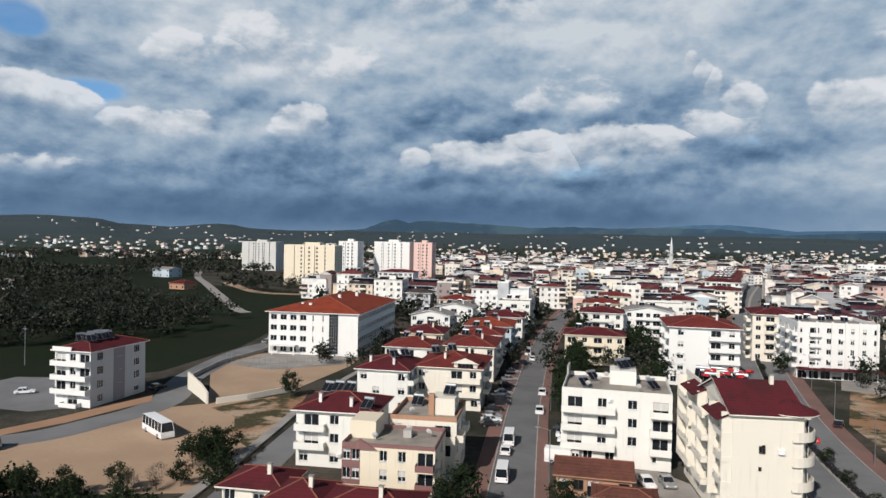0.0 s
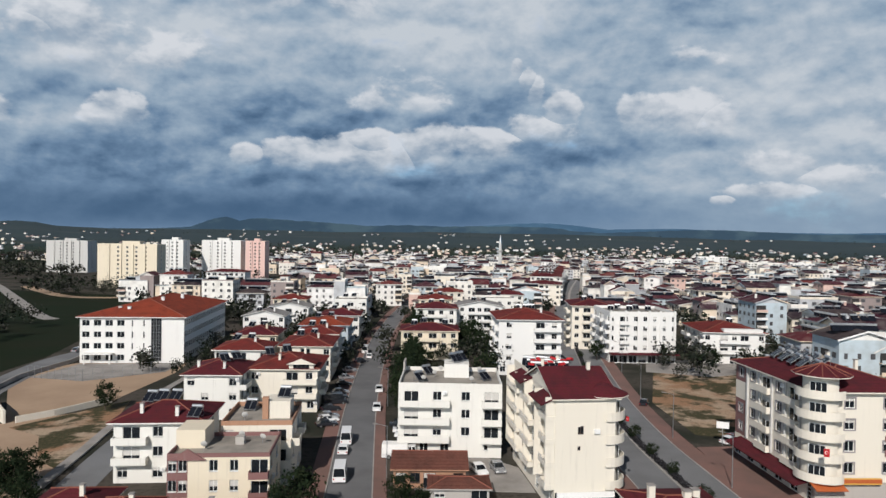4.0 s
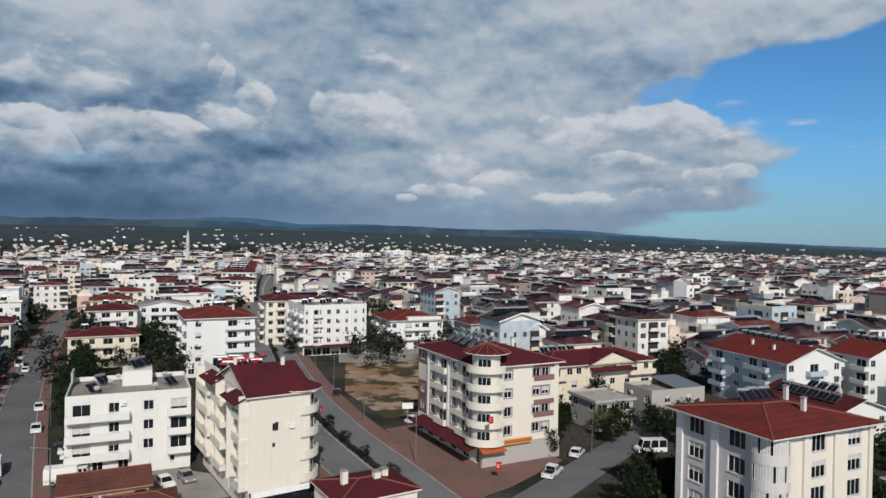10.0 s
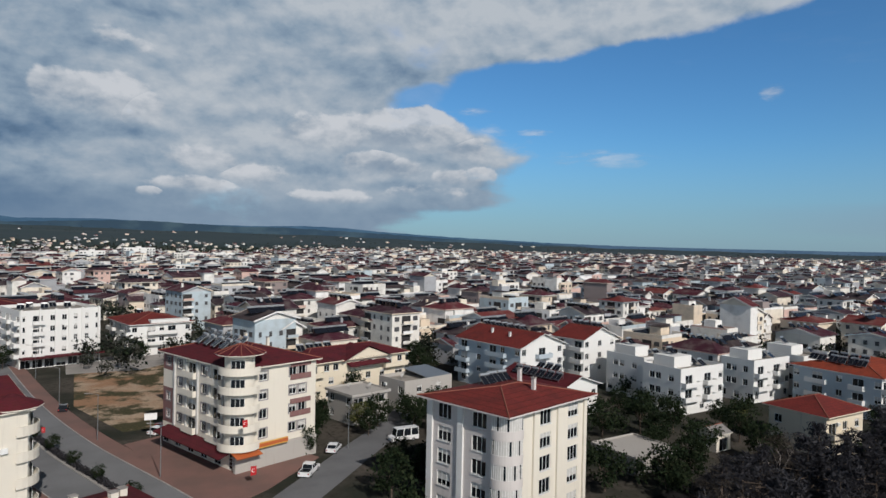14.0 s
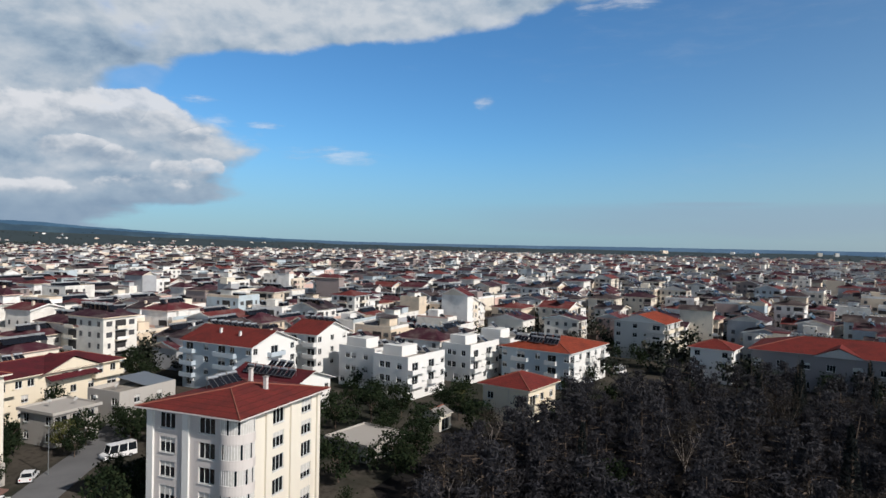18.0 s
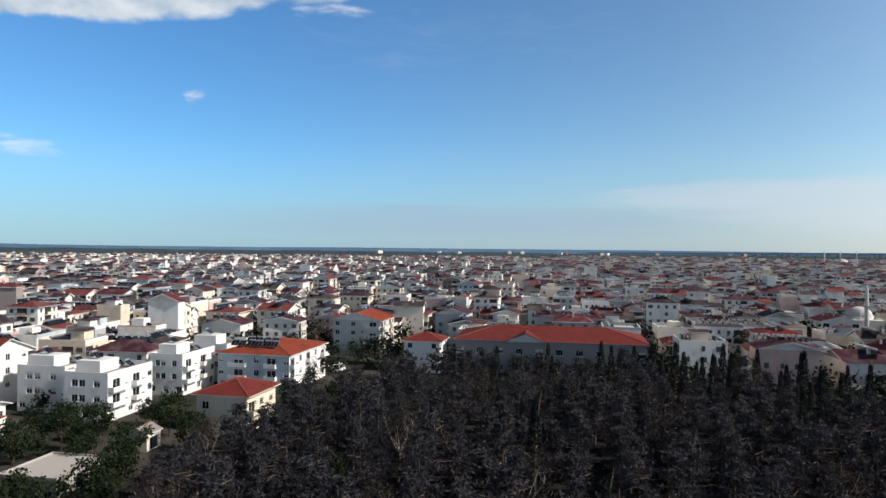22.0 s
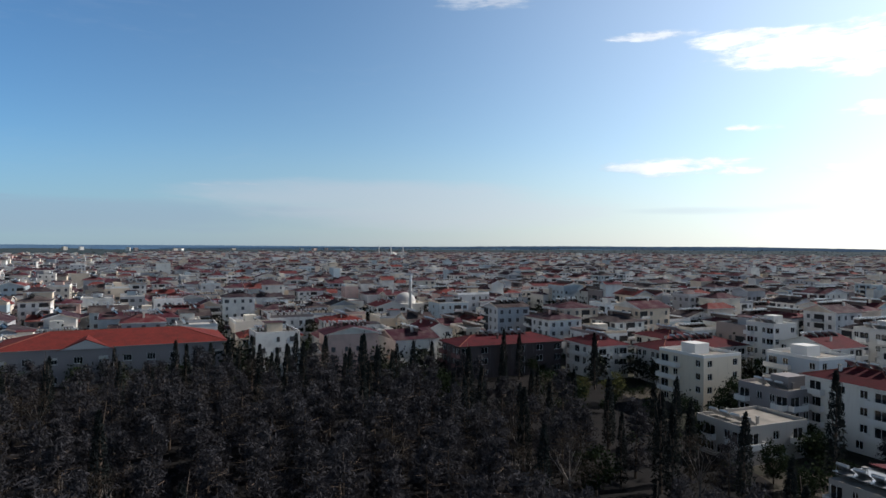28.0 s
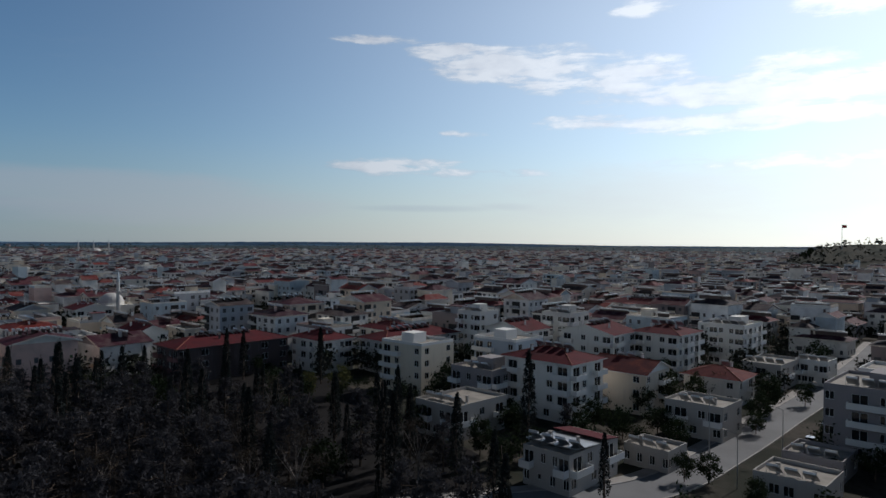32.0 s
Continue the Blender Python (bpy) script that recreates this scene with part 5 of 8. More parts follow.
q.poly([(0.6, -8.85, b.top + 1.2), (7.0, -8.85, b.top + 1.2), (3.8, -8.85, b.top + 2.45)], WARM)
part("dormer_roof", q, p)
part("loggia_window", window_mesh(3.4, 1.1, BROWNFR, 4), p, at=pose(3.8, -8.34, b.top + 0.05))
heaters(b, [(-4.6, 0.4, b.top + 1.7), (-1.0, 2.4, b.top + 2.0), (-5.4, 4.4, b.top + 1.0)], 160)

for lab, x, y, w, d, mat, roof, fl in (
    ("white house with a red tiled roof and blue-grey side wall", -9.8, 229.3, 15.5, 18, BLUISH, TILE_ORANGE, 3),
    ("pale house with a rust red tiled roof", -12.5, 186.0, 13, 17, WARM, TILE, 3),
    ("white house with a curved roofline and red tiles", -28.0, 178.0, 13, 12, WHITE, TILE, 3),
    ("white gabled house by the school wall", -32.7, 253.5, 14.7, 12, BRIGHT, None, 3),
    ("cream house with red roof among others", -28.5, 205.0, 12, 13, CREAM, TILE_MAROON, 3),
    ("white house with roof heaters", -11.0, 206.5, 12, 13, WHITE, TILE, 3),
    ("grey-white house with a maroon roof", -5.5, 256.0, 14, 15, WHITE, TILE_MAROON, 3),
    ("white flat-roofed block near the end of the street", -2.0, 282.0, 13, 14, WHITE, None, 4),
    ("white house with a low white gable", -27.0, 285.0, 16, 13, BRIGHT, None, 3),
    ("pale yellow house behind the school", -30.0, 320.0, 15, 14, CREAM, TILE, 3),
):
    b = House(lab, x, y, 4, w, d, fl, mat, name="apartment_house", category="house", detail=False)
    dress(b, "w w w/w bb w/w bb w", "w w w/wbbw/wbbw")
    b.close()
    if roof is None and fl == 3:
        b.gable(1.8, 0.7, FAR_FLAT, along_x=False)
    elif roof is None:
        b.flat(0.8)
    else:
        b.hip(2.1, 0.7, roof)
    b.chimney(w * 0.2, -d * 0.15, b.top + 1.2)
    heaters(b, [(-w * 0.2, d * 0.05, b.top + (1.5 if roof else 0.9)), (w * 0.05, d * 0.2, b.top + (1.4 if roof else 0.9))])

for x, y, w, d, th in ((-33.5, 85.5, 8.0, 7.0, 3), (-26.8, 82.0, 6.5, 6.5, 3), (-17.5, 80.0, 11.5, 8.0, 3)):
    b = House("low house under a maroon tiled roof below the flats", x, y, th, w, d, 2, WARM, name="apartment_house", category="house", h=2.6, ground=2.6)
    dress(b, "w w ", "w w", "w w")
    b.close()
    b.hip(1.7, 0.7, TILE_MAROON)
    b.chimney(1.5, -1.2, b.top + 1.0)

# ---- the school and its yard ----
b = House("white four-storey school with an orange hipped roof", -64.1, 231.8, 2, 29.4, 52, 4, BRIGHT, h=3.35, ground=3.4, name="school_building", category="school")
b.facade("S", ["WWWWnn   ", "WWWWss   "], leaves=2, curtains=False)
part("stair_glazing", bar_grid(Shape(), 3.0, 12.6, 4, 12, 0.07, -0.08, -0.02, STEEL, GLASS).mesh("stair_glazing"), b.e, "dark gridded stair glazing", pose(6.8, -26.0, 0.6))
b.facade("E", ["WW" * 11], leaves=2, curtains=False)
b.facade("N", ["W W W W"])
b.facade("W", [" "])
b.close()
b.hip(4.2, 0.9, TILE_ORANGE)
for x, y, z in ((-6, -19, 1.6), (-3, -20, 1.6), (3, -8, 3.6), (5, 6, 3.4), (2, 20, 2.6)):
    b.chimney(x, y, b.top + z, 0.9, 0.9)
part("entrance_canopy", Shape().box(-12.8, -29.0, 2.9, -5.0, -26.01, 3.15, BRIGHT).box(-12.6, -28.8, 0, -12.3, -28.5, 2.9, BRIGHT).box(-5.5, -28.8, 0, -5.2, -28.5, 2.9, BRIGHT), b.e)


def wall_run(label, pts, z0, z1, t, mat, name="boundary_wall"):
    """A free-standing wall through points; its height goes from z0 to z1."""
    s = Shape()
    n = len(pts) - 1
    for i, ((xa, ya), (xb, yb)) in enumerate(zip(pts, pts[1:])):
        d = Vector((xb - xa, yb - ya))
        q = Vector((-d.y, d.x)).normalized() * t / 2
        ha, hb = z0 + (z1 - z0) * i / n, z0 + (z1 - z0) * (i + 1) / n
        s.solid([(xa - q.x, ya - q.y, 0), (xb - q.x, yb - q.y, 0), (xb + q.x, yb + q.y, 0), (xa + q.x, ya + q.y, 0), (xa - q.x, ya - q.y, ha), (xb - q.x, yb - q.y, hb), (xb + q.x, yb + q.y, hb), (xa + q.x, ya + q.y, ha)],
                [(0, 1, 5, 4), (1, 2, 6, 5), (2, 3, 7, 6), (3, 0, 4, 7), (4, 5, 6, 7), (3, 2, 1, 0)], mat)
    return tagged(new(name, s.mesh(name)), label, "wall")


wall_run("pale rendered retaining wall of the school yard", [(-79.5, 154), (-72, 145.5), (-68.3, 141)], 4.2, 2.6, 0.4, WARM)
wall_run("low white wall at the yard corner", [(-66.5, 141.5), (-61.5, 146.5), (-54, 157.5)], 1.3, 1.3, 0.35, WARM)
wall_run("dark stone wall along the field edge", [(-84.5, 166), (-86, 185), (-82, 206), (-82, 236)], 1.2, 1.2, 0.4, CONCRETE)


def court_fence(x0, y0, x1, y1, th):
    e = thing("court_fence", "thin steel mesh fence round the sports court", "fence", "", at_heading(0, 0, 0))
    for i in range(9):
        t = i / 8
        x, y = x0 + (x1 - x0) * t, y0 + (y1 - y0) * t
        part("post", Shape().tube((x, y, 0), (x, y, 3.2), 0.05, 0.05, STEEL, 5), e)
    for z in (0.3, 1.7, 3.2):
        part("rail", Shape().tube((x0, y0, z), (x1, y1, z), 0.03, 0.03, STEEL, 4), e)
    return e


court_fence(-84.5, 186, -69, 180.5, 0)
court_fence(-69, 180.5, -53, 191, 0)

# ---- the block of flats by the field ----
b = House("pale block of flats with long white balconies and a maroon roof", -94.0, 142.0, 8, 9.2, 17.1, 4, BRIGHT, ground=3.0, h=3.0)
b.facade("S", [" bb ", "bbbb"], bal=1.5)
# east wall given grey paint to stand for its shaded side
b.facade("E", [" w  w  w ", " W  w  W "], leaves=3, wall=PALE)
b.facade("N", [" bbb "]), b.facade("W", ["w w w"])
b.close()
b.hip(1.8, 0.7, TILE_MAROON)
b.pier("E", 8.5, 3.4, TAUPE, 0.12)
part("gable_wall", Shape().box(-4.5, -9.4, b.top - 0.1, 0.4, -9.2, b.top + 0.9, BRIGHT), b.e)
heaters(b, [(-1.6 + 1.3 * (i % 3), -4.5 + 2.6 * (i // 3) + 0.6 * (i % 2), b.top + 1.45) for i in range(9)], 130)

for lab, x, y, th, w, d, mat, roof in (("low white shed on the edge of the grove", -330, 402, 40, 34, 12, BRIGHT, None), ("old red-walled house in the grove", -230, 436, 20, 14, 11, BRICKM, TILE_MAROON), ("pale blue house in the grove", -308, 556, 20, 20, 14, BLUISH, None)):
    b = House(lab, x, y, th, w, d, 2 if roof is None and w < 30 else 1, mat, detail=False, ground=4.0, name="old_house", category="house")
    dress(b, "w w w", "w w")
    b.close()
    b.hip(2.2, 0.6, roof) if roof else b.gable(1.6, 0.4, FAR_FLAT)

# ---- between the street and the avenue ----
b = House("white four-storey flats with long solid balconies and a flat roof", 17.3, 121.7, 8, 17.9, 15, 4, WHITE, ground=2.9, h=3.05)
b.facade("S", ["w w w   n ", "bbbbb w bb"], bal=1.35, style="solid")
b.facade("W", ["w w w/ww w".split("/")[0], "wbbw"]), b.facade("E", ["w n w"]), b.facade("N", ["w w w"])
b.close()
b.flat(0.75)
b.block("stair_house", -1.2, 1.0, 3.4, 6.2, b.top + 0.01, b.top + 2.5, WHITE)
b.block("party_wall", -8.9, 3.0, -8.6, 7.4, b.top + 0.8, b.top + 2.4, OLD)
heaters(b, [(-5.4, -2.6, b.top + 0.05), (0.9, 3.2, b.top + 2.5), (2.0, 4.6, b.top + 2.5), (6.2, -1.0, b.top + 0.05), (-4.2, 3.4, b.top + 0.05)], 150)

b = House("low old brick house with a brown tiled roof", 11.7, 104.1, 6, 10.9, 8, 1, BRICKM, ground=3.0, name="old_house", category="house")
b.facade("S", ["wwd w"], frame=BROWNFR), b.facade("W", ["w"]), b.facade("E", ["w"]), b.facade("N", [" "])
b.close()
b.gable(1.3, 0.5, TILE_BROWN)
b = House("lean-to shed with a brown tiled roof", 15.2, 96.4, 6, 8.5, 5, 1, OLD, ground=2.1, name="shed", category="shed")
dress(b, "w d")
b.close()
b.hip(0.9, 0.4, TILE_BROWN)

b = House("tall white flats with a red hipped roof and deep side balconies", 49.4, 193.1, 6, 17.6, 20, 5, BRIGHT, ground=3.3, h=3.05)
b.facade("S", ["w  w   ", " w   bbbb"], bal=1.3)
b.facade("W", ["w w w", "w bb w bb"], bal=1.2), b.facade("E", ["w w w"]), b.facade("N", ["w w w"])
b.close()
b.hip(2.4, 0.8, TILE)
b.chimney(-1, 2, b.top + 2.0), b.chimney(4, -4, b.top + 1.5)
heaters(b, [(-1 + 1.9 * i, 5.6 + 0.4 * i, b.top + 1.2) for i in range(3)], 200)

b = House("old cream house with a worn red roof and a roof garden", 23.5, 215.1, 6, 17.8, 14, 3, CREAM, ground=3.0, detail=False, name="apartment_house", category="house")
dress(b, "w w w/bbbbww/bbbbww", w="w w")
b.close()
b.hip(1.8, 0.6, TILE_MAROON)
heaters(b, [(-5, 0, b.top + 1.0), (-2, 1, b.top + 1.6), (5, 1, b.top + 1.2)])
for lab, x, y, w, d, fl, mat, roof in (
    ("white flats with a red roof beyond the trees", 30, 252, 15, 14, 4, WHITE, TILE_MAROON),
    ("white house with a wide white gable", 48, 262, 18, 14, 4, BRIGHT, None),
    ("cream flats with brown balconies", 34, 290, 14, 14, 4, CREAM, TILE),
    ("white flats with a flat roof beside the avenue", 60, 290, 16, 14, 4, WHITE, 0),
    ("white flats with red roof near the avenue bend", 72, 318, 14, 18, 4, WHITE, TILE_MAROON),
    ("pale flats with a red roof on the street", 45, 330, 14, 14, 4, WARM, TILE),
):
    b = House(lab, x, y, 7, w, d, fl, mat, detail=False)
    dress(b, "w w w/wbbw/wbbw", "w w w", "wbbw")
    b.close()
    b.gable(1.8, 0.7, FAR_FLAT, along_x=False) if roof is None else b.flat(0.8) if roof == 0 else b.hip(2.0, 0.7, roof)
    heaters(b, [(-2, 1, b.top + 1.2), (2, 2, b.top + 1.1)])


def corner_bay(b, x, y, r, a0, a1, z0, floors, h, wall, balcony_from=1, glazed=False, cone=None, cone_rise=1.6, open_top=True, rail=None, ridges=True):
    """A round corner: a drum of wall, with a curved balcony to every storey, under a faceted roof."""
    n = 16
    ang = [radians(a0 + (a1 - a0) * i / n) for i in range(n + 1)]
    ri = r - 1.0
    top = z0 + floors * h
    drum = Shape()
    ring = [(x + ri * math.cos(a), y + ri * math.sin(a)) for a in ang]
    drum.prism([(x, y)] + ring, z0, top + (0 if not open_top else 0), wall)
    part("bay_wall", drum, b.e)
    for i in range(floors):
        z = z0 + i * h
        bal = part("balcony", curved_balcony_mesh(r, a0, a1, wall, 1.0, 0.22), b.e, at=pose(x, y, z + 0.02))
        door = 2.6
        mid = radians((a0 + a1) / 2)
        part("balcony_door", window_mesh(2.2, 2.1, PVC, 3), bal, at=pose((ri + 0.03) * math.cos(mid) - 0.0, (ri + 0.03) * math.sin(mid), 0.05, 0, 0, math.degrees(mid) + 90))
        if glazed:
            g = Shape()
            for p, q in zip(ang, ang[1:]):
                k = r - 0.08
                g.poly([(k * math.cos(p), k * math.sin(p), 1.0), (k * math.cos(q), k * math.sin(q), 1.0), (k * math.cos(q), k * math.sin(q), h - 0.25), (k * math.cos(p), k * math.sin(p), h - 0.25)], CURTAIN if (i * 7 + int(p * 9)) % 5 else GLASS)
                g.tube((k * math.cos(p) * 1.01, k * math.sin(p) * 1.01, 1.0), (k * math.cos(p) * 1.01, k * math.sin(p) * 1.01, h - 0.25), 0.03, 0.03, PVC, 4)
            part("glazing", g, bal)
    if cone:
        s = Shape()
        m = 12
        k = r + 0.5
        zc = top + 0.06
        for i in range(m):
            p, q = 6.28319 * i / m, 6.28319 * (i + 1) / m
            s.poly([(x + k * math.cos(p), y + k * math.sin(p), zc), (x + k * math.cos(q), y + k * math.sin(q), zc), (x, y, zc + cone_rise)], cone)
            s.poly([(x + k * math.cos(q), y + k * math.sin(q), zc - 0.12), (x + k * math.cos(p), y + k * math.sin(p), zc - 0.12), (x, y, zc - 0.12)], wall)
            s.poly([(x + k * math.cos(p), y + k * math.sin(p), zc - 0.12), (x + k * math.cos(q), y + k * math.sin(q), zc - 0.12), (x + k * math.cos(q), y + k * math.sin(q), zc), (x + k * math.cos(p), y + k * math.sin(p), zc)], wall)
        roof = part("bay_roof", s, b.e)
        c = Shape()
        for i in range(m if ridges else 0):
            p = 6.28319 * i / m
            c.tube((x + k * math.cos(p), y + k * math.sin(p), zc + 0.03), (x, y, zc + cone_rise + 0.03), 0.07, 0.07, RIDGE, 4)
        if ridges:
            part("ridge_tiles", c, roof)


# ---- the tall blank-walled block by the avenue ----
b = House("tall cream block with blank side wall and dark red roof", 31.5, 101.0, 0, 8.6, 24.5, 5, WARM, ground=3.6, h=3.15)
b.facade("S", ["    ", "    ", "      ", "  n   ", "    "], frame=BROWNFR)
b.facade("W", ["w w w w", "bbbb bbb w bb"], bal=1.35, style="half")
b.facade("E", ["w w w", "w bb w bb w"]), b.facade("N", ["w w"])
b.close()
corner_bay(b, 3.4, -9.6, 3.1, -100, 80, 3.6, 4, 3.15, WARM, cone=TILE_MAROON, cone_rise=1.5, ridges=False)
for a in (0.3, 6.4, 12.3, 18.4, 24.2):
    b.pier("W", a, 0.28, WARM, 1.33, 3.6)
zt = b.top
roof = Shape()
roof.poly([(-4.9, -12.8, zt - 0.15), (4.9, -12.8, zt - 0.15), (4.9, -4.6, zt + 2.9), (-4.9, -4.6, zt + 2.9)], TILE_MAROON)
roof.poly([(4.9, 3.6, zt - 0.15), (-4.9, 3.6, zt - 0.15), (-4.9, -4.6, zt + 2.9), (4.9, -4.6, zt + 2.9)], TILE_MAROON)
roof.poly([(-4.9, -12.8, zt - 0.3), (-4.9, -4.6, zt + 2.75), (4.9, -4.6, zt + 2.75), (4.9, -12.8, zt - 0.3)], WARM)
for x in (-4.9, 4.9):
    roof.poly([(x, -12.8, zt - 0.3), (x, -12.8, zt - 0.1), (x, -4.6, zt + 2.95), (x, -4.6, zt + 2.75)], WARM)
    roof.poly([(x, -4.6, zt + 2.75), (x, -4.6, zt + 2.95), (x, 3.6, zt - 0.1), (x, 3.6, zt - 0.3)], WARM)
roof.poly([(-4.9, -12.8, zt - 0.3), (4.9, -12.8, zt - 0.3), (4.9, -12.8, zt - 0.14), (-4.9, -12.8, zt - 0.14)], WARM)
part("roof", roof, b.e)
for x in (-4.3, 4.3):
    part("gable_wall", Shape().prism([(x - 0.1, -12.25), (x + 0.1, -12.25), (x + 0.1, 3.4), (x - 0.1, 3.4)], zt, zt + 0.01, WARM), b.e)
    g = Shape()
    g.solid([(x - 0.1, -12.2, zt), (x - 0.1, 3.2, zt), (x - 0.1, -4.6, zt + 2.75), (x + 0.1, -12.2, zt), (x + 0.1, 3.2, zt), (x + 0.1, -4.6, zt + 2.75)], [(0, 2, 1), (3, 4, 5), (0, 1, 4, 3), (1, 2, 5, 4), (2, 0, 3, 5)], WARM)
    part("gable_wall", g, b.e)
part("side_roof", Shape().turned((-5.3, -8.8, zt - 0.55), (2.4, 7.0, 0.16), 0, TILE_MAROON, 0, -24), b.e)
part("side_roof", Shape().turned((-5.3, 3.4, zt - 0.1), (2.4, 7.5, 0.16), 0, TILE_MAROON, 0, -24), b.e)
b.chimney(2.6, -5.5, zt + 2.2), b.chimney(-1.4, 5.0, zt + 0.8), b.chimney(2.0, 8.0, zt + 0.8)
b.block("roof_parapet", -4.3, 3.7, -4.1, 12.2, zt + 0.01, zt + 0.9, WARM)
part("air_conditioner", Shape().box(1.2, -12.62, 11.2, 2.0, -12.253, 11.8, PVC), b.e)
part("window", window_mesh(0.45, 1.15, BROWNFR, 1), b.e, at=pose(-0.5, -12.28, 11.1))
part("window", window_mesh(0.4, 0.55, BROWNFR, 1), b.e, at=pose(-0.9, -12.28, 8.9))
for i in range(9):
    part("roof_canopy", Shape().turned((-3.4 + 0.85 * i, 4.4 + 1.1 * (i % 2) + 0.5 * (i % 3), zt + 1.5 + 0.3 * (i % 3)), (0.8, 0.9, 0.35), 17 * i, REDCLOTH, 14 * (i % 3) - 10, 9 - 8 * (i % 2)), b.e, "bundled red cloth on the roof terrace")
part("shop_front", Shape().box(-4.2, -12.5, 0.0, 4.2, -12.252, 3.1, GLASS), b.e)
part("shop_sign", Shape().box(-4.0, -12.72, 2.4, 4.2, -12.5, 3.2, WHITECLOTH), b.e)
heaters(b, [(-2.6 + 2.3 * (i % 3), 4.6 + 2.5 * (i // 3), b.top + 0.05) for i in range(8)], 200)
b = House("low shop with a plum roof below the tall block", 40.5, 80.5, 2, 11, 9, 1, WARM, ground=4.4, name="shop", category="shop")
dress(b, "d d d", w="w w")
b.close()
b.hip(1.1, 0.5, TILE_MAROON)
b.chimney(-3.0, 0.2, b.top + 0.9, 1.5, 0.8), b.chimney(1.4, -0.4, b.top + 0.9, 0.9, 0.9), b.chimney(3.0, 0.6, b.top + 0.8, 0.8, 0.9)

# ---- east of the avenue ----
b = House("white five-storey flats with ribbed facade and small balconies", 90.0, 209.8, 6, 21, 20, 5, BRIGHT, ground=3.2, h=3.0)
b.facade("S", ["ddddddd", "w bb w w t t w"], bal=1.1, style="solid"), b.facade("W", ["w w w", "b bb b"]), b.facade("E", ["w w w"]), b.facade("N", ["w w w"])
b.close()
b.flat(0.9)
for a in (0.4, 5.0, 9.0, 12.5, 16, 20.5):
    b.pier("S", a, 0.5, BRIGHT, 0.35, 3.2, b.top + 1.2)
part("shop_roof", Shape().box(-10.6, -13.4, 3.0, 10.6, -10.01, 3.3, TILE_MAROON), b.e)
heaters(b, [(-7 + 3.1 * i, 2 + (i % 2) * 3, b.top + 0.05) for i in range(5)])
b = House("cream flats with stacked balconies behind the white flats", 84.0, 236.0, 12, 14, 20, 5, WARM, ground=3.2, h=3.0, detail=False)
dress(b, "ww w/wbbw", "w w", "wbbw")
b.close()
b.hip(2.0, 0.7, TILE_MAROON)
heaters(b, [(-2, -2, b.top + 1.2), (1, 2, b.top + 1.4)])
b = House("white rounded house with an orange red roof", 120.3, 207.9, 12, 18.7, 22, 3, BRIGHT, ground=3.4, h=3.2)
b.facade("S", ["d d w", "w bbbb w"], bal=1.4), b.facade("W", ["w w w", "bbb w bbb"]), b.facade("E", ["w w"]), b.facade("N", ["w w"])
b.close()
b.hip(2.6, 0.9, TILE)
part("gable_front", Shape().prism([(-3.5, -11.6), (8.5, -11.6), (8.5, -9.0), (-3.5, -9.0)], b.top - 0.1, b.top + 1.2, BRIGHT), b.e)
heaters(b, [(3, 3, b.top + 1.5), (-2, 4, b.top + 1.6)])

# the corner building with shops
b = House("cream corner block with round balcony tower above shops", 74.9, 100.3, 5, 15.5, 24.5, 5, WARM, ground=3.9, h=3.15)
b.facade("S", ["  d d ", "  w  ww "], trim=TAUPE)
b.facade("W", ["G G G G G G", "Pwbwbw", "Pwbwbw", " wbwbw", "Pwbwbw"], frame=PVC, trim=TAUPE, bal=0.9)
b.facade("E", ["w w w", "w bb w bb"]), b.facade("N", ["w w w", "bb w bb"])
b.close()
corner_bay(b, -6.3, -10.8, 3.5, 160, 300, 3.9, 5, 3.0, WARM, cone=TILE_MAROON, cone_rise=1.5)
b.hip(2.6, 0.8, TILE_MAROON)
for a in (4.4, 8.6, 12.4, 16.4, 20.4):
    b.pier("W", a, 0.45, PALE, 0.3, 3.9)
for z in (7.2, 13.5):
    part("plum_panel", Shape().box(2.4, -12.42, z, 6.6, -12.253, z + 0.9, PLUM), b.e, "plum louvred panel")
    part("plum_panel", Shape().box(2.4, -12.42, z + 2.2, 6.6, -12.253, z + 3.0, PLUM), b.e, "plum louvred panel")
part("awning", Shape().turned((-9.2, -1.0, 3.2), (3.2, 22, 0.12), 0, TILE_MAROON, 0, -14), b.e, "maroon shop awning")
part("awning", Shape().turned((-6.6, -13.4, 3.3), (4.6, 2.4, 0.12), 0, AWNING, 18), b.e, "orange shop awning")
s = part("shop_sign", Shape().box(-7.6, -13.6, 3.55, 1.2, -13.3, 4.4, SIGNYELLOW), b.e, "yellow and red shop sign")
part("sign_band", Shape().box(-7.6, -13.63, 3.75, 1.2, -13.603, 4.3, AWNING), s)
part("shop_wall", Shape().box(-8.2, -12.9, 0.0, 7.6, -12.26, 3.4, OLD), b.e)
for i in range(5):
    heaters(b, [(-4.2 + 0.2 * i, -5.2 + 3.0 * i, b.top + 1.7)], 285)
    heaters(b, [(-2.2 + 0.2 * i, -4.4 + 3.0 * i, b.top + 2.2)], 285)
b.chimney(4, -3, b.top + 1.6), b.chimney(4.5, 5, b.top + 1.5)

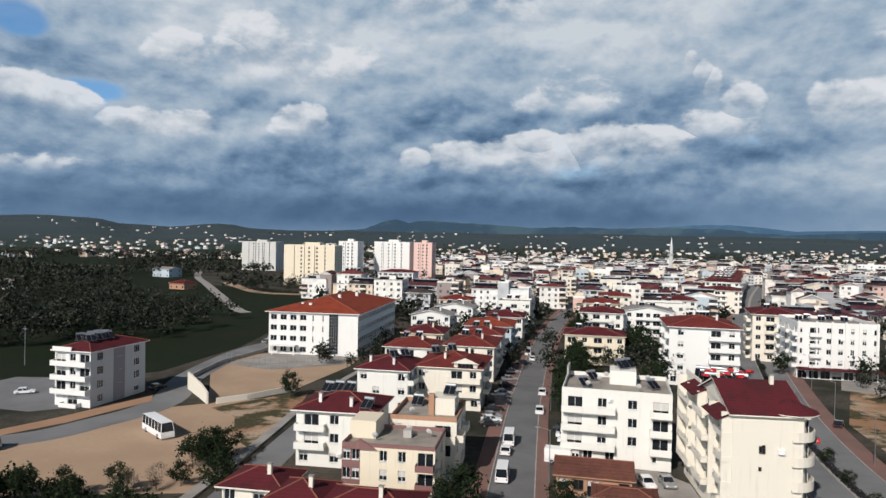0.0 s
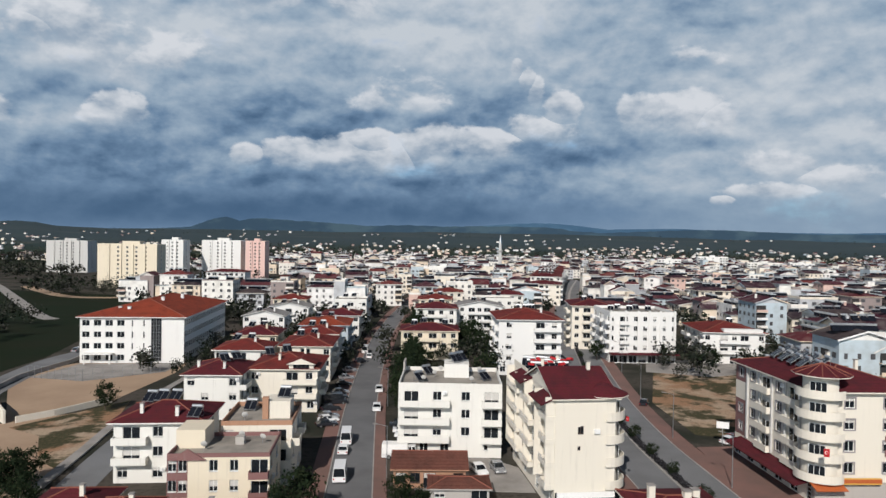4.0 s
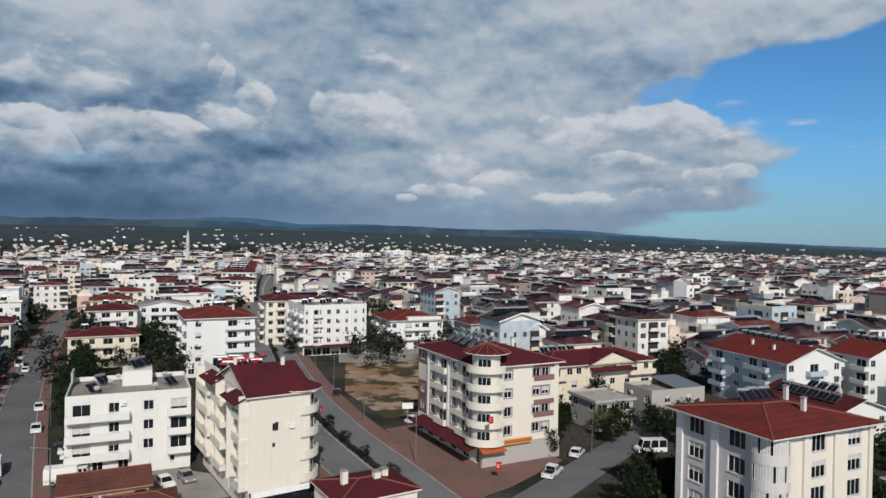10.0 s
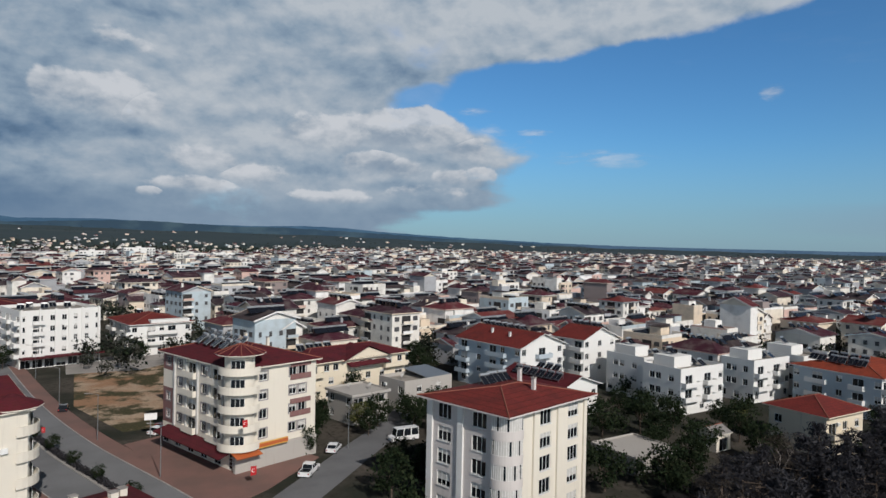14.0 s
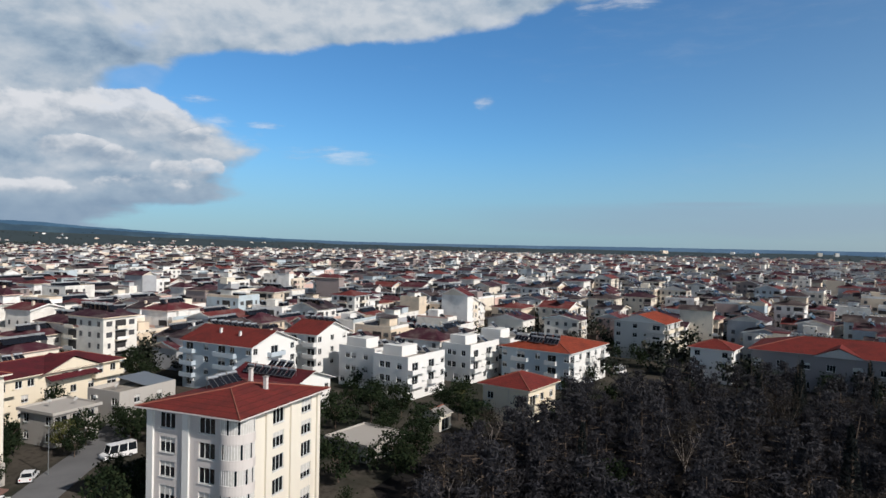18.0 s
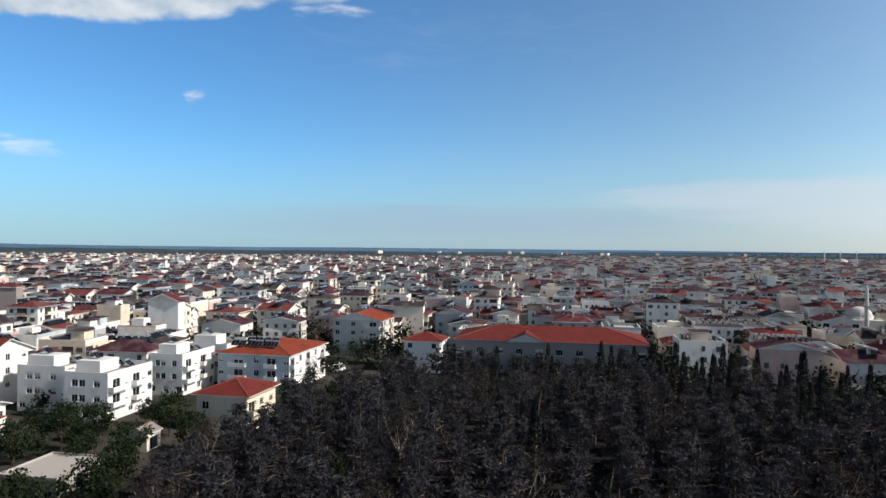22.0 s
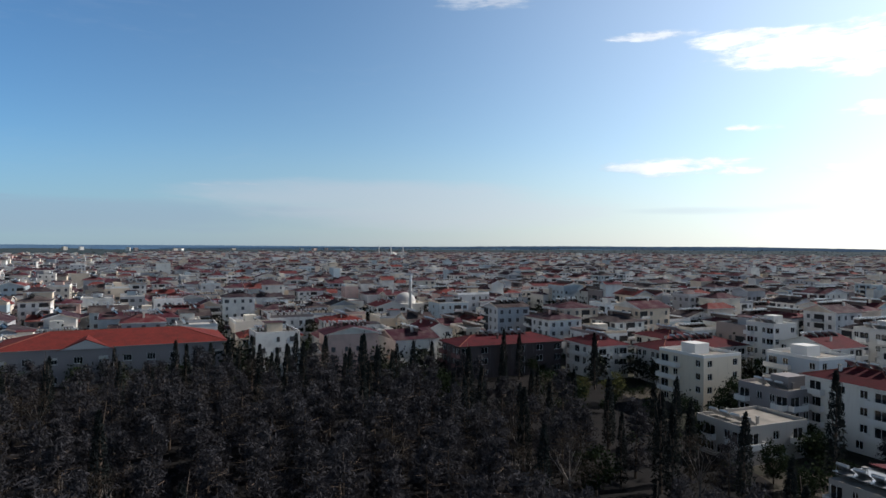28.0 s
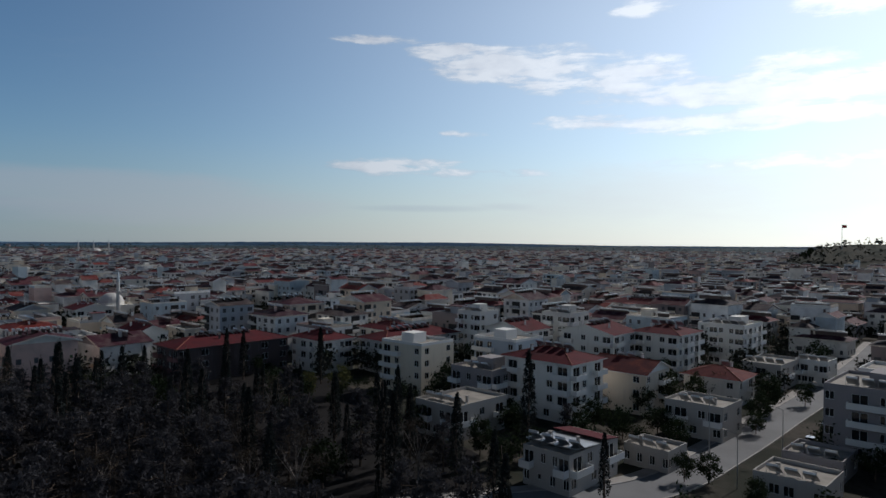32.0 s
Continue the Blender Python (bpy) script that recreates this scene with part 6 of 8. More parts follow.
# cream villa behind it
b = House("cream three-storey row with low gables and maroon eaves", 119.0, 118.5, 8, 31, 13, 3, CREAM, ground=3.0, h=3.0)
b.facade("S", ["w w w w w w", "bb w bb w w bb", "bbww  ww bbb"], bal=1.3), b.facade("W", ["w w"]), b.facade("E", ["w bb"]), b.facade("N", ["w w w"])
b.close()
b.hip(2.4, 0.9, TILE_MAROON)
q = Shape()
q.poly([(-4.5, -7.3, b.top - 0.1), (9.5, -7.3, b.top - 0.1), (2.5, -7.3, b.top + 2.6)], CREAM)
for sx, x1 in ((-1, -5.2), (1, 10.2)):
    q.poly([(2.5, -7.9, b.top + 2.85), (2.5, 0.0, b.top + 2.85), (x1, 0.0, b.top - 0.2), (x1, -7.9, b.top - 0.2)], TILE_MAROON)
part("front_gable", q, b.e)
part("eave_roof", Shape().turned((2.5, -7.6, b.top - 1.2), (12, 2.0, 0.14), 0, TILE_MAROON, 20), b.e)
heaters(b, [(-11 + 2.6 * i, 1.5, b.top + 1.6) for i in range(4)], 200)

b = House("old grey concrete house with a bare flat roof", 103.0, 97.6, 10, 9.0, 8.8, 2, OLD, ground=3.0, name="old_house", category="house")
b.facade("S", ["w d", "bbw"], bal=1.4), b.facade("W", ["w w"]), b.facade("E", ["w"]), b.facade("N", ["w"])
b.close()
b.flat(0.35, over=0.5)
b = House("old low house with laundry on its terrace", 121.9, 97.1, 10, 14.5, 9.1, 2, OLD, ground=2.8, h=2.9, name="old_house", category="house")
b.facade("S", ["w d w", " w w "], bal=1.2), b.facade("W", ["w w"]), b.facade("E", ["w"]), b.facade("N", ["w"])
b.close()
b.flat(0.8)
part("tin_roof", Shape().turned((3.5, 0.2, b.top + 1.2), (7.5, 9.0, 0.08), 0, STEEL, 6), b.e)

# ---- the near block with a hipped red roof ----
b = House("lilac-grey block with white pilasters, curtained bay and red hipped roof", 82.6, 48.8, 8, 18.0, 14.2, 5, LILAC, ground=3.4, h=3.1)
# sunlight put into the paint: south wall warmer and lighter than the dim west
b.facade("S", ["    LL  LL "], leaves=3, bal=1.2, wall=WARM)
b.facade("W", [" LL  LL  "], leaves=3, frame=PVC)
b.facade("E", ["w bb"], bal=1.4), b.facade("N", ["w w w", "bb w bb"], bal=1.4)
b.close()
corner_bay(b, -7.4, -5.6, 2.3, 160, 300, 3.4, 4, 3.1, LILAC, glazed=True)
b.hip(1.6, 1.2, TILE)
for a in (0.5, 6.3):
    b.pier("W", a, 1.0, BRIGHT, 0.3)
for a in (5.6, 11.0, 17.5):
    b.pier("S", a, 0.7, WARM, 0.3)
for i in range(1, 5):
    part("balcony", balcony_mesh(3.4, 1.5, BRIGHT), b.e, at=pose(9.0, -3.6, b.level(i) + 0.02, 0, 0, 90))
b.chimney(1.8, -3.0, b.top + 1.2), b.chimney(5, 2, b.top + 1.4)
heaters(b, [(0.6 + 2.0 * i, 4.6 + 0.3 * (i % 2), b.top + 0.5) for i in range(3)], 200)

# ---- houses further east ----
b = House("pale blue house with a wide red roof and white gable", 153.4, 90.7, 14, 15.8, 23.1, 4, BLUISH, ground=3.0, h=3.0)
# bluish house; its sunlit south side is painted white, lighter than the shaded west
b.facade("W", ["w w w", "bb w bbb w"], bal=1.3), b.facade("S", ["w w", "w bb w"], wall=BRIGHT), b.facade("E", ["w"]), b.facade("N", ["w w"])
b.close()
b.wall = BRIGHT
b.gable(2.9, 0.8, TILE, along_x=False)
b.chimney(-4, -4, b.top + 1.2), b.chimney(-3.5, 3, b.top + 1.4), b.chimney(2, 6, b.top + 2.2)
heaters(b, [(1.2 + 0.3 * (i % 2), -4 + 2.3 * i, b.top + 2.4) for i in range(7)], 200)
b = House("white gabled flats with an orange roof and side balconies", 171.5, 77.5, 14, 13.5, 10, 4, BRIGHT, ground=3.2, h=3.15)
b.facade("W", ["bb w", "bb bb"], bal=1.3), b.facade("S", ["w w", "w w w"]), b.facade("E", ["w"]), b.facade("N", ["w w"])
b.close()
b.gable(2.6, 0.8, TILE, along_x=False)
heaters(b, [(2.0 + 0.3 * (i % 2), -3.6 + 2.1 * i, b.top + 2.0) for i in range(5)], 200)
b = House("white house under a maroon roof with roof heaters", 136.2, 70.7, 12, 13.5, 18, 2, BRIGHT, ground=3.2, h=3.6)
b.facade("W", ["w w w", "w bb  w"], bal=1.2), b.facade("S", ["bb w", "bbb w"], bal=1.4), b.facade("E", ["w"]), b.facade("N", ["w w"])
b.close()
b.gable(2.2, 0.9, TILE_MAROON, along_x=False)
heaters(b, [(-3.6, -6 + 2.3 * i, b.top + 1.2) for i in range(6)] + [(3.4, 0 + 2.3 * i, b.top + 1.3) for i in range(3)], 282)
for lab, x, y, w, d, fl in (("white stepped block with bare flat terraces", 159.7, 47.4, 15.5, 10.5, 3), ("white stepped block with a roof room", 183.3, 36.6, 15.5, 9, 3), ("white stepped block at the back of the row", 167.5, 60.3, 12, 12, 3), ("white flat-roofed block at the row's end", 199.5, 30.0, 14, 12, 3)):
    b = House(lab, x, y, 20, w, d, fl, BRIGHT, ground=3.2, h=3.2)
    b.facade("W", ["w w w", " ww w "]), b.facade("S", ["w w w", "bbb bb w"], bal=1.4), b.facade("E", ["w w"]), b.facade("N", ["w w"])
    b.close()
    b.flat(0.8)
    b.block("roof_room", -w * 0.3, -d * 0.1, w * 0.1, d * 0.45, b.top + 0.01, b.top + 2.6, BRIGHT)
    heaters(b, [(w * 0.3, d * 0.1, b.top + 0.05), (w * 0.25, -d * 0.2, b.top + 0.05), (-w * 0.1, d * 0.2, b.top + 2.61)])
b = House("low shed with a bare concrete roof among trees", 112.5, 41.3, 20, 10, 9, 1, OLD, ground=3.0, name="shed", category="shed")
dress(b, "w d w", w="w d")
b.close()
b.flat(0.3, over=0.5)
b = House("small pale hut with a tin lean-to roof", 131.0, 33.0, 20, 4.2, 4.2, 1, WARM, ground=3.2, name="hut", category="shed")
dress(b, "d", w="w")
b.close()
b.gable(1.0, 0.3, FAR_FLAT)
b = House("cream house with a red pyramid roof at the wood's edge", 145.8, 18.2, 22, 12.5, 11, 2, CREAM, ground=3.6, h=3.8)
b.facade("W", ["w w", "w w"]), b.facade("S", ["w bb", "bbw"], bal=1.5), b.facade("E", ["w"]), b.facade("N", ["w"])
b.close()
b.hip(2.4, 0.9, TILE)
b = House("white flats with orange roof and a bank of heaters", 189.5, 14.0, 22, 24, 20, 3, BRIGHT, ground=3.1, h=3.2)
# west wall of the white flats painted bluish to show its shade
b.facade("W", ["w w w w", "w bbb w bb w"], bal=1.2, wall=BLUISH), b.facade("S", ["w w w w", "bb w bb w bb"], bal=1.3), b.facade("E", ["w"]), b.facade("N", ["w w"])
b.close()
b.hip(2.6, 0.8, TILE_ORANGE)
heaters(b, [(-8.0 + 0.5 * (i % 2), -4 + 2.3 * i, b.top + 1.3) for i in range(6)] + [(-5.4, -3 + 2.4 * i, b.top + 1.9) for i in range(4)], 290)
b = House("grey gabled house with cream end balconies", 238.3, -13.3, 22, 16, 17, 4, PALE, ground=3.4, h=3.0)
b.facade("W", ["w w w", "w w bb"]), b.facade("S", ["w w", "bb bb"], bal=1.4, balmat=CREAM), b.facade("E", ["w"]), b.facade("N", ["w w"])
b.close()
b.wall = BRIGHT
b.gable(2.4, 0.8, TILE_ORANGE, along_x=True)
b = House("long hall with an orange tiled roof behind the cypresses", 201.0, -69.0, 20, 23, 56, 2, TAUPE, ground=5.0, h=4.8, name="hall_building", category="hall")
b.facade("W", ["W W W W W W W W W W"], leaves=3), b.facade("S", ["W W"]), b.facade("E", ["W W"]), b.facade("N", ["W W"])
b.close()
b.hip(3.4, 1.0, TILE)
q = Shape()
q.poly([(-12.6, 13.0, b.top - 0.2), (-12.6, 1.0, b.top - 0.2), (-12.6, 7.0, b.top + 2.2)], PALE)
q.poly([(-12.9, 0.4, b.top - 0.3), (-4.0, 0.4, b.top - 0.3), (-4.0, 7.0, b.top + 2.5), (-12.9, 7.0, b.top + 2.5)], TILE)
q.poly([(-4.0, 13.6, b.top - 0.3), (-12.9, 13.6, b.top - 0.3), (-12.9, 7.0, b.top + 2.5), (-4.0, 7.0, b.top + 2.5)], TILE)
part("entrance_gable", q, b.e)
b = House("low wing with an orange tiled roof behind the cypresses", 206.0, -121.0, 22, 13, 20, 2, CREAM, ground=3.4, h=3.0, name="hall_building", category="hall", detail=False)
dress(b, "w w", w="W W W W")
b.close()
b.hip(2.8, 0.8, TILE)
b = House("small white house with two red hipped roofs", 203.0, -30.0, 22, 10, 11, 3, BRIGHT, ground=3.4, h=3.0, detail=False, name="apartment_house", category="house")
dress(b, "w w", w="w w")
b.close()
b.hip(2.2, 0.8, TILE)

# ---- the southern quarter beyond the wood ----
SOUTH = (
    ("white gabled flats with a maroon roof", 166.6, -160.0, 15, 10, 3, WHITE, "gx", TILE_MAROON),
    ("dark brown flats with white window bays and a maroon roof", 128.5, -153.0, 13, 33, 3, DARKR, "h", TILE_MAROON),
    ("white house with a red roof and bright balcony ends", 205.0, -151.0, 16, 14, 3, WHITE, "h", TILE),
    ("white house beside the domed mosque", 243.0, -205.0, 14, 15, 3, WHITE, "gx", TILE_MAROON),
    ("white flats with long balconies and a rust red roof", 32.8, -146.8, 17.4, 12.5, 4, WHITE, "h", TILE_MAROON),
    ("tall narrow white flats with a blank end wall", 70.2, -204.0, 9.5, 9, 5, WHITE, "f", None),
    ("pale flats with round-headed top gable", 54.3, -194.0, 14.7, 12, 4, WHITE, "gy", TILE_MAROON),
    ("glass-fronted flats with a white grid", 43.6, -212.0, 10.5, 11, 5, PALE, "f", None),
    ("white apartment block with a curved maroon roof", 30.9, -197.0, 17, 13, 4, WHITE, "gy", TILE_MAROON),
    ("white apartment block with end windows", 12.5, -203.0, 14, 14, 4, WHITE, "h", TILE_MAROON),
    ("dark flats with framed windows and a flat roof", -28.5, -141.5, 15, 17, 4, TAUPE, "f", None),
    ("pale low house with a sagging roof edge", 1.8, -143.0, 11.6, 9.5, 2, OLD, "f", None),
    ("low house with a patched tin and tile roof", 20.8, -106.5, 8.5, 14, 2, OLD, "t", TILE_MAROON),
    ("red-roofed flats with a row of heaters", 86.0, -186.0, 12, 30, 3, PALE, "h", TILE_MAROON),
    ("pale flats with a red roof at the wood's edge", 107.6, -171.0, 15, 11, 3, WHITE, "h", TILE_MAROON),
    ("low flat-roofed house with roof plants", 46.7, -126.0, 11, 15, 2, OLD, "f", None),
    ("flat-roofed block crowded with heaters", 47.5, -145.5, 12, 12, 3, TAUPE, "f", None),
    ("pale four-storey flats with a flat roof", -6.6, -232.0, 11, 16, 4, WHITE, "f", None),
    ("low flats with roof terraces by the street", -14.5, -200.0, 10, 16, 2, OLD, "f", None),
    ("small white house by the street bend", -26.0, -207.0, 8, 9, 2, WHITE, "f", None),
    ("red-roofed house south of the flats", 100.0, -200.0, 15, 13, 3, WARM, "h", TILE_MAROON),
    ("long pale school block with a bare wall", 29.4, -331.0, 37, 14, 3, PALE, "h", TILE_MAROON),
    ("white house below the street lamps", 9.0, -119.5, 8, 7, 1, OLD, "f", None),
    ("low shop with roof tanks at the street corner", -12.0, -113.0, 10, 9, 1, OLD, "f", None),
    ("low roofed yard house by the street", -16.5, -126.0, 9, 9, 1, TAUPE, "f", None),
)
FRONTS = (["w n w w", "bb w wbb"], ["ww  ww", "bbw wbb"], ["w w w w", "w bbbb w"], ["www w", "wbb wbb"])
ENDS = (["w w n", "bbw bb"], ["n w w", "bb w bb"], ["w  w", "bbb wbb"], ["w n n w", "wbbwbb"])
for num, (lab, x, y, w, d, fl, mat, kind, roof) in enumerate(SOUTH):
    b = House(lab, x, y, 22, w, d, fl, mat, ground=3.1, h=3.1, detail=False)
    b.facade("N", FRONTS[num % 4], bal=1.3, balmat=PLUM if mat is DARKR else BRIGHT), b.facade("W", ["W W W W W W"] if mat is DARKR else ENDS[num * 3 % 4] if d > 10 else ["w w"], bal=1.3, balmat=BRIGHT), b.facade("S", ["w w"]), b.facade("E", ["w n w"])
    b.close()
    if kind == "h":
        b.hip(2.2, 0.8, roof)
    elif kind == "gx":
        b.gable(2.2, 0.7, roof, along_x=True)
    elif kind == "gy":
        b.gable(2.2, 0.7, roof, along_x=False)
    elif kind == "t":
        part("tin_roof", Shape().turned((0, 2.0, b.top + 0.4), (w + 0.8, d * 0.55, 0.1), 0, STEEL, 4), b.e)
        part("tile_roof", Shape().turned((0, -4.2, b.top + 0.35), (w + 0.8, d * 0.36, 0.12), 0, TILE_MAROON, 8), b.e)
    else:
        b.flat(0.6)
        if fl > 2:
            b.block("stair_house", -w * 0.25, -d * 0.2, w * 0.1, d * 0.2, b.top + 0.01, b.top + 2.5, mat)
    pitched = kind in ("h", "gx", "gy")
    b.chimney(w * 0.22, d * 0.22, b.top + (1.0 if pitched else 0.1))
    b.chimney(-w * 0.25, d * 0.1, b.top + (1.3 if pitched else 0.1), 1.1, 0.4)
    long_x = kind != "gy" and w >= d
    n = 2 + int(max(w, d) / 7)
    for i in range(n):
        q = (i - (n - 1) / 2) * 2.5
        o = -0.5 if pitched else d * 0.3
        heaters(b, [(q, o, b.top + (1.7 if pitched else 0.05)) if long_x or not pitched else (o, q, b.top + 1.7)], 200)

# towers on the northern edge of town
TOWERS = (("cream twelve-storey tower block", -159.5, 503.0, 41.4, 16, 10, CREAM), ("white tower block beyond the school", -152.0, 590.0, 18, 16, 11, BRIGHT), ("white tower block with ribbed walls", -118, 618.0, 34, 16, 11, BRIGHT), ("plum and white tower block on the plain", -88.0, 611.0, 17, 16, 11, PINK), ("grey-violet tower block beside the fields", -280.5, 705.0, 40, 18, 10, PALE))
for lab, x, y, w, d, fl, mat in TOWERS:
    b = House(lab, x, y, 6, w, d, fl, mat, h=3.0, ground=3.2, detail=False, name="tower_block")
    n = max(3, int(w / 7))
    b.facade("S", ["  " + "w " * n + " "] * 2), b.facade("E", [" w "]), b.facade("W", [" "]), b.facade("N", [" "])
    b.close()
    b.flat(1.0)
    b.block("lift_house", -w * 0.15, -2, w * 0.15, 4, b.top + 0.01, b.top + 3.0, mat)
    for a in range(1, n):
        b.pier("S", w * a / n, 0.9, mat, 0.8, 0, b.top + 0.6)
b = House("white and orange flats in front of the towers", -81.1, 441.0, 6, 24, 14, 5, BRIGHT, detail=False)
dress(b, "w w w w/wbbwbbw", "w w")
b.close()
b.hip(1.8, 0.6, TILE_MAROON)

# a row of white blocks where the northern town ends, and the cream row along the avenue
for lab, x, y, w, fl, mat in (("white six-storey block at the town's northern edge", 373, 768, 26, 6, BRIGHT), ("white stepped block at the town's northern edge", 408, 790, 20, 5, BRIGHT), ("wide white block at the town's northern edge", 446, 800, 36, 7, BRIGHT), ("white block with stacked balconies at the town's edge", 500, 775, 40, 5, WHITE), ("white block beside the greenhouses", 548, 772, 28, 5, BRIGHT), ("low white block beside the greenhouses", 592, 760, 22, 4, WHITE), ("long white school behind the minaret", 283, 1130, 60, 3, BRIGHT)):
    b = House(lab, x, y, 20, w, 15, fl, mat, h=3.0, ground=3.2, detail=False)
    dress(b, "w w w w/bb w bb", w="w w")
    b.close()
    b.flat(0.9)
    b.block("stair_house", -3, -2, 3, 3, b.top + 0.01, b.top + 2.6, mat)
for i, (x, y, fl) in enumerate(((113, 395, 4), (122, 424, 5), (131, 453, 5), (141, 482, 5), (151, 512, 5), (162, 545, 5), (174, 580, 5), (187, 614, 4))):
    b = House("cream flats with stacked white balconies along the avenue", x, y, 18, 19, 24, fl, (WARM, WHITE, CREAM)[i % 3], h=3.0, ground=3.4, detail=False, group="flats along the avenue")
    dress(b, "w w/w bb w", "dd/bb w bb", balmat=BRIGHT)
    b.close()
    b.hip(2.0, 0.8, TILE_MAROON)
    b.chimney(3, 2, b.top + 1.4)
    heaters(b, [(-4 + 2.6 * j, 1.0, b.top + 1.7) for j in range(4)], 195)

# ---- the rest of the town ----
TAKEN = [(o.matrix_basis.translation.x, o.matrix_basis.translation.y, 13.0) for o in scene.objects if o.type == "EMPTY" and o.get("category") in ("building", "house", "school", "hall", "shop", "shed")]
TAKEN += [(-64, 215, 22), (-64, 248, 22), (206, -48, 15), (201, -69, 15), (194, -90, 15), (113, 118, 14), (127, 118, 14), (128, -143, 13), (128, -165, 13), (40, -331, 12), (20, -331, 12), (84, -178, 12), (88, -194, 12), (-170, 503, 20), (-150, 503, 20), (-292, 705, 20), (-268, 705, 20)]
ROADS = [(along(r, 5), w) for r, w in ((ROAD_A, 8.5), (ROAD_B, 13.5), (ROAD_C, 6.5), (ROAD_S, 8.5), (ROAD_W, 8.0))]
ROAD_SPOTS = np.array([(p.x, p.y, w) for pts, w in ROADS for p in pts])


def clear_of_roads(x, y, more=0.0):
    return bool((np.hypot(ROAD_SPOTS[:, 0] - x, ROAD_SPOTS[:, 1] - y) > ROAD_SPOTS[:, 2] + more).all())


def free(x, y, k, more=0.0):
    """Whether a spot keeps clear of what is built: k times each thing's reach, and more."""
    t = np.array(TAKEN)
    return bool((np.hypot(t[:, 0] - x, t[:, 1] - y) > t[:, 2] * k + more).all())


def grid_turn(a):
    """How the streets lie at bearing a: they swing round with the town."""
    return float(np.interp(a, [-40, 30, 70, 100, 190], [4, 7, 13, 20, 22]))


def wood_edge(a):
    """How far the wood reaches at bearing a."""
    return float(np.interp(a, [72, 76, 84, 90, 100, 110, 120, 130, 140, 150, 158, 163, 166], [0, 100, 126, 150, 172, 182, 182, 172, 152, 130, 112, 92, 0]))


def in_town(x, y):
    r, a = math.hypot(x, y), math.degrees(math.atan2(x, y)) % 360
    if a > 215 and a < 320:
        return False
    if a >= 320:
        a -= 360
    if a < -17 and r < 1100:
        return False
    if a < -9 and r < 330:
        return False
    if a < -5 and 440 < r < 700:
        return False
    if 20 < a < 33 and r < 205 or 33 <= a < 72 and r < 130:
        return False
    if r < wood_edge(a) + 12:
        return False
    if 8 < x < 46 and 130 < y < 206 or (x + 240) ** 2 + (y + 1060) ** 2 < 185 ** 2:
        return False
    if 78 < a < 101 and r < 258:
        return False
    return r > 100


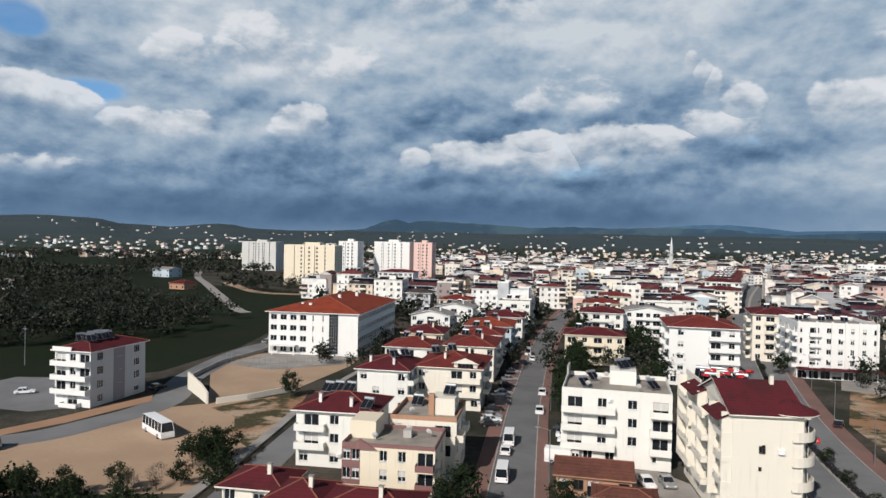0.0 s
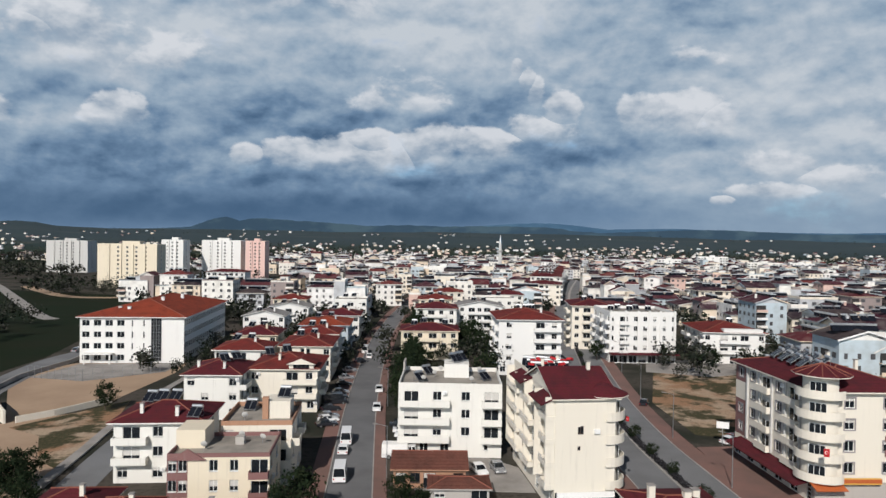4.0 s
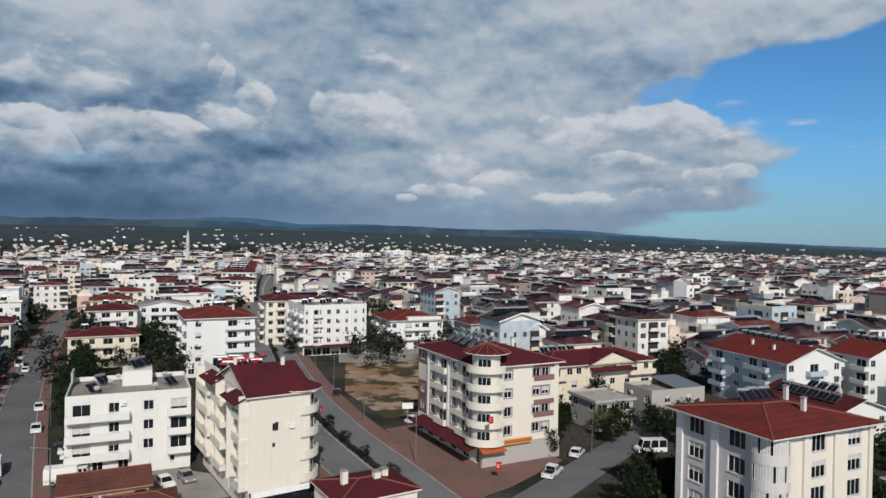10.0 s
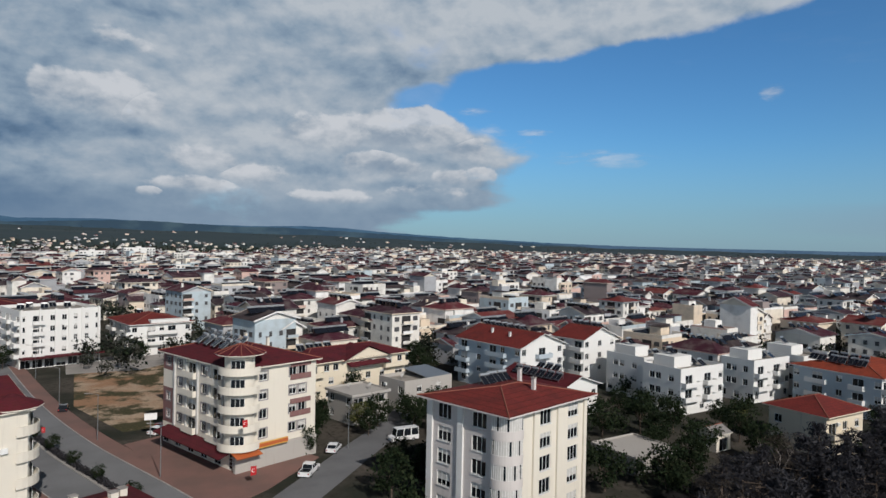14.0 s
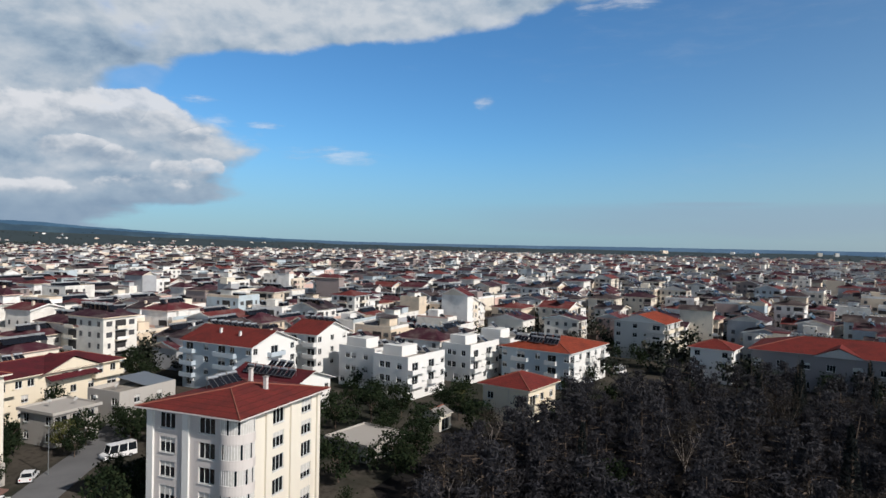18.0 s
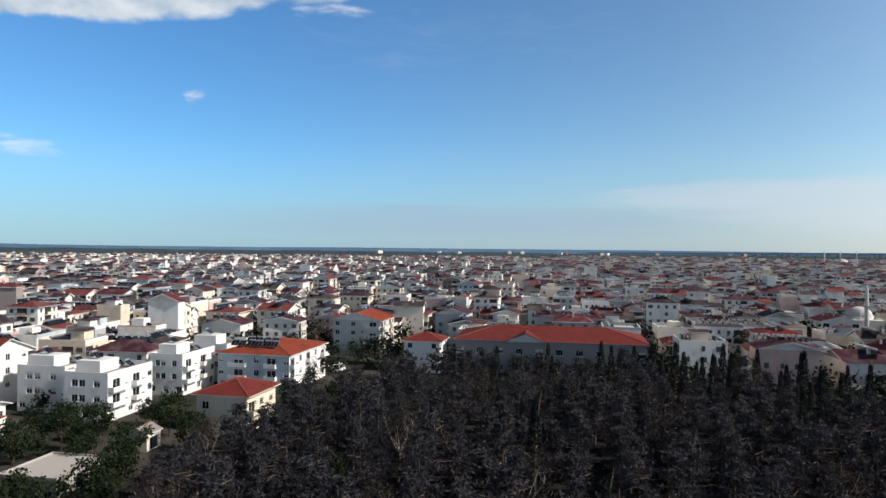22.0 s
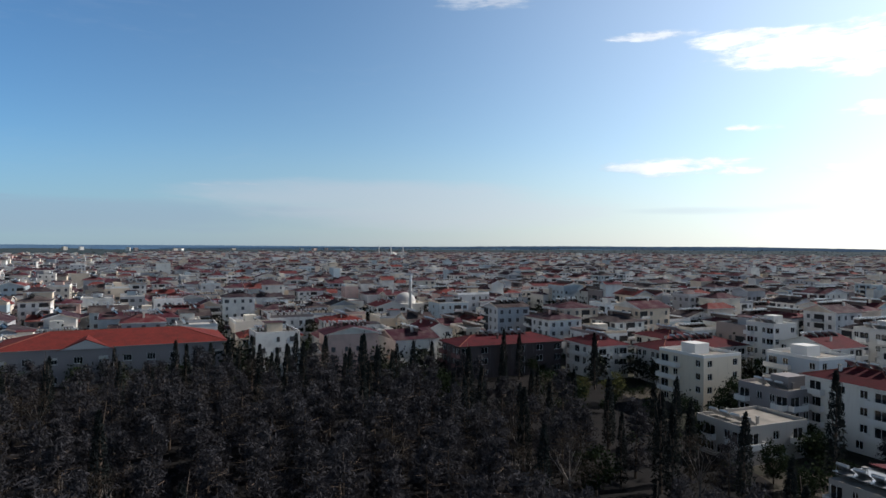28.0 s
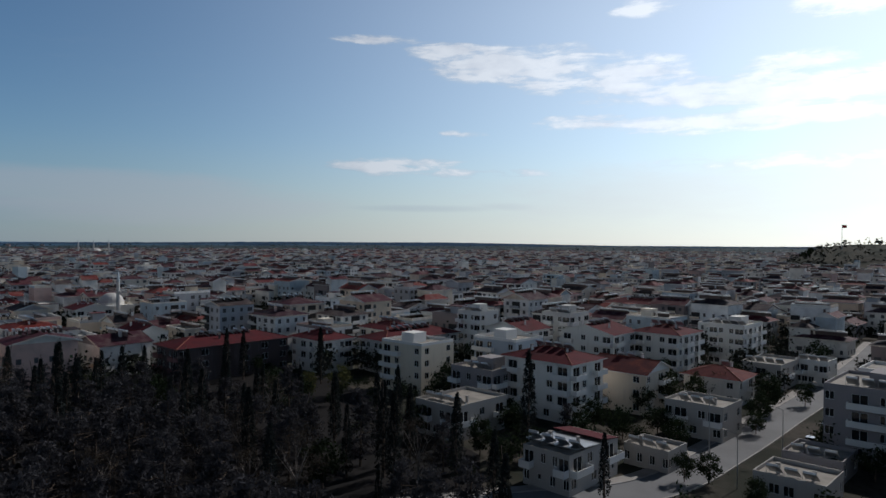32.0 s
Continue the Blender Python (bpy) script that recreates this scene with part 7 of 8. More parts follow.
class Town:
    """Joined far houses: walls, roofs, windows and roof clutter."""

    def __init__(self):
        self.wall, self.roof, self.flat, self.dark, self.shine, self.glass, self.room, self.steel = [([], []) for _ in range(8)]

    def add(self, lot, pts, faces):
        n = len(lot[0])
        lot[0].extend(pts)
        lot[1].extend(tuple(n + i for i in f) for f in faces)

    def box(self, lot, R, x0, y0, z0, x1, y1, z1):
        self.add(lot, [R(px, py, pz) for pz in (z0, z1) for px, py in ((x0, y0), (x1, y0), (x1, y1), (x0, y1))], [(0, 1, 5, 4), (1, 2, 6, 5), (2, 3, 7, 6), (3, 0, 4, 7), (4, 5, 6, 7), (3, 2, 1, 0)])

    def house(self, x, y, z, th, w, d, h, kind, fine):
        """One house; fine: with windows, balconies and roof edges; None: a lower wing."""
        c, s = math.cos(radians(-th)), math.sin(radians(-th))
        R = lambda px, py, pz: (x + c * px - s * py, y + s * px + c * py, z + pz)
        if fine and random.random() < 0.5:
            a, b2 = random.choice((-1, 1)), random.uniform(0.35, 0.6)
            self.house(*R(a * w * 0.45, random.uniform(-0.25, 0.25) * d, 0)[:2], z, th, w * b2, d * random.uniform(0.6, 1.15), max(3.0, h - random.choice((-3.0, 3.0, 3.0, 6.0))), random.choice(("flat", "hip", "gable")), None)
        w, d = w / 2, d / 2
        self.box(self.wall, R, -w, -d, -3, w, d, h)
        rise = 0.6
        if kind == "flat":
            # parapets round a sunken screed
            t = random.choice((0.5, 0.8, 1.0))
            self.add(self.flat, [R(*p) for p in ((-w, -d, h + 0.02), (w, -d, h + 0.02), (w, d, h + 0.02), (-w, d, h + 0.02))], [(0, 1, 2, 3)])
            for x0, y0, x1, y1 in ((-w, -d, w, -d + .25), (-w, d - .25, w, d), (-w, -d + .25, -w + .25, d - .25), (w - .25, -d + .25, w, d - .25)):
                self.box(self.wall, R, x0, y0, h + 0.03, x1, y1, h + t)
            if random.random() < 0.7:
                a, b2 = random.uniform(-w * .4, w * .4), random.uniform(1.6, 2.8)
                self.box(self.wall, R, a - b2, -2, h + 0.03, a + b2, 2, h + 2.6)
                if random.random() < 0.5:
                    self.box(self.roof, R, a - b2 - 0.5, -2.5, h + 2.6, a + b2 + 0.5, 2.5, h + 2.75)
            top = h
        else:
            o, rise = random.uniform(0.5, 0.9), random.uniform(1.5, 2.6)
            turn = (w < d) != (kind == "gable" and random.random() < 0.35)
            A, B = (d, w) if turn else (w, d)
            Q = (lambda px, py, pz: R(-py, px, pz)) if turn else R
            W, D = A + o, B + o
            r = 0.3 + max(0.0, A - B) if kind == "hip" else W
            e = [(-W, -D, h), (W, -D, h), (W, D, h), (-W, D, h), (-r, 0, h + rise), (r, 0, h + rise)]
            self.add(self.roof, [Q(*p) for p in e], [(0, 1, 5, 4), (1, 2, 5), (2, 3, 4, 5), (3, 0, 4)] if kind == "hip" else [(0, 1, 5, 4), (2, 3, 4, 5)])
            # pale eaves
            lo = [(px, py, h - 0.25) for px, py, _ in e[:4]]
            if kind == "hip":
                self.add(self.wall, [Q(*p) for p in lo + [(px, py, h - 0.01) for px, py, _ in e[:4]]], [(0, 1, 5, 4), (1, 2, 6, 5), (2, 3, 7, 6), (3, 0, 4, 7), (3, 2, 1, 0)])
            else:
                self.add(self.wall, [Q(*p) for p in ((-A, -B, h), (-A, B, h), (-A, 0, h + rise - .1), (A, -B, h), (A, B, h), (A, 0, h + rise - .1))], [(0, 2, 1), (3, 4, 5)])
                for px in (-W, W):
                    for sy in (-1, 1):
                        self.add(self.wall, [Q(px, sy * D, h - 0.35), Q(px, sy * D, h + 0.08), Q(px, 0, h + rise + 0.08), Q(px, 0, h + rise - 0.35)], [(0, 1, 2, 3)])
            if random.random() < 0.6:
                a, b2 = random.uniform(-.6, .6) * A, random.uniform(-.5, .5) * B
                self.box(self.wall, Q, a - .35, b2 - .35, h + rise * .3, a + .35, b2 + .35, h + rise + 0.7)
            top = h + rise * 0.72
        if fine:
            levels = max(1, int(h / 3.0))
            for side in range(4):
                L, off = (w, d) if side % 2 == 0 else (d, w)

                def S(px, py, pz, n=side):
                    for _ in range(n):
                        px, py = -py, px
                    return R(px, py, pz)

                n = max(2, int(L * 2 / 3.2))
                loggia = random.choice((None, 0, n - 1, n // 2, n // 2))
                for lev in range(levels):
                    b0 = lev * 3.0
                    for i in range(n):
                        a = -L + (i + .5) * 2 * L / n
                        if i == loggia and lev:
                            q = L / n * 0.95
                            # a dark sheet on the flat wall paints a shaded recess
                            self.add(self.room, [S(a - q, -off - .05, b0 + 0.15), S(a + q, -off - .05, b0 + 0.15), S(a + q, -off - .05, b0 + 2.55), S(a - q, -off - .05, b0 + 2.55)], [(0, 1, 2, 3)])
                            self.box(self.wall, S, a - q - 0.2, -off - 1.3, b0, a + q + 0.2, -off - .06, b0 + 0.16)
                            self.box(self.wall, S, a - q - 0.2, -off - 1.3, b0 + 0.16, a + q + 0.2, -off - 1.18, b0 + 1.0)
                            continue
                        if random.random() < 0.14:
                            continue
                        ww = random.choice((0.45, 0.6, 0.6, 0.9))
                        self.add(self.glass, [S(a - ww, -off - .06, b0 + 0.95), S(a + ww, -off - .06, b0 + 0.95), S(a + ww, -off - .06, b0 + 2.35), S(a - ww, -off - .06, b0 + 2.35)], [(0, 1, 2, 3)])
        # heaters in a row along the ridge or the roof's edge
        n = random.choice((4, 6, 7, 8, 10, 12)) if fine else random.choice((0, 1, 2, 3)) if fine is None or h > 6 else 0
        off = random.choice((-0.25, 0.1, 0.25)) if kind != "flat" else random.uniform(-0.6, 0.6)
        for i in range(n):
            q = (i - (n - 1) / 2) * min(2.4, 1.7 * max(w, d) / max(n, 1)) + random.uniform(-0.3, 0.3)
            px, py = (q, off * d) if w >= d else (off * w, q)
            a = radians(197 - th + random.uniform(-12, 12))
            ux, uy = math.cos(a), -math.sin(a)
            fx, fy = math.sin(a), math.cos(a)
            P = lambda i, j, k: R(px + ux * i + fx * j, py + uy * i + fy * j, top + k)
            self.add(self.dark, [P(-0.95, 1.0, 0.1), P(0.95, 1.0, 0.1), P(0.95, -0.7, 1.35), P(-0.95, -0.7, 1.35)], [(0, 1, 2, 3)])
            self.add(self.steel, [P(-0.95, -0.75, 0), P(0.95, -0.75, 0), P(0.95, -0.75, 1.3), P(-0.95, -0.75, 1.3)], [(0, 1, 2, 3)])
            tk = [P(i, j, k) for k in (1.3, 1.8) for i, j in ((-0.95, -1.2), (0.95, -1.2), (0.95, -0.7), (-0.95, -0.7))]
            self.add(self.shine, tk, [(0, 1, 5, 4), (1, 2, 6, 5), (2, 3, 7, 6), (3, 0, 4, 7), (4, 5, 6, 7)])

    def finish(self):
        for lot, name, mat, lab in ((self.wall, "far_house_walls", FAR_WALL, "white, cream and grey walls of the far town"), (self.roof, "far_house_roofs", FAR_ROOF, "maroon and red tiled roofs of the far town"), (self.flat, "far_flat_roofs", FAR_FLAT, "pale flat roofs of the far town"), (self.glass, "far_windows", FAR_WINDOW, "grey windows of the far town"), (self.room, "far_loggias", RECESS_SHADE, "dark balcony recesses of the far town"), (self.steel, "far_heater_stands", BROWNFR, "dark backs of the roof heaters of the far town"), (self.dark, "far_collectors", PANEL, "dark roof collectors of the far town"), (self.shine, "far_roof_tanks", TANK, "grey steel roof tanks of the far town")):
            me = bpy.data.meshes.new(name)
            me.from_pydata(lot[0], [], lot[1])
            me.materials.append(mat)
            tagged(new(name, me), lab, "town", "", "stuff")


# single houses of the middle distance: a few models, copied
MODELS = []


def model_house(i):
    w, d, fl, roof = ((13, 12, 3, "h"), (15, 13, 4, "h"), (12, 14, 3, "g"), (14, 12, 4, "f"), (16, 12, 3, "g"), (12, 11, 4, "h"), (11, 13, 2, "h"))[i]
    lab = ("pale house with a red hipped roof and balconies", "four-storey flats with a red hipped roof", "pale house with a low red gable", "flat-roofed four-storey flats", "wide pale house with a red gabled roof", "narrow four-storey flats with a red roof", "two-storey house with a red hipped roof")[i]
    b = House(lab + " in the town", 0, 0, 0, w, d, fl, MIXED, ground=3.1, h=3.0, detail=False, name="town_house", category="house", group="town houses", all_round=True)
    b.facade("S", ["w w", "w bb"], balmat=BRIGHT), b.facade("W", ["w w", "w w"]), b.facade("N", ["w w", "bb w"], balmat=BRIGHT), b.facade("E", [" "])
    b.close()
    b.wall = BRIGHT
    if roof == "h":
        b.hip(2.2, 0.8, TILE_MIX)
    elif roof == "g":
        b.gable(2.2, 0.7, TILE_MIX, along_x=i == 4)
    else:
        b.flat(0.7, mat=BRIGHT)
        b.block("roof_room", -2, -1, 2.4, 3.5, b.top + 0.01, b.top + 2.5, BRIGHT)
    b.chimney(2.5, -2, b.top + (1.3 if roof != "f" else 0.2))
    return b, b.top + (1.5 if roof != "f" else 0.05)


town = Town()
random.seed(11)
singles = 0
spots = []
step = 17.5
for gi in range(-155, 156):
    for gj in range(-155, 156):
        x0, y0 = gi * step, gj * step
        r = math.hypot(x0, y0)
        if r < 120 or r > 2650:
            continue
        a = math.degrees(math.atan2(x0, y0))
        spots.append((r, x0, y0, a))
spots.sort()
for r, x0, y0, a in spots:
    if not in_town(x0, y0):
        continue
    aa = a if a > -90 else a + 360
    edge = 700 if aa < -9 else 1000 if aa < 24 else 1100 if aa < 40 else 1700 if aa < 110 else 2200
    chance = 0.88 if r < 600 else 0.62 if r < edge else 0.22 if r < edge + 500 else 0.04
    # a green hollow in the middle of the northern town, and gaps for yards
    chance *= 1.0 if noise.noise((x0 * 0.006, y0 * 0.006, 7.0)) > -0.30 else 0.25
    if random.random() > chance:
        continue
    x, y = x0 + random.uniform(-2.8, 2.8), y0 + random.uniform(-2.8, 2.8)
    if r < 700 and not clear_of_roads(x, y, 2.0):
        continue
    if r < 760 and not free(x, y, 1.0, 6.5):
        continue
    th = grid_turn(aa) + random.uniform(-3, 3) + random.choice((0, 0, 0, 90))
    if r < 300 and singles < 14:
        k = random.randrange(7)
        while len(MODELS) <= k:
            MODELS.append(None)
        if MODELS[k] is None:
            MODELS[k] = model_house(k)
            ob = MODELS[k][0].e
            ob.matrix_basis = at_heading(x, y, th)
        else:
            ob = copy_thing(MODELS[k][0].e, at_heading(x, y, th))
        singles += 1
        for _ in range(random.choice((1, 2, 2))):
            p = ob.matrix_basis @ Vector((random.uniform(-3.5, 3.5), random.uniform(-2.5, 2.5), MODELS[k][1]))
            heater(p, 195 + random.uniform(-15, 15))
        TAKEN.append((x, y, 9.0))
        continue
    TAKEN.append((x, y, 4.0)) if r < 760 else None
    fl = random.choice((2, 3, 3, 3, 4, 4, 5) if r < 1200 else (3, 3, 3, 4, 5))
    town.house(x, y, land(x, y), th, *((random.uniform(10, 16.5), random.uniform(9.5, 14), 3.0 * fl + random.uniform(-0.4, 0.6)) if r < edge else (random.uniform(8, 12), random.uniform(7, 10), random.uniform(3.5, 6.5))), random.choice(("hip", "hip", "gable", "gable", "flat", "flat")), r < 1000)
# villages and single houses on the far plain and slopes
for _ in range(260):
    a, r = random.uniform(-50, 200), random.uniform(1250, 3000)
    p = heading(a) * r
    if 55 < a < 125 and random.random() < 0.35:
        continue
    if noise.noise((p.x * 0.0022, p.y * 0.0022, 1.0)) < -0.05:
        continue
    town.house(p.x, p.y, land(p.x, p.y), random.uniform(0, 90), random.uniform(6, 10), random.uniform(6, 8), random.uniform(2.4, 3.6), random.choice(("hip", "flat", "hip")), False)
for _ in range(1500):
    a, r = random.uniform(-48, 62), random.uniform(1700, 4200)
    if a < -20 and random.random() < 0.4:
        a, r = random.gauss(-27, 6), random.uniform(2600, 4300)
    p = heading(a) * r
    if noise.noise((p.x * 0.0030, p.y * 0.0030, 9.0)) < 0.14 or random.random() < (r - 1700) / 4200:
        continue
    town.house(p.x, p.y, land(p.x, p.y), random.uniform(0, 40), random.uniform(6, 15), random.uniform(6, 9), random.choice((2.4, 2.8, 3.2, 3.2, 5.8)), random.choice(("hip", "hip", "flat")), False)
# hotels on the far coast
for _ in range(16):
    p = heading(random.uniform(92, 130)) * random.uniform(3500, 4100)
    town.house(p.x, p.y, land(p.x, p.y), random.uniform(0, 40), random.uniform(25, 60), 18, random.uniform(9, 17), "flat", False)
# greenhouse and workshop sheds east of town
for _ in range(330):
    p = heading(random.uniform(48, 118)) * random.uniform(1500, 2600)
    town.house(p.x, p.y, land(p.x, p.y), 12 + random.uniform(-3, 3), random.uniform(20, 60), random.uniform(12, 25), random.uniform(3, 4.5), "flat", False)
town.finish()


def far_trees():
    """Garden trees of the town and groves of the plain, joined."""
    rng = np.random.default_rng(4)
    pts, size = [], []
    taken = np.array(TAKEN)

    def clear(x, y, k):
        return bool((np.hypot(taken[:, 0] - x, taken[:, 1] - y) > taken[:, 2] * k).all())

    def one(x, y, h, n, k=0.13):
        c = rng.normal(size=(n, 3)) * [h * 0.17, h * 0.17, h * 0.17] + [x, y, land(x, y) + h * 0.58]
        pts.append(c)
        size.append(np.full(n, h * k))

    def grow(name, mat, label):
        v, f = leaf_quads(np.concatenate(pts), np.concatenate(size)[:, None], rng, 0.8)
        tagged(new(name, np_mesh(name, v, f, mat)), label, "trees", "", "stuff")

    count = 0
    while count < 4600:
        a, r = random.uniform(-17, 195), random.choice((random.uniform(185, 560), random.uniform(300, 1300)))
        p = heading(a) * r
        if r < wood_edge(a % 360) + 4 or not clear_of_roads(p.x, p.y, -2.0) or not clear(p.x, p.y, 0.75):
            continue
        one(p.x, p.y, random.uniform(4, 10), 190 if r < 290 else 85 if r < 420 else 20, 0.06 if r < 290 else 0.10 if r < 420 else 0.15)
        count += 1
    # the dark groves in the north-west
    for _ in range(2600):
        a, r = random.uniform(-50, -13), random.uniform(255, 1300)
        p = heading(a) * r
        if noise.noise((p.x * 0.007, p.y * 0.007, 2.0)) < -0.08 or (-175 < p.x < -60 and 480 < p.y < 640) or (p.x > -125 and p.y < 330):
            continue
        one(p.x, p.y, random.uniform(7, 13), 210 if r < 480 else 34, 0.046 if r < 480 else 0.11)
    # hedges and woods of the plain
    for _ in range(6500):
        a, r = random.uniform(-50, 198), random.uniform(1000, 4600)
        p = heading(a) * r
        if noise.noise((p.x * 0.0028, p.y * 0.0028, 5.0)) < 0.0:
            continue
        one(p.x, p.y, random.uniform(7, 14), 7)
    # the green belt north of the town
    for _ in range(2600):
        a, r = random.uniform(-20, 58), random.uniform(950, 2600)
        p = heading(a) * r
        if noise.noise((p.x * 0.004, p.y * 0.004, 8.0)) > -0.05:
            one(p.x, p.y, random.uniform(6, 12), 10, 0.2)
    # scrub on the castle mound
    for _ in range(1500):
        x, y = random.uniform(-400, -85), random.uniform(-1190, -930)
        if land(x, y) < 34 or random.random() < 0.12:
            one(x, y, random.uniform(3, 6.0), 16, 0.2)
    # a long dark wooded ridge in the south
    for _ in range(700):
        a, r = random.uniform(124, 186), random.uniform(2600, 4600)
        p = heading(a) * r
        one(p.x, p.y, random.uniform(8, 16), 9)
    grow("far_trees", FAR_LEAF, "dark green trees and groves of the far town and plain")
    pts.clear(), size.clear()
    # shrubs and small trees in the yards near by
    count = 0
    while count < 620:
        a, r = random.uniform(-24, 202), random.uniform(88, 290)
        p = heading(a) * r
        if wood_edge(a % 360) > r or not clear_of_roads(p.x, p.y, 1.6) or not clear(p.x, p.y, 0.7):
            continue
        if a < -9 and not (r > 150 and a > -14) or 66 < p.x < 122 and 118 < p.y < 206 or 56 < p.x < 82 and 76 < p.y < 92 or 82 < p.x < 104 and 64 < p.y < 83 or -14 < p.x < 62 and p.y > 0 and p.y < 128 or 60 < p.x < 72 and 60 < p.y < 130:
            continue
        one(p.x, p.y, random.uniform(2.2, 6.5), 260, 0.055)
        count += 1
    # the ragged hedge at the south end of the earth lot
    for i in range(46):
        one(-96 + 1.15 * i + random.uniform(-1, 1), 88 - 0.13 * i + random.uniform(-4.5, 3.0), random.uniform(2.2, 5.0), 230, 0.06)
    grow("garden_shrubs", LEAF, "dense dark green garden shrubs and small trees in the yards")


far_trees()

# ---- the wood ----
random.seed(23)
planted = []
for _ in range(7000):
    a = random.uniform(73, 165)
    r = random.uniform(52, 190)
    if r > wood_edge(a) - 2:
        continue
    p = heading(a) * r
    if any((p.x - x) ** 2 + (p.y - y) ** 2 < 4.8 ** 2 for _, x, y, _, _ in planted):
        continue
    if not clear_of_roads(p.x, p.y, 0.0) or any((p.x - q) ** 2 + (p.y - w) ** 2 < (s * 0.72) ** 2 for q, w, s in TAKEN):
        continue
    back = r > wood_edge(a) - 30
    kind = random.choices(("pine", "cypress", "bare", "broad"), (6.5, 6 if back and a > 96 else 0.5, 0.9, 0.1))[0]
    high = {"pine": random.uniform(9, 13.5), "cypress": random.uniform(11, 16), "bare": random.uniform(8, 12), "broad": random.uniform(7, 11)}[kind]
    planted.append((r, p.x, p.y, kind, high))
    if len(planted) >= 355:
        break
planted.sort()
for r, x, y, kind, high in planted[:190]:
    tree(kind, x, y, high, 0, "trees of the dark wood")


def deep_wood(rest):
    """The farther trees of the wood, joined: too dense to tell apart."""
    lots = {}
    for r, x, y, kind, high in rest:
        proto = TREES[random.choice([k for k in TREES if k[0] == kind])]
        m = pose(x, y, 0, 0, 0, random.uniform(0, 360)) @ Matrix.Scale(high / 12.0, 4)
        m = np.array(m)
        for child in proto.children:
            me = child.data
            v = np.empty(len(me.vertices) * 3, dtype=np.float32)
            me.vertices.foreach_get("co", v)
            v = v.reshape(-1, 3) @ m[:3, :3].T + m[:3, 3]
            lot = lots.setdefault((child.name.split(".")[0], me.materials[0]), ([], [], [0]))
            lot[0].append(v)
            lot[1].extend(tuple(lot[2][0] + i for i in p.vertices) for p in me.polygons)
            lot[2][0] += len(v)
    for (name, mat), (v, f, _) in lots.items():
        me = bpy.data.meshes.new("wood_" + name)
        me.from_pydata(np.concatenate(v).tolist(), [], f)
        me.materials.append(mat)
        tagged(new("wood_" + name, me), "dark trees of the wood standing close together", "trees", "", "stuff")


deep_wood(planted[190:])

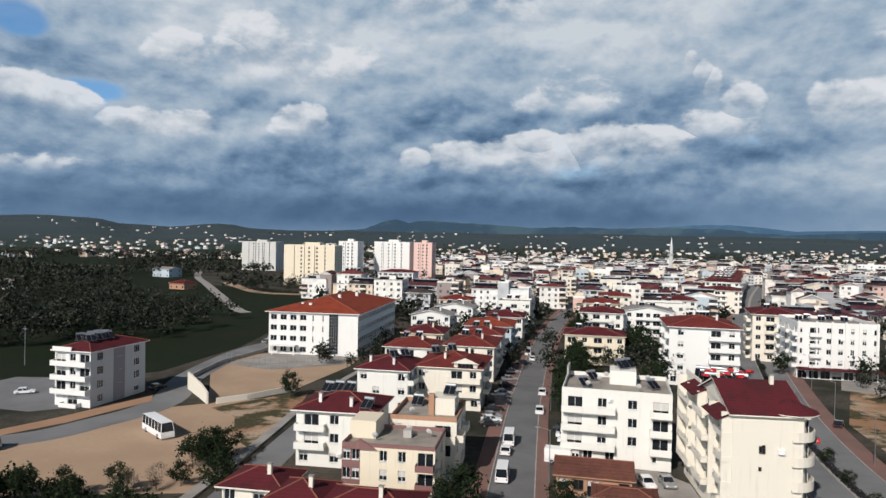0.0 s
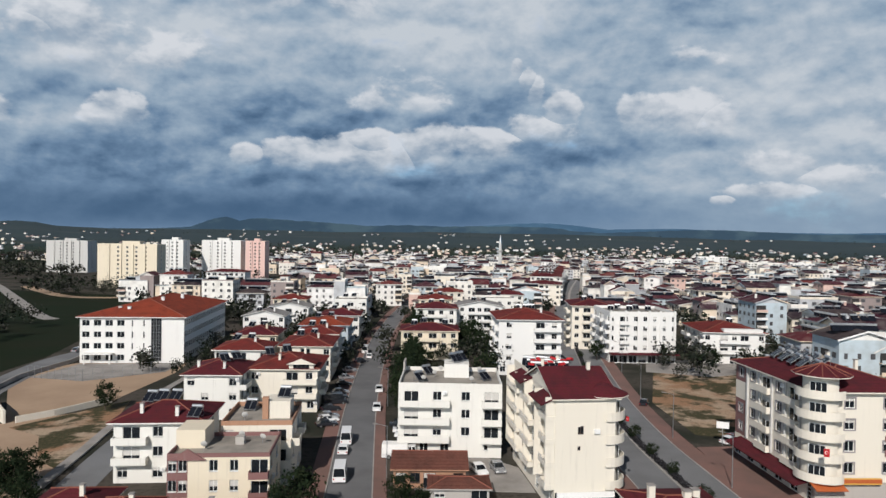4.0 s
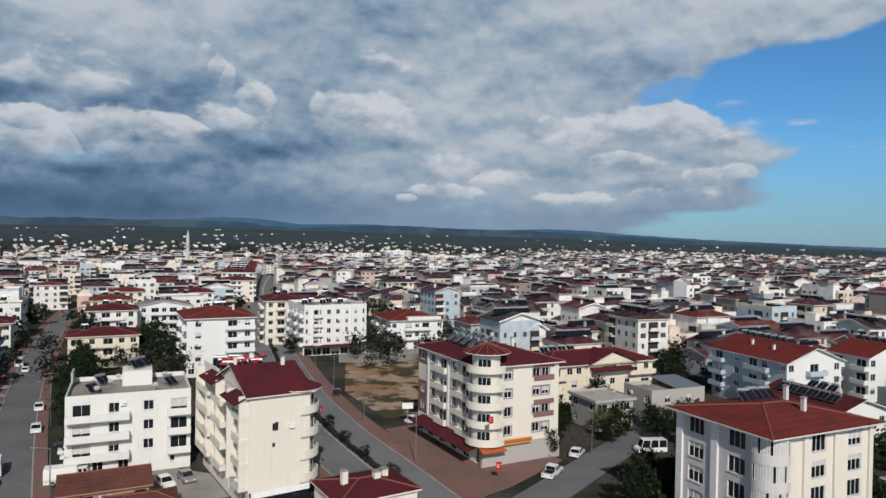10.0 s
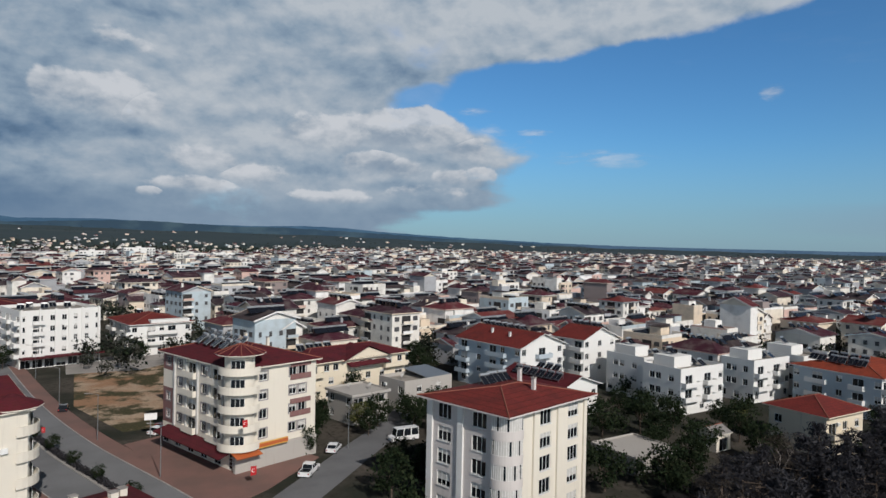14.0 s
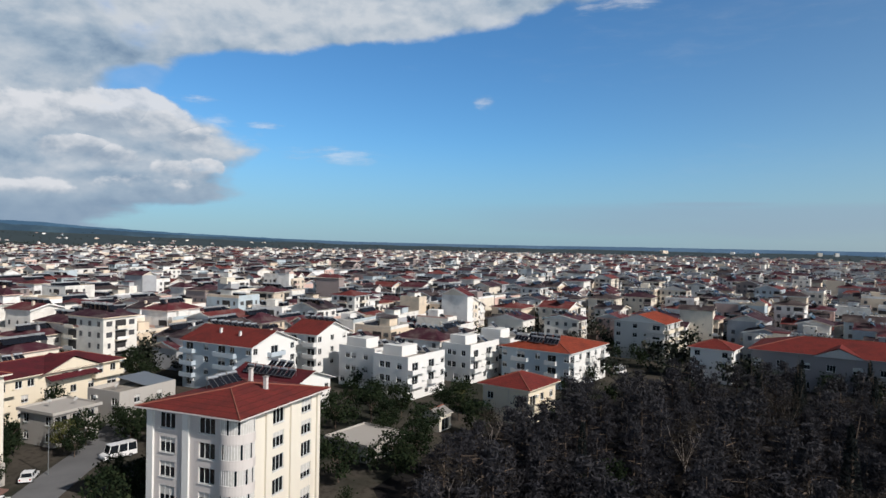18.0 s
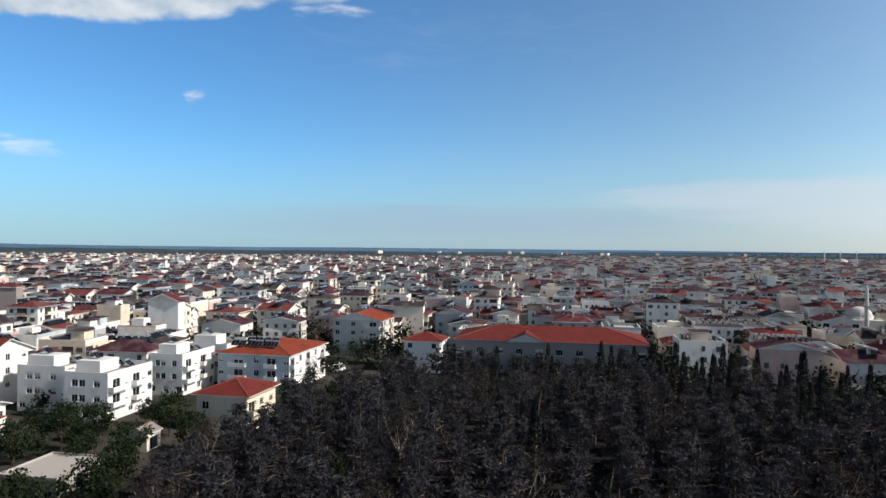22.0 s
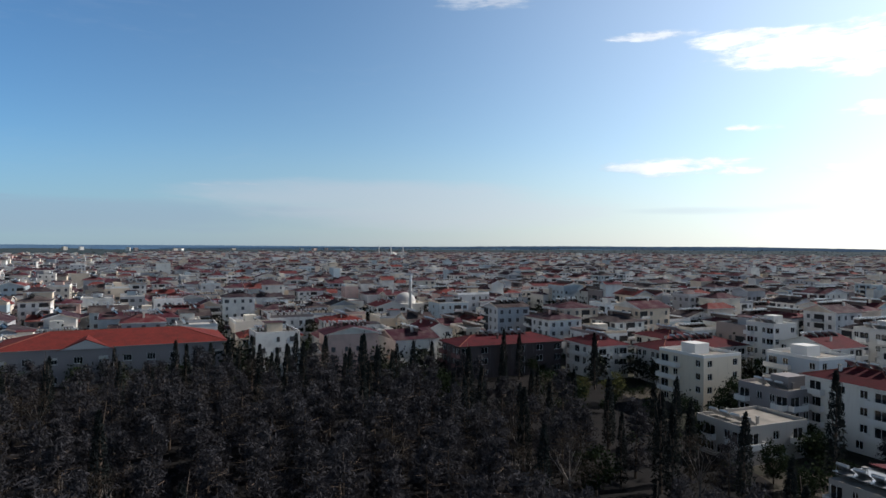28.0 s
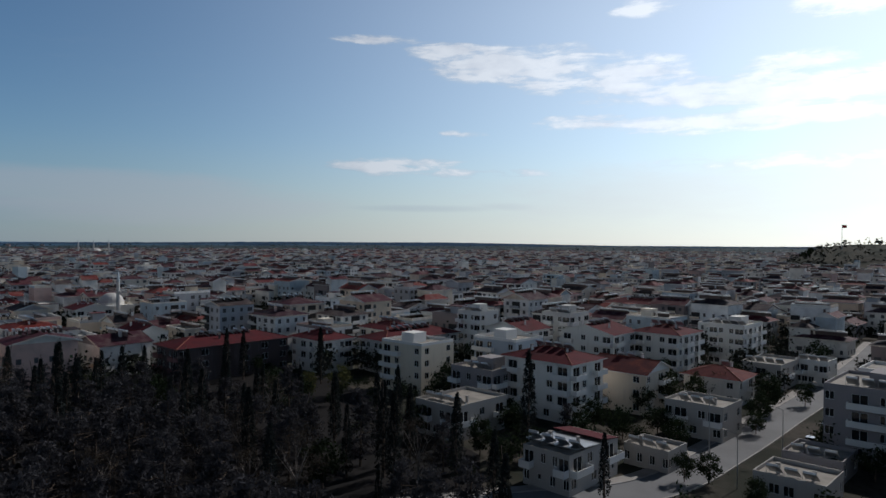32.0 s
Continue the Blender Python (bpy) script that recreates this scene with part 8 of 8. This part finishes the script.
GARDEN = (
    ("broad", -48.2, 101.5, 6.5), ("broad", -50.8, 104.8, 6.5), ("broad", -48.6, 107, 6.0), ("broad", -51.5, 101.5, 6.0), ("broad", -45.0, 98, 5.5), ("broad", -43.5, 93, 6), ("broad", -56.5, 89.5, 5), ("broad", -62.9, 87, 5), ("broad", -67.6, 84.9, 5.5), ("bare", -52.2, 92, 4.5), ("broad", -49.5, 94.0, 4.2), ("broad", -72, 82, 6.5), ("broad", -76, 80, 6), ("bare", -54, 88, 4.5), ("broad", -60, 84, 5), ("broad", -80, 79, 7),
    ("broad", -52.9, 150.5, 6.5), ("broad", 10.8, 147, 9), ("broad", 11.6, 153, 10.5), ("broad", 12.4, 159, 11), ("broad", 12.4, 166, 10.5), ("broad", 13.8, 173, 10), ("broad", 15, 181, 10), ("broad", 16, 189, 10), ("broad", 17, 197, 10), ("broad", 18, 150, 7), ("broad", 24, 146, 6), ("broad", 21, 160, 7), ("olive", 30, 158, 6), ("broad", 34, 172, 9), ("broad", 26, 176, 8), ("broad", 19, 232, 11), ("broad", 22, 245, 12), ("broad", 24, 258, 12), ("broad", 20, 238, 11),
    ("broad", 37, 216, 11), ("broad", 38, 226, 12), ("broad", 40, 206, 10), ("broad", -7.6, 89, 8), ("broad", -8.6, 82, 7), ("broad", 10, 141, 6), ("broad", 6.5, 94, 5), ("broad", 8.8, 88, 5),
    ("broad", 80.0, 87.6, 5.5), ("broad", 87.5, 94.5, 6.5), ("broad", 91.5, 97.5, 7), ("broad", 84.5, 91.5, 4), ("broad", 104.5, 83.5, 7), ("broad", 112.0, 84.0, 7.5), ("broad", 108.5, 89.8, 6), ("broad", 80.5, 61.5, 8), ("broad", 74.0, 63.0, 8), ("broad", 98.5, 67.5, 8), ("broad", 106.5, 71.0, 8.5), ("broad", 93, 102, 6), ("broad", 90, 110, 7), ("olive", 97, 91, 6), ("broad", 101, 90, 7), ("broad", 112, 107, 8), ("broad", 118, 86, 6), ("broad", 102, 72, 7), ("broad", 84, 70, 6), ("broad", 94, 66, 7), ("broad", 88, 63, 6), ("broad", 98, 60, 7), ("broad", 106, 68, 7), ("broad", 108, 86, 6), ("broad", 95, 87, 5.5), ("broad", 106, 79, 6), ("broad", 113, 80, 6),
    ("broad", 101, 64, 7), ("broad", 108, 60, 8), ("broad", 117, 55, 8), ("broad", 124, 52, 8), ("broad", 131, 47, 9), ("broad", 136, 42, 8), ("broad", 104, 52, 7), ("broad", 101, 46, 7), ("broad", 119, 40, 6), ("broad", 122, 33, 8), ("broad", 126, 42, 7), ("broad", 138, 30, 9), ("broad", 104, 33, 8), ("broad", 110, 31, 8), ("broad", 97, 40, 8), ("broad", 140, 55, 7), ("broad", 147, 36, 6), ("olive", 152, 33, 5), ("broad", 128, 24, 8),
    ("broad", 150, 118, 8), ("broad", 143, 110, 7), ("broad", 160, 128, 8), ("broad", 138, 124, 7), ("broad", 128, 208, 7), ("broad", 108, 192, 6), ("broad", 76, 205, 7), ("broad", 70, 236, 9),
    ("cypress", 31.0, -118.5, 18), ("pine", 26, -128, 7), ("broad", 10, -160, 9), ("broad", 4, -166, 8), ("broad", -2, -172, 8), ("olive", 8, -150, 5), ("broad", -4, -182, 9), ("broad", -12, -176, 8), ("olive", 22, -121, 4.5), ("broad", 0.5, -112.5, 5.5), ("broad", 4, -112, 5), ("broad", -18, -122, 4), ("broad", -8, -146, 5), ("cypress", 14.5, -99, 10), ("cypress", 58, -120, 13), ("broad", 24, -168, 9), ("broad", 18, -176, 9),
    ("cypress", 122, -146, 14), ("cypress", 118, -148, 13), ("cypress", 100, -158, 14), ("cypress", 96, -152, 12), ("broad", 16, -116, 5), ("broad", 28, -114, 6), ("broad", 6, -130, 6), ("broad", 10, -138, 6), ("broad", -9, -155, 7), ("broad", -12, -166, 8), ("broad", 2, -156, 6), ("broad", 14, -152, 7), ("broad", 20, -158, 8), ("broad", 27, -160, 9), ("broad", 34, -166, 9), ("broad", 40, -172, 9), ("broad", 12, -184, 8), ("broad", 40, -134, 6), ("broad", 36, -128, 6), ("broad", 12, -126, 5), ("broad", 16, -132, 6), ("broad", 22, -136, 7), ("broad", 57, -138, 7), ("broad", 60, -150, 9), ("broad", 38, -112, 7), ("broad", 32, -106, 6), ("broad", -24, -124, 6), ("broad", -30, -128, 7), ("broad", -6, -104, 5), ("broad", -20, -176, 6), ("broad", -32, -160, 6), ("broad", 48, -180, 9), ("broad", 66, -186, 9), ("broad", 76, -178, 9), ("broad", 70, -168, 9), ("broad", 60, -160, 8), ("olive", 84, -142, 8), ("olive", 90, -137, 7),
)
for kind, x, y, h in GARDEN:
    tree(kind, x, y, h, 0, "garden and street trees")


for a in range(116, 152, 3):
    p = heading(a) * (wood_edge(a) - random.uniform(0, 5))
    tree("cypress", p.x, p.y, random.uniform(10.5, 14.5), 0, "trees of the dark wood")


def hedge():
    """The clipped hedge on the avenue's median."""
    pts = [p for p in along(ROAD_B, 10) if 80 < p.y < 300]
    rng = np.random.default_rng(8)
    c = []
    for a, b in zip(pts, pts[1:]):
        n = int(70 * (b - a).length)
        t = rng.uniform(0, 1, (n, 1))
        c.append(np.array(a) + t * np.array(b - a) + rng.uniform(-1, 1, (n, 3)) * [0.5, 0.5, 0.38] + [0, 0, 0.6])
    v, f = leaf_quads(np.concatenate(c), 0.2, rng, 0.7)
    return tagged(new("hedge", np_mesh("hedge", v, f, NEEDLE)), "low dark clipped hedge along the avenue's median", "hedge")


hedge()
for p in along(ROAD_B, 3):
    if 85 < p.y < 230:
        tree("broad", p.x, p.y, random.uniform(2.6, 3.4), 0.2, "small trees on the avenue's median")


# ---- vehicles ----
CARS = {}


def vehicle(kind, paint, label, x, y, th):
    """A parked or standing vehicle whose nose points to heading th."""
    key = (kind, paint.name)
    if key in CARS:
        return copy_thing(CARS[key], at_heading(x, y, th, 0.05))
    e = thing(kind, label, kind, "vehicles in the streets", at_heading(x, y, th, 0.05))
    CARS[key] = e
    L, W, H, hood, boot, wheel = {"car": (4.2, 1.75, 1.45, 1.15, 0.55, 0.31), "van": (5.6, 2.0, 2.45, 0.8, 0.0, 0.34), "pickup": (5.2, 1.85, 1.75, 1.3, 1.75, 0.37), "bus": (9.5, 2.45, 3.1, 0.1, 0.0, 0.46), "truck": (6.2, 2.1, 2.3, 0.2, 3.6, 0.40)}[kind]
    belt = H * (0.60 if kind in ("car", "pickup") else 0.46)
    w = W / 2
    s = Shape()
    side = [(-L / 2, 0.32), (-L / 2, belt * 0.92), (-L / 2 + boot, belt), (L / 2 - hood, belt), (L / 2 - 0.1, belt * 0.80), (L / 2, belt * 0.6), (L / 2, 0.32)]
    n = len(side)
    s.solid([(-w, y_, z) for y_, z in side] + [(w, y_, z) for y_, z in side], [(i, (i + 1) % n, n + (i + 1) % n, n + i) for i in range(n)] + [tuple(range(n)), tuple(range(2 * n - 1, n - 1, -1))], paint)
    part("body", s, e)
    y0, y1 = -L / 2 + boot, L / 2 - hood
    sl0, sl1 = (0.35 if kind == "car" else 0.08), (0.75 if kind in ("car", "pickup") else 0.35)
    k = 0.86
    cab = Shape()
    lo = [(-w * 0.98, y0, belt), (w * 0.98, y0, belt), (w * 0.98, y1, belt), (-w * 0.98, y1, belt)]
    hi = [(-w * k, y0 + sl0, H - 0.06), (w * k, y0 + sl0, H - 0.06), (w * k, y1 - sl1, H - 0.06), (-w * k, y1 - sl1, H - 0.06)]
    if kind == "truck":
        y0 = L / 2 - 1.7
        lo = [(-w * 0.98, y0, belt), (w * 0.98, y0, belt), (w * 0.98, y1, belt), (-w * 0.98, y1, belt)]
        hi = [(-w * k, y0, H - 0.06), (w * k, y0, H - 0.06), (w * k, y1 - 0.3, H - 0.06), (-w * k, y1 - 0.3, H - 0.06)]
        part("cargo_box", Shape().box(-w, -L / 2, 0.75, w, y0 - 0.1, 2.6, WHITECLOTH), e, "white canvas cargo box")
    # painted pillars and glass between them, one skin
    n = {"van": 3, "bus": 6}.get(kind, 2)
    ids = {}

    def vert(p):
        p = tuple(round(q, 4) for q in p)
        if p not in ids:
            ids[p] = len(cab.v)
            cab.v.append(p)
        return ids[p]

    for i in range(4):
        (a0, a1), (b0, b1) = (Vector(lo[i]), Vector(lo[(i + 1) % 4])), (Vector(hi[i]), Vector(hi[(i + 1) % 4]))
        m, pw = (n, 0.09 / max(0.5, (a1 - a0).length)) if i % 2 else (1, 0.05)
        stops = sorted({0.0, 1.0} | {q / m + d for q in range(m + 1) for d in (-pw, pw) if 0 < q / m + d < 1})
        for q, (u, v) in enumerate(zip(stops, stops[1:])):
            cab.f.append(tuple(vert(p) for p in (a0.lerp(a1, u), a0.lerp(a1, v), b0.lerp(b1, v), b0.lerp(b1, u))))
            cab.m.append(cab.slot(paint if q % 2 == 0 else GLASS))
    part("cabin", cab, e)
    a, b2 = hi[0], hi[2]
    part("roof", Shape().box(a[0] - 0.02, a[1] - 0.04, H - 0.07, b2[0] + 0.02, b2[1] + 0.04, H, paint), e)
    if kind == "pickup":
        part("load_bed", Shape().box(-w * 0.85, -L / 2 + 0.15, belt + 0.003, w * 0.85, y0 - 0.1, belt + 0.02, CARDARK), e)
    for yy in (-L * 0.30, L * 0.31):
        for sx in (-1, 1):
            wh = part("wheel", Shape().tube((sx * (w - 0.2), yy, wheel - 0.05), (sx * (w + 0.02), yy, wheel - 0.05), wheel, wheel, TYRE, 14), e)
            part("rim", Shape().tube((sx * (w + 0.0), yy, wheel - 0.05), (sx * (w + 0.03), yy, wheel - 0.05), wheel * 0.6, wheel * 0.55, STEEL, 10), wh)
    for sx in (-1, 1):
        part("headlight", Shape().box(sx * w * 0.72 - 0.18, L / 2 - 0.04, belt * 0.58, sx * w * 0.72 + 0.18, L / 2 + 0.015, belt * 0.58 + 0.16, LAMPGLASS), e)
        part("tail_light", Shape().box(sx * w * 0.8 - 0.1, -L / 2 - 0.015, belt * 0.62, sx * w * 0.8 + 0.1, -L / 2 + 0.03, belt * 0.62 + 0.22, TAIL), e)
    return e


VEHICLES = (
    ("van", CARWHITE, "white minibus with dark side windows", -2.2, 105.5, 2), ("car", CARWHITE, "white hatchback parked at the kerb", -2.0, 118.2, 2), ("van", CARWHITE, "white minibus with dark side windows", -1.5, 124.5, 2), ("car", CARWHITE, "white hatchback parked at the kerb", 4.7, 147.0, 183), ("car", CARWHITE, "white hatchback parked at the kerb", 5.8, 165.0, 183), ("car", CARSILVER, "silver car parked at the kerb", -5.4, 141, 75), ("car", CARDARK, "dark car parked at the kerb", -5.2, 147, 75), ("van", CARDARK, "dark van at the kerb", -4.6, 153, 75), ("car", CARSILVER, "silver car parked at the kerb", -3.6, 163, 80), ("car", CARDARK, "dark car parked at the kerb", -3.0, 172, 80), ("car", CARSILVER, "silver car parked at the kerb", -2.4, 180, 80), ("van", CARWHITE, "white minibus with dark side windows", 3.0, 222, 4), ("car", CARWHITE, "white hatchback parked at the kerb", 4.2, 212, 4), ("car", CARDARK, "dark car parked at the kerb", 1.6, 204, 60),
    ("car", CARDARK, "dark car parked at the kerb", 9.0, 133.5, 95), ("car", CARWHITE, "white hatchback parked at the kerb", 9.4, 129.5, 95), ("car", CARWHITE, "white hatchback parked at the kerb", 9.6, 126.3, 98), ("car", CARWHITE, "white hatchback parked at the kerb", 9.8, 122.5, 95), ("car", CARSILVER, "silver car parked at the kerb", 9.4, 119.0, 95), ("truck", CARWHITE, "small white box truck by the pavement", 7.8, 114.4, 100),
    ("car", CARWHITE, "white hatchback parked at the kerb", 20.0, 106.0, 170), ("car", CARSILVER, "silver car parked at the kerb", 23.2, 106.8, 175),
    ("pickup", CARWHITE, "white pickup with an open load bed", 73.6, 80.0, 62), ("car", CARWHITE, "white hatchback parked at the kerb", 84.2, 85.3, 60), ("van", CARWHITE, "white minibus with dark side windows", 97.0, 80.0, 295), ("car", CARDARK, "dark car parked at the kerb", -5.6, 135, 75), ("car", CARWHITE, "white hatchback parked at the kerb", -5.4, 138.2, 75), ("car", CARDARK, "dark car parked at the kerb", -3.8, 158, 78), ("car", CARSILVER, "silver car parked at the kerb", -1.6, 190, 80), ("bus", CARWHITE, "white coach on the earth lot", -66.8, 118.0, 130), ("truck", CARDARK, "dark lorry at the edge of the lot", -90.5, 103.5, 60), ("car", CARWHITE, "white hatchback parked at the kerb", -113, 142, 60), ("car", CARDARK, "dark car parked at the kerb", -86.4, 152.2, 20), ("car", CARSILVER, "silver car parked at the kerb", -88.0, 226, 10), ("car", CARWHITE, "white hatchback parked at the kerb", -88.5, 232, 10),
    ("car", CARRED, "red car on the rough lot", 96.5, 157.0, 40), ("car", CARRED, "red car on the rough lot", 72.0, 119.5, 70), ("car", CARWHITE, "white hatchback parked at the kerb", 70.3, 118.0, 70), ("car", CARDARK, "dark car parked at the kerb", 66.5, 148, 30),
    ("car", CARSILVER, "silver car parked at the kerb", 89.0, 264, 15), ("car", CARWHITE, "white hatchback parked at the kerb", 101.0, 300, 17), ("car", CARDARK, "dark car parked at the kerb", 82.5, 231, 15), ("car", CARSILVER, "silver car parked at the kerb", 112, 330, 17), ("car", CARSILVER, "silver car parked at the kerb", 74, 240, 195),
    ("car", CARDARK, "dark car parked at the kerb", 5.2, -121.0, 60), ("van", CARWHITE, "white minibus with dark side windows", 203, -4.0, 110), ("car", CARSILVER, "silver car parked at the kerb", 231, -28, 110), ("car", CARDARK, "dark car parked at the kerb", 16, -165, 40), ("car", CARSILVER, "silver car parked at the kerb", -22.0, -158, 20), ("car", CARSILVER, "silver car parked at the kerb", -17, -142, 20),
)
for v in VEHICLES:
    vehicle(*v)


# ---- poles, lamps, flags ----
def lamp_post(x, y, th, high=8.5):
    e = thing("street_lamp", "thin grey steel street lamp with a bent arm", "street lamp", "street lamps", at_heading(x, y, th, 0.0))
    part("pole", Shape().tube((0, 0, 0), (0, 0, high), 0.09, 0.05, STEEL, 7), e)
    part("arm", Shape().tube((0, 0, high - 0.05), (0, 1.6, high + 0.35), 0.04, 0.035, STEEL, 5), e)
    part("lamp_head", Shape().turned((0, 1.9, high + 0.38), (0.28, 0.75, 0.12), 0, CONCRETE, 8), e)
    return e


first = lamp_post(57.6, 96.0, 275)
for x, y, th in ((60.8, 122, 283), (67.4, 152, 285), (76.6, 186, 287), (86.8, 84.3, 200), (5.0, 104, 272), (7.2, 150, 272), (-3.6, -112.0, 100), (-11.5, -131.5, 110), (-21.5, -158, 110), (219, -20, 100)):
    copy_thing(first, at_heading(x, y, th))
for x, y in ((-137, 172), (0.5, -128.6)):
    e = thing("utility_pole", "plain grey utility pole", "pole", "utility poles", at_heading(x, y, 0))
    part("pole", Shape().tube((0, 0, 0), (0, 0, 11), 0.12, 0.08, STEEL, 7), e)
    part("crossarm", Shape().box(-0.8, -0.05, 10.2, 0.8, 0.05, 10.3, STEEL), e)


def flag(p, th, w=1.5, h=1.0, drop=True):
    """A red flag hung from a wall, with a white crescent."""
    e = thing("flag", "red cloth flag with a white crescent hung on the facade", "flag", "flags", pose(*p, 0, 0, -th))
    s = Shape()
    n = 6
    for i in range(n):
        z0, z1 = -h * i / n, -h * (i + 1) / n
        y0, y1 = 0.05 * math.sin(i * 1.3), 0.05 * math.sin((i + 1) * 1.3)
        s.poly([(-w / 2, y1, z1), (w / 2, y1, z1), (w / 2, y0, z0), (-w / 2, y0, z0)], REDCLOTH)
        s.poly([(w / 2, y1 + 0.01, z1), (-w / 2, y1 + 0.01, z1), (-w / 2, y0 + 0.01, z0), (w / 2, y0 + 0.01, z0)], REDCLOTH)
    part("cloth", s, e)
    c = Shape()
    k = min(w, h) * 0.3
    arc = [radians(40 + 280 * i / 12) for i in range(13)]
    for a, b in zip(arc, arc[1:]):
        o = lambda t, r, dx: (dx + r * math.cos(t) - 0.05, -0.075, -h * 0.45 + r * math.sin(t))
        c.poly([o(a, k, 0), o(b, k, 0), o(b, k * 0.78, k * 0.16), o(a, k * 0.78, k * 0.16)], WHITECLOTH)
    part("crescent", c, e)
    return e


flag((64.6, 84.6, 9.6), 20, 0.75, 1.15)
flag((64.6, 82.4, 3.0), 20, 0.9, 1.4)
flag((37.6, 88.9, 13.4), 35, 0.4, 0.7)
s = thing("advert_board", "small white advert board on a post", "sign", "", at_heading(68.2, 117.2, 25))
part("post", Shape().tube((0, 0, 0), (0, 0, 3.2), 0.08, 0.08, STEEL, 6), s)
part("board", Shape().box(-1.1, -0.12, 3.2, 1.1, 0.08, 4.4, WHITECLOTH), s)


def dish(x, y, z, th):
    """A satellite dish on a short mast, facing heading th."""
    if "dish" not in CACHE:
        e = thing("satellite_dish", "pale round satellite dish on a short roof mast", "satellite dish", "roof dishes", at_heading(x, y, th, z))
        part("mast", Shape().tube((0, 0.12, 0), (0, 0.12, 0.9), 0.03, 0.03, STEEL, 5), e)
        u = Shape()
        n = 14
        for i in range(n):
            a, b = 6.28319 * i / n, 6.28319 * (i + 1) / n
            for r0, r1, y0, y1 in ((0.0, 0.25, 0.10, 0.07), (0.25, 0.45, 0.07, 0.0)):
                P = lambda t, r, q: (r * math.cos(t), q + 0.35 * r * math.sin(t), 1.0 + r * math.sin(t) * 0.93)
                u.poly([P(a, r0, y0), P(b, r0, y0), P(b, r1, y1), P(a, r1, y1)] if r0 else [P(a, 0, y0), P(b, r1, y1), P(a, r1, y1)], PALE)
        part("reflector", u.mesh("reflector", True), e)
        part("feed_arm", Shape().tube((0, 0.0, 0.6), (0, -0.42, 0.95), 0.015, 0.015, STEEL, 4), e)
        CACHE["dish"] = e
        return e
    return copy_thing(CACHE["dish"], at_heading(x, y, th, z))


for x, y, z in ((-20.5, 95.0, 8.05), (-16.2, 99.5, 8.05), (-13.0, 98.0, 8.05), (-16.8, 105.6, 9.25), (-11.5, 112.5, 9.25), (12.0, 118.4, 12.1), (16.2, 127.0, 12.1), (20.4, 117.0, 12.1), (23.4, 125.6, 12.1), (14.5, 123.0, 12.1), (29.5, 110.0, 16.25), (32.2, 111.8, 16.25), (33.6, 108.4, 16.25), (102.0, 99.0, 6.05), (105.0, 96.0, 6.05), (118.0, 98.0, 5.75), (158.0, 45.0, 9.65), (164.0, 49.0, 9.65), (182.0, 38.0, 9.65), (96.0, 208.0, 15.25), (86.0, 212.0, 15.25)):
    dish(x, y, z, 170 + (x * 7 % 30))


# ---- minarets and domes ----
def minaret(x, y, high, r=1.2, name="minaret", label="slender pale stone minaret with a balcony and a pointed cap"):
    e = thing(name, label, "minaret", "", pose(x, y, land(x, y)))
    part("shaft", Shape().tube((0, 0, 0), (0, 0, high * 0.62), r, r * 0.85, PALE, 12), e)
    part("gallery", Shape().tube((0, 0, high * 0.60), (0, 0, high * 0.64), r * 1.0, r * 1.6, PALE, 12), e)
    part("upper_shaft", Shape().tube((0, 0, high * 0.64), (0, 0, high * 0.80), r * 0.75, r * 0.7, PALE, 12), e)
    part("cap", Shape().tube((0, 0, high * 0.80), (0, 0, high), r * 0.85, 0.03, STEEL, 12), e)
    return e


def mosque(x, y, th, a, h, label):
    e = thing("mosque", label, "mosque", "", at_heading(x, y, th, land(x, y)))
    part("hall", Shape().box(-a, -a, 0, a, a, h, WHITE), e)
    s = Shape()
    n, m = 20, 7
    R = a * 0.72
    P = lambda i, j: (R * math.cos(6.28319 * i / n) * math.cos(1.5708 * j / m), R * math.sin(6.28319 * i / n) * math.cos(1.5708 * j / m), h + 0.8 + R * 0.85 * math.sin(1.5708 * j / m))
    for j in range(m):
        for i in range(n):
            s.poly([P(i, j), P(i + 1, j), P(i + 1, j + 1), P(i, j + 1)], PALE)
    part("dome", s, e, "pale metal dome")
    part("drum", Shape().tube((0, 0, h), (0, 0, h + 0.9), R * 1.05, R * 1.05, WHITE, 20), e)
    for i in range(4):
        for j in (-1, 1):
            part("window", window_mesh(1.0, 2.2, PVC, 1), e, at=pose(j * (a + 0.05) if i < 2 else (i - 2.5) * a, (i - 0.5) * a if i < 2 else j * (a + 0.05), 2.2, 0, 0, (90 if j > 0 else 270) if i < 2 else (180 if j > 0 else 0)))
    return e


minaret(141, 655, 44, 1.9)
minaret(231, -209, 25.5, 0.9)
mosque(246, -219, 20, 7, 9.5, "small white mosque with a bright metal dome")
minaret(861, -260, 24, 1.0)
mosque(880, -275, 20, 10, 9, "far white mosque with a dome")
for x, y in ((1141, -973), (1122, -992), (1160, -954)):
    minaret(x, y, 40, 1.6)
mosque(1150, -985, 20, 16, 12, "large far mosque with a dome")
mosque(300, -420, 22, 7, 9, "far white mosque with a dome")

# the castle mound's flag and trees
e = thing("flagpole", "tall flagpole with a flag on the castle mound", "flagpole", "", pose(-155, -1010, land(-155, -1010) - 0.6))
part("pole", Shape().tube((0, 0, 0), (0, 0, 33), 0.35, 0.2, STEEL, 6), e)
part("cloth", Shape().box(-5.5, -0.05, 28.5, 0, 0.05, 32.5, REDCLOTH), e)
for x, y, h in ((-112, -1030, 10), (-117, -1024, 12), (-122, -1034, 11), (-134, -1020, 5)):
    tree("broad", x, y, h, land(x, y) - 0.4, "trees on the castle mound")
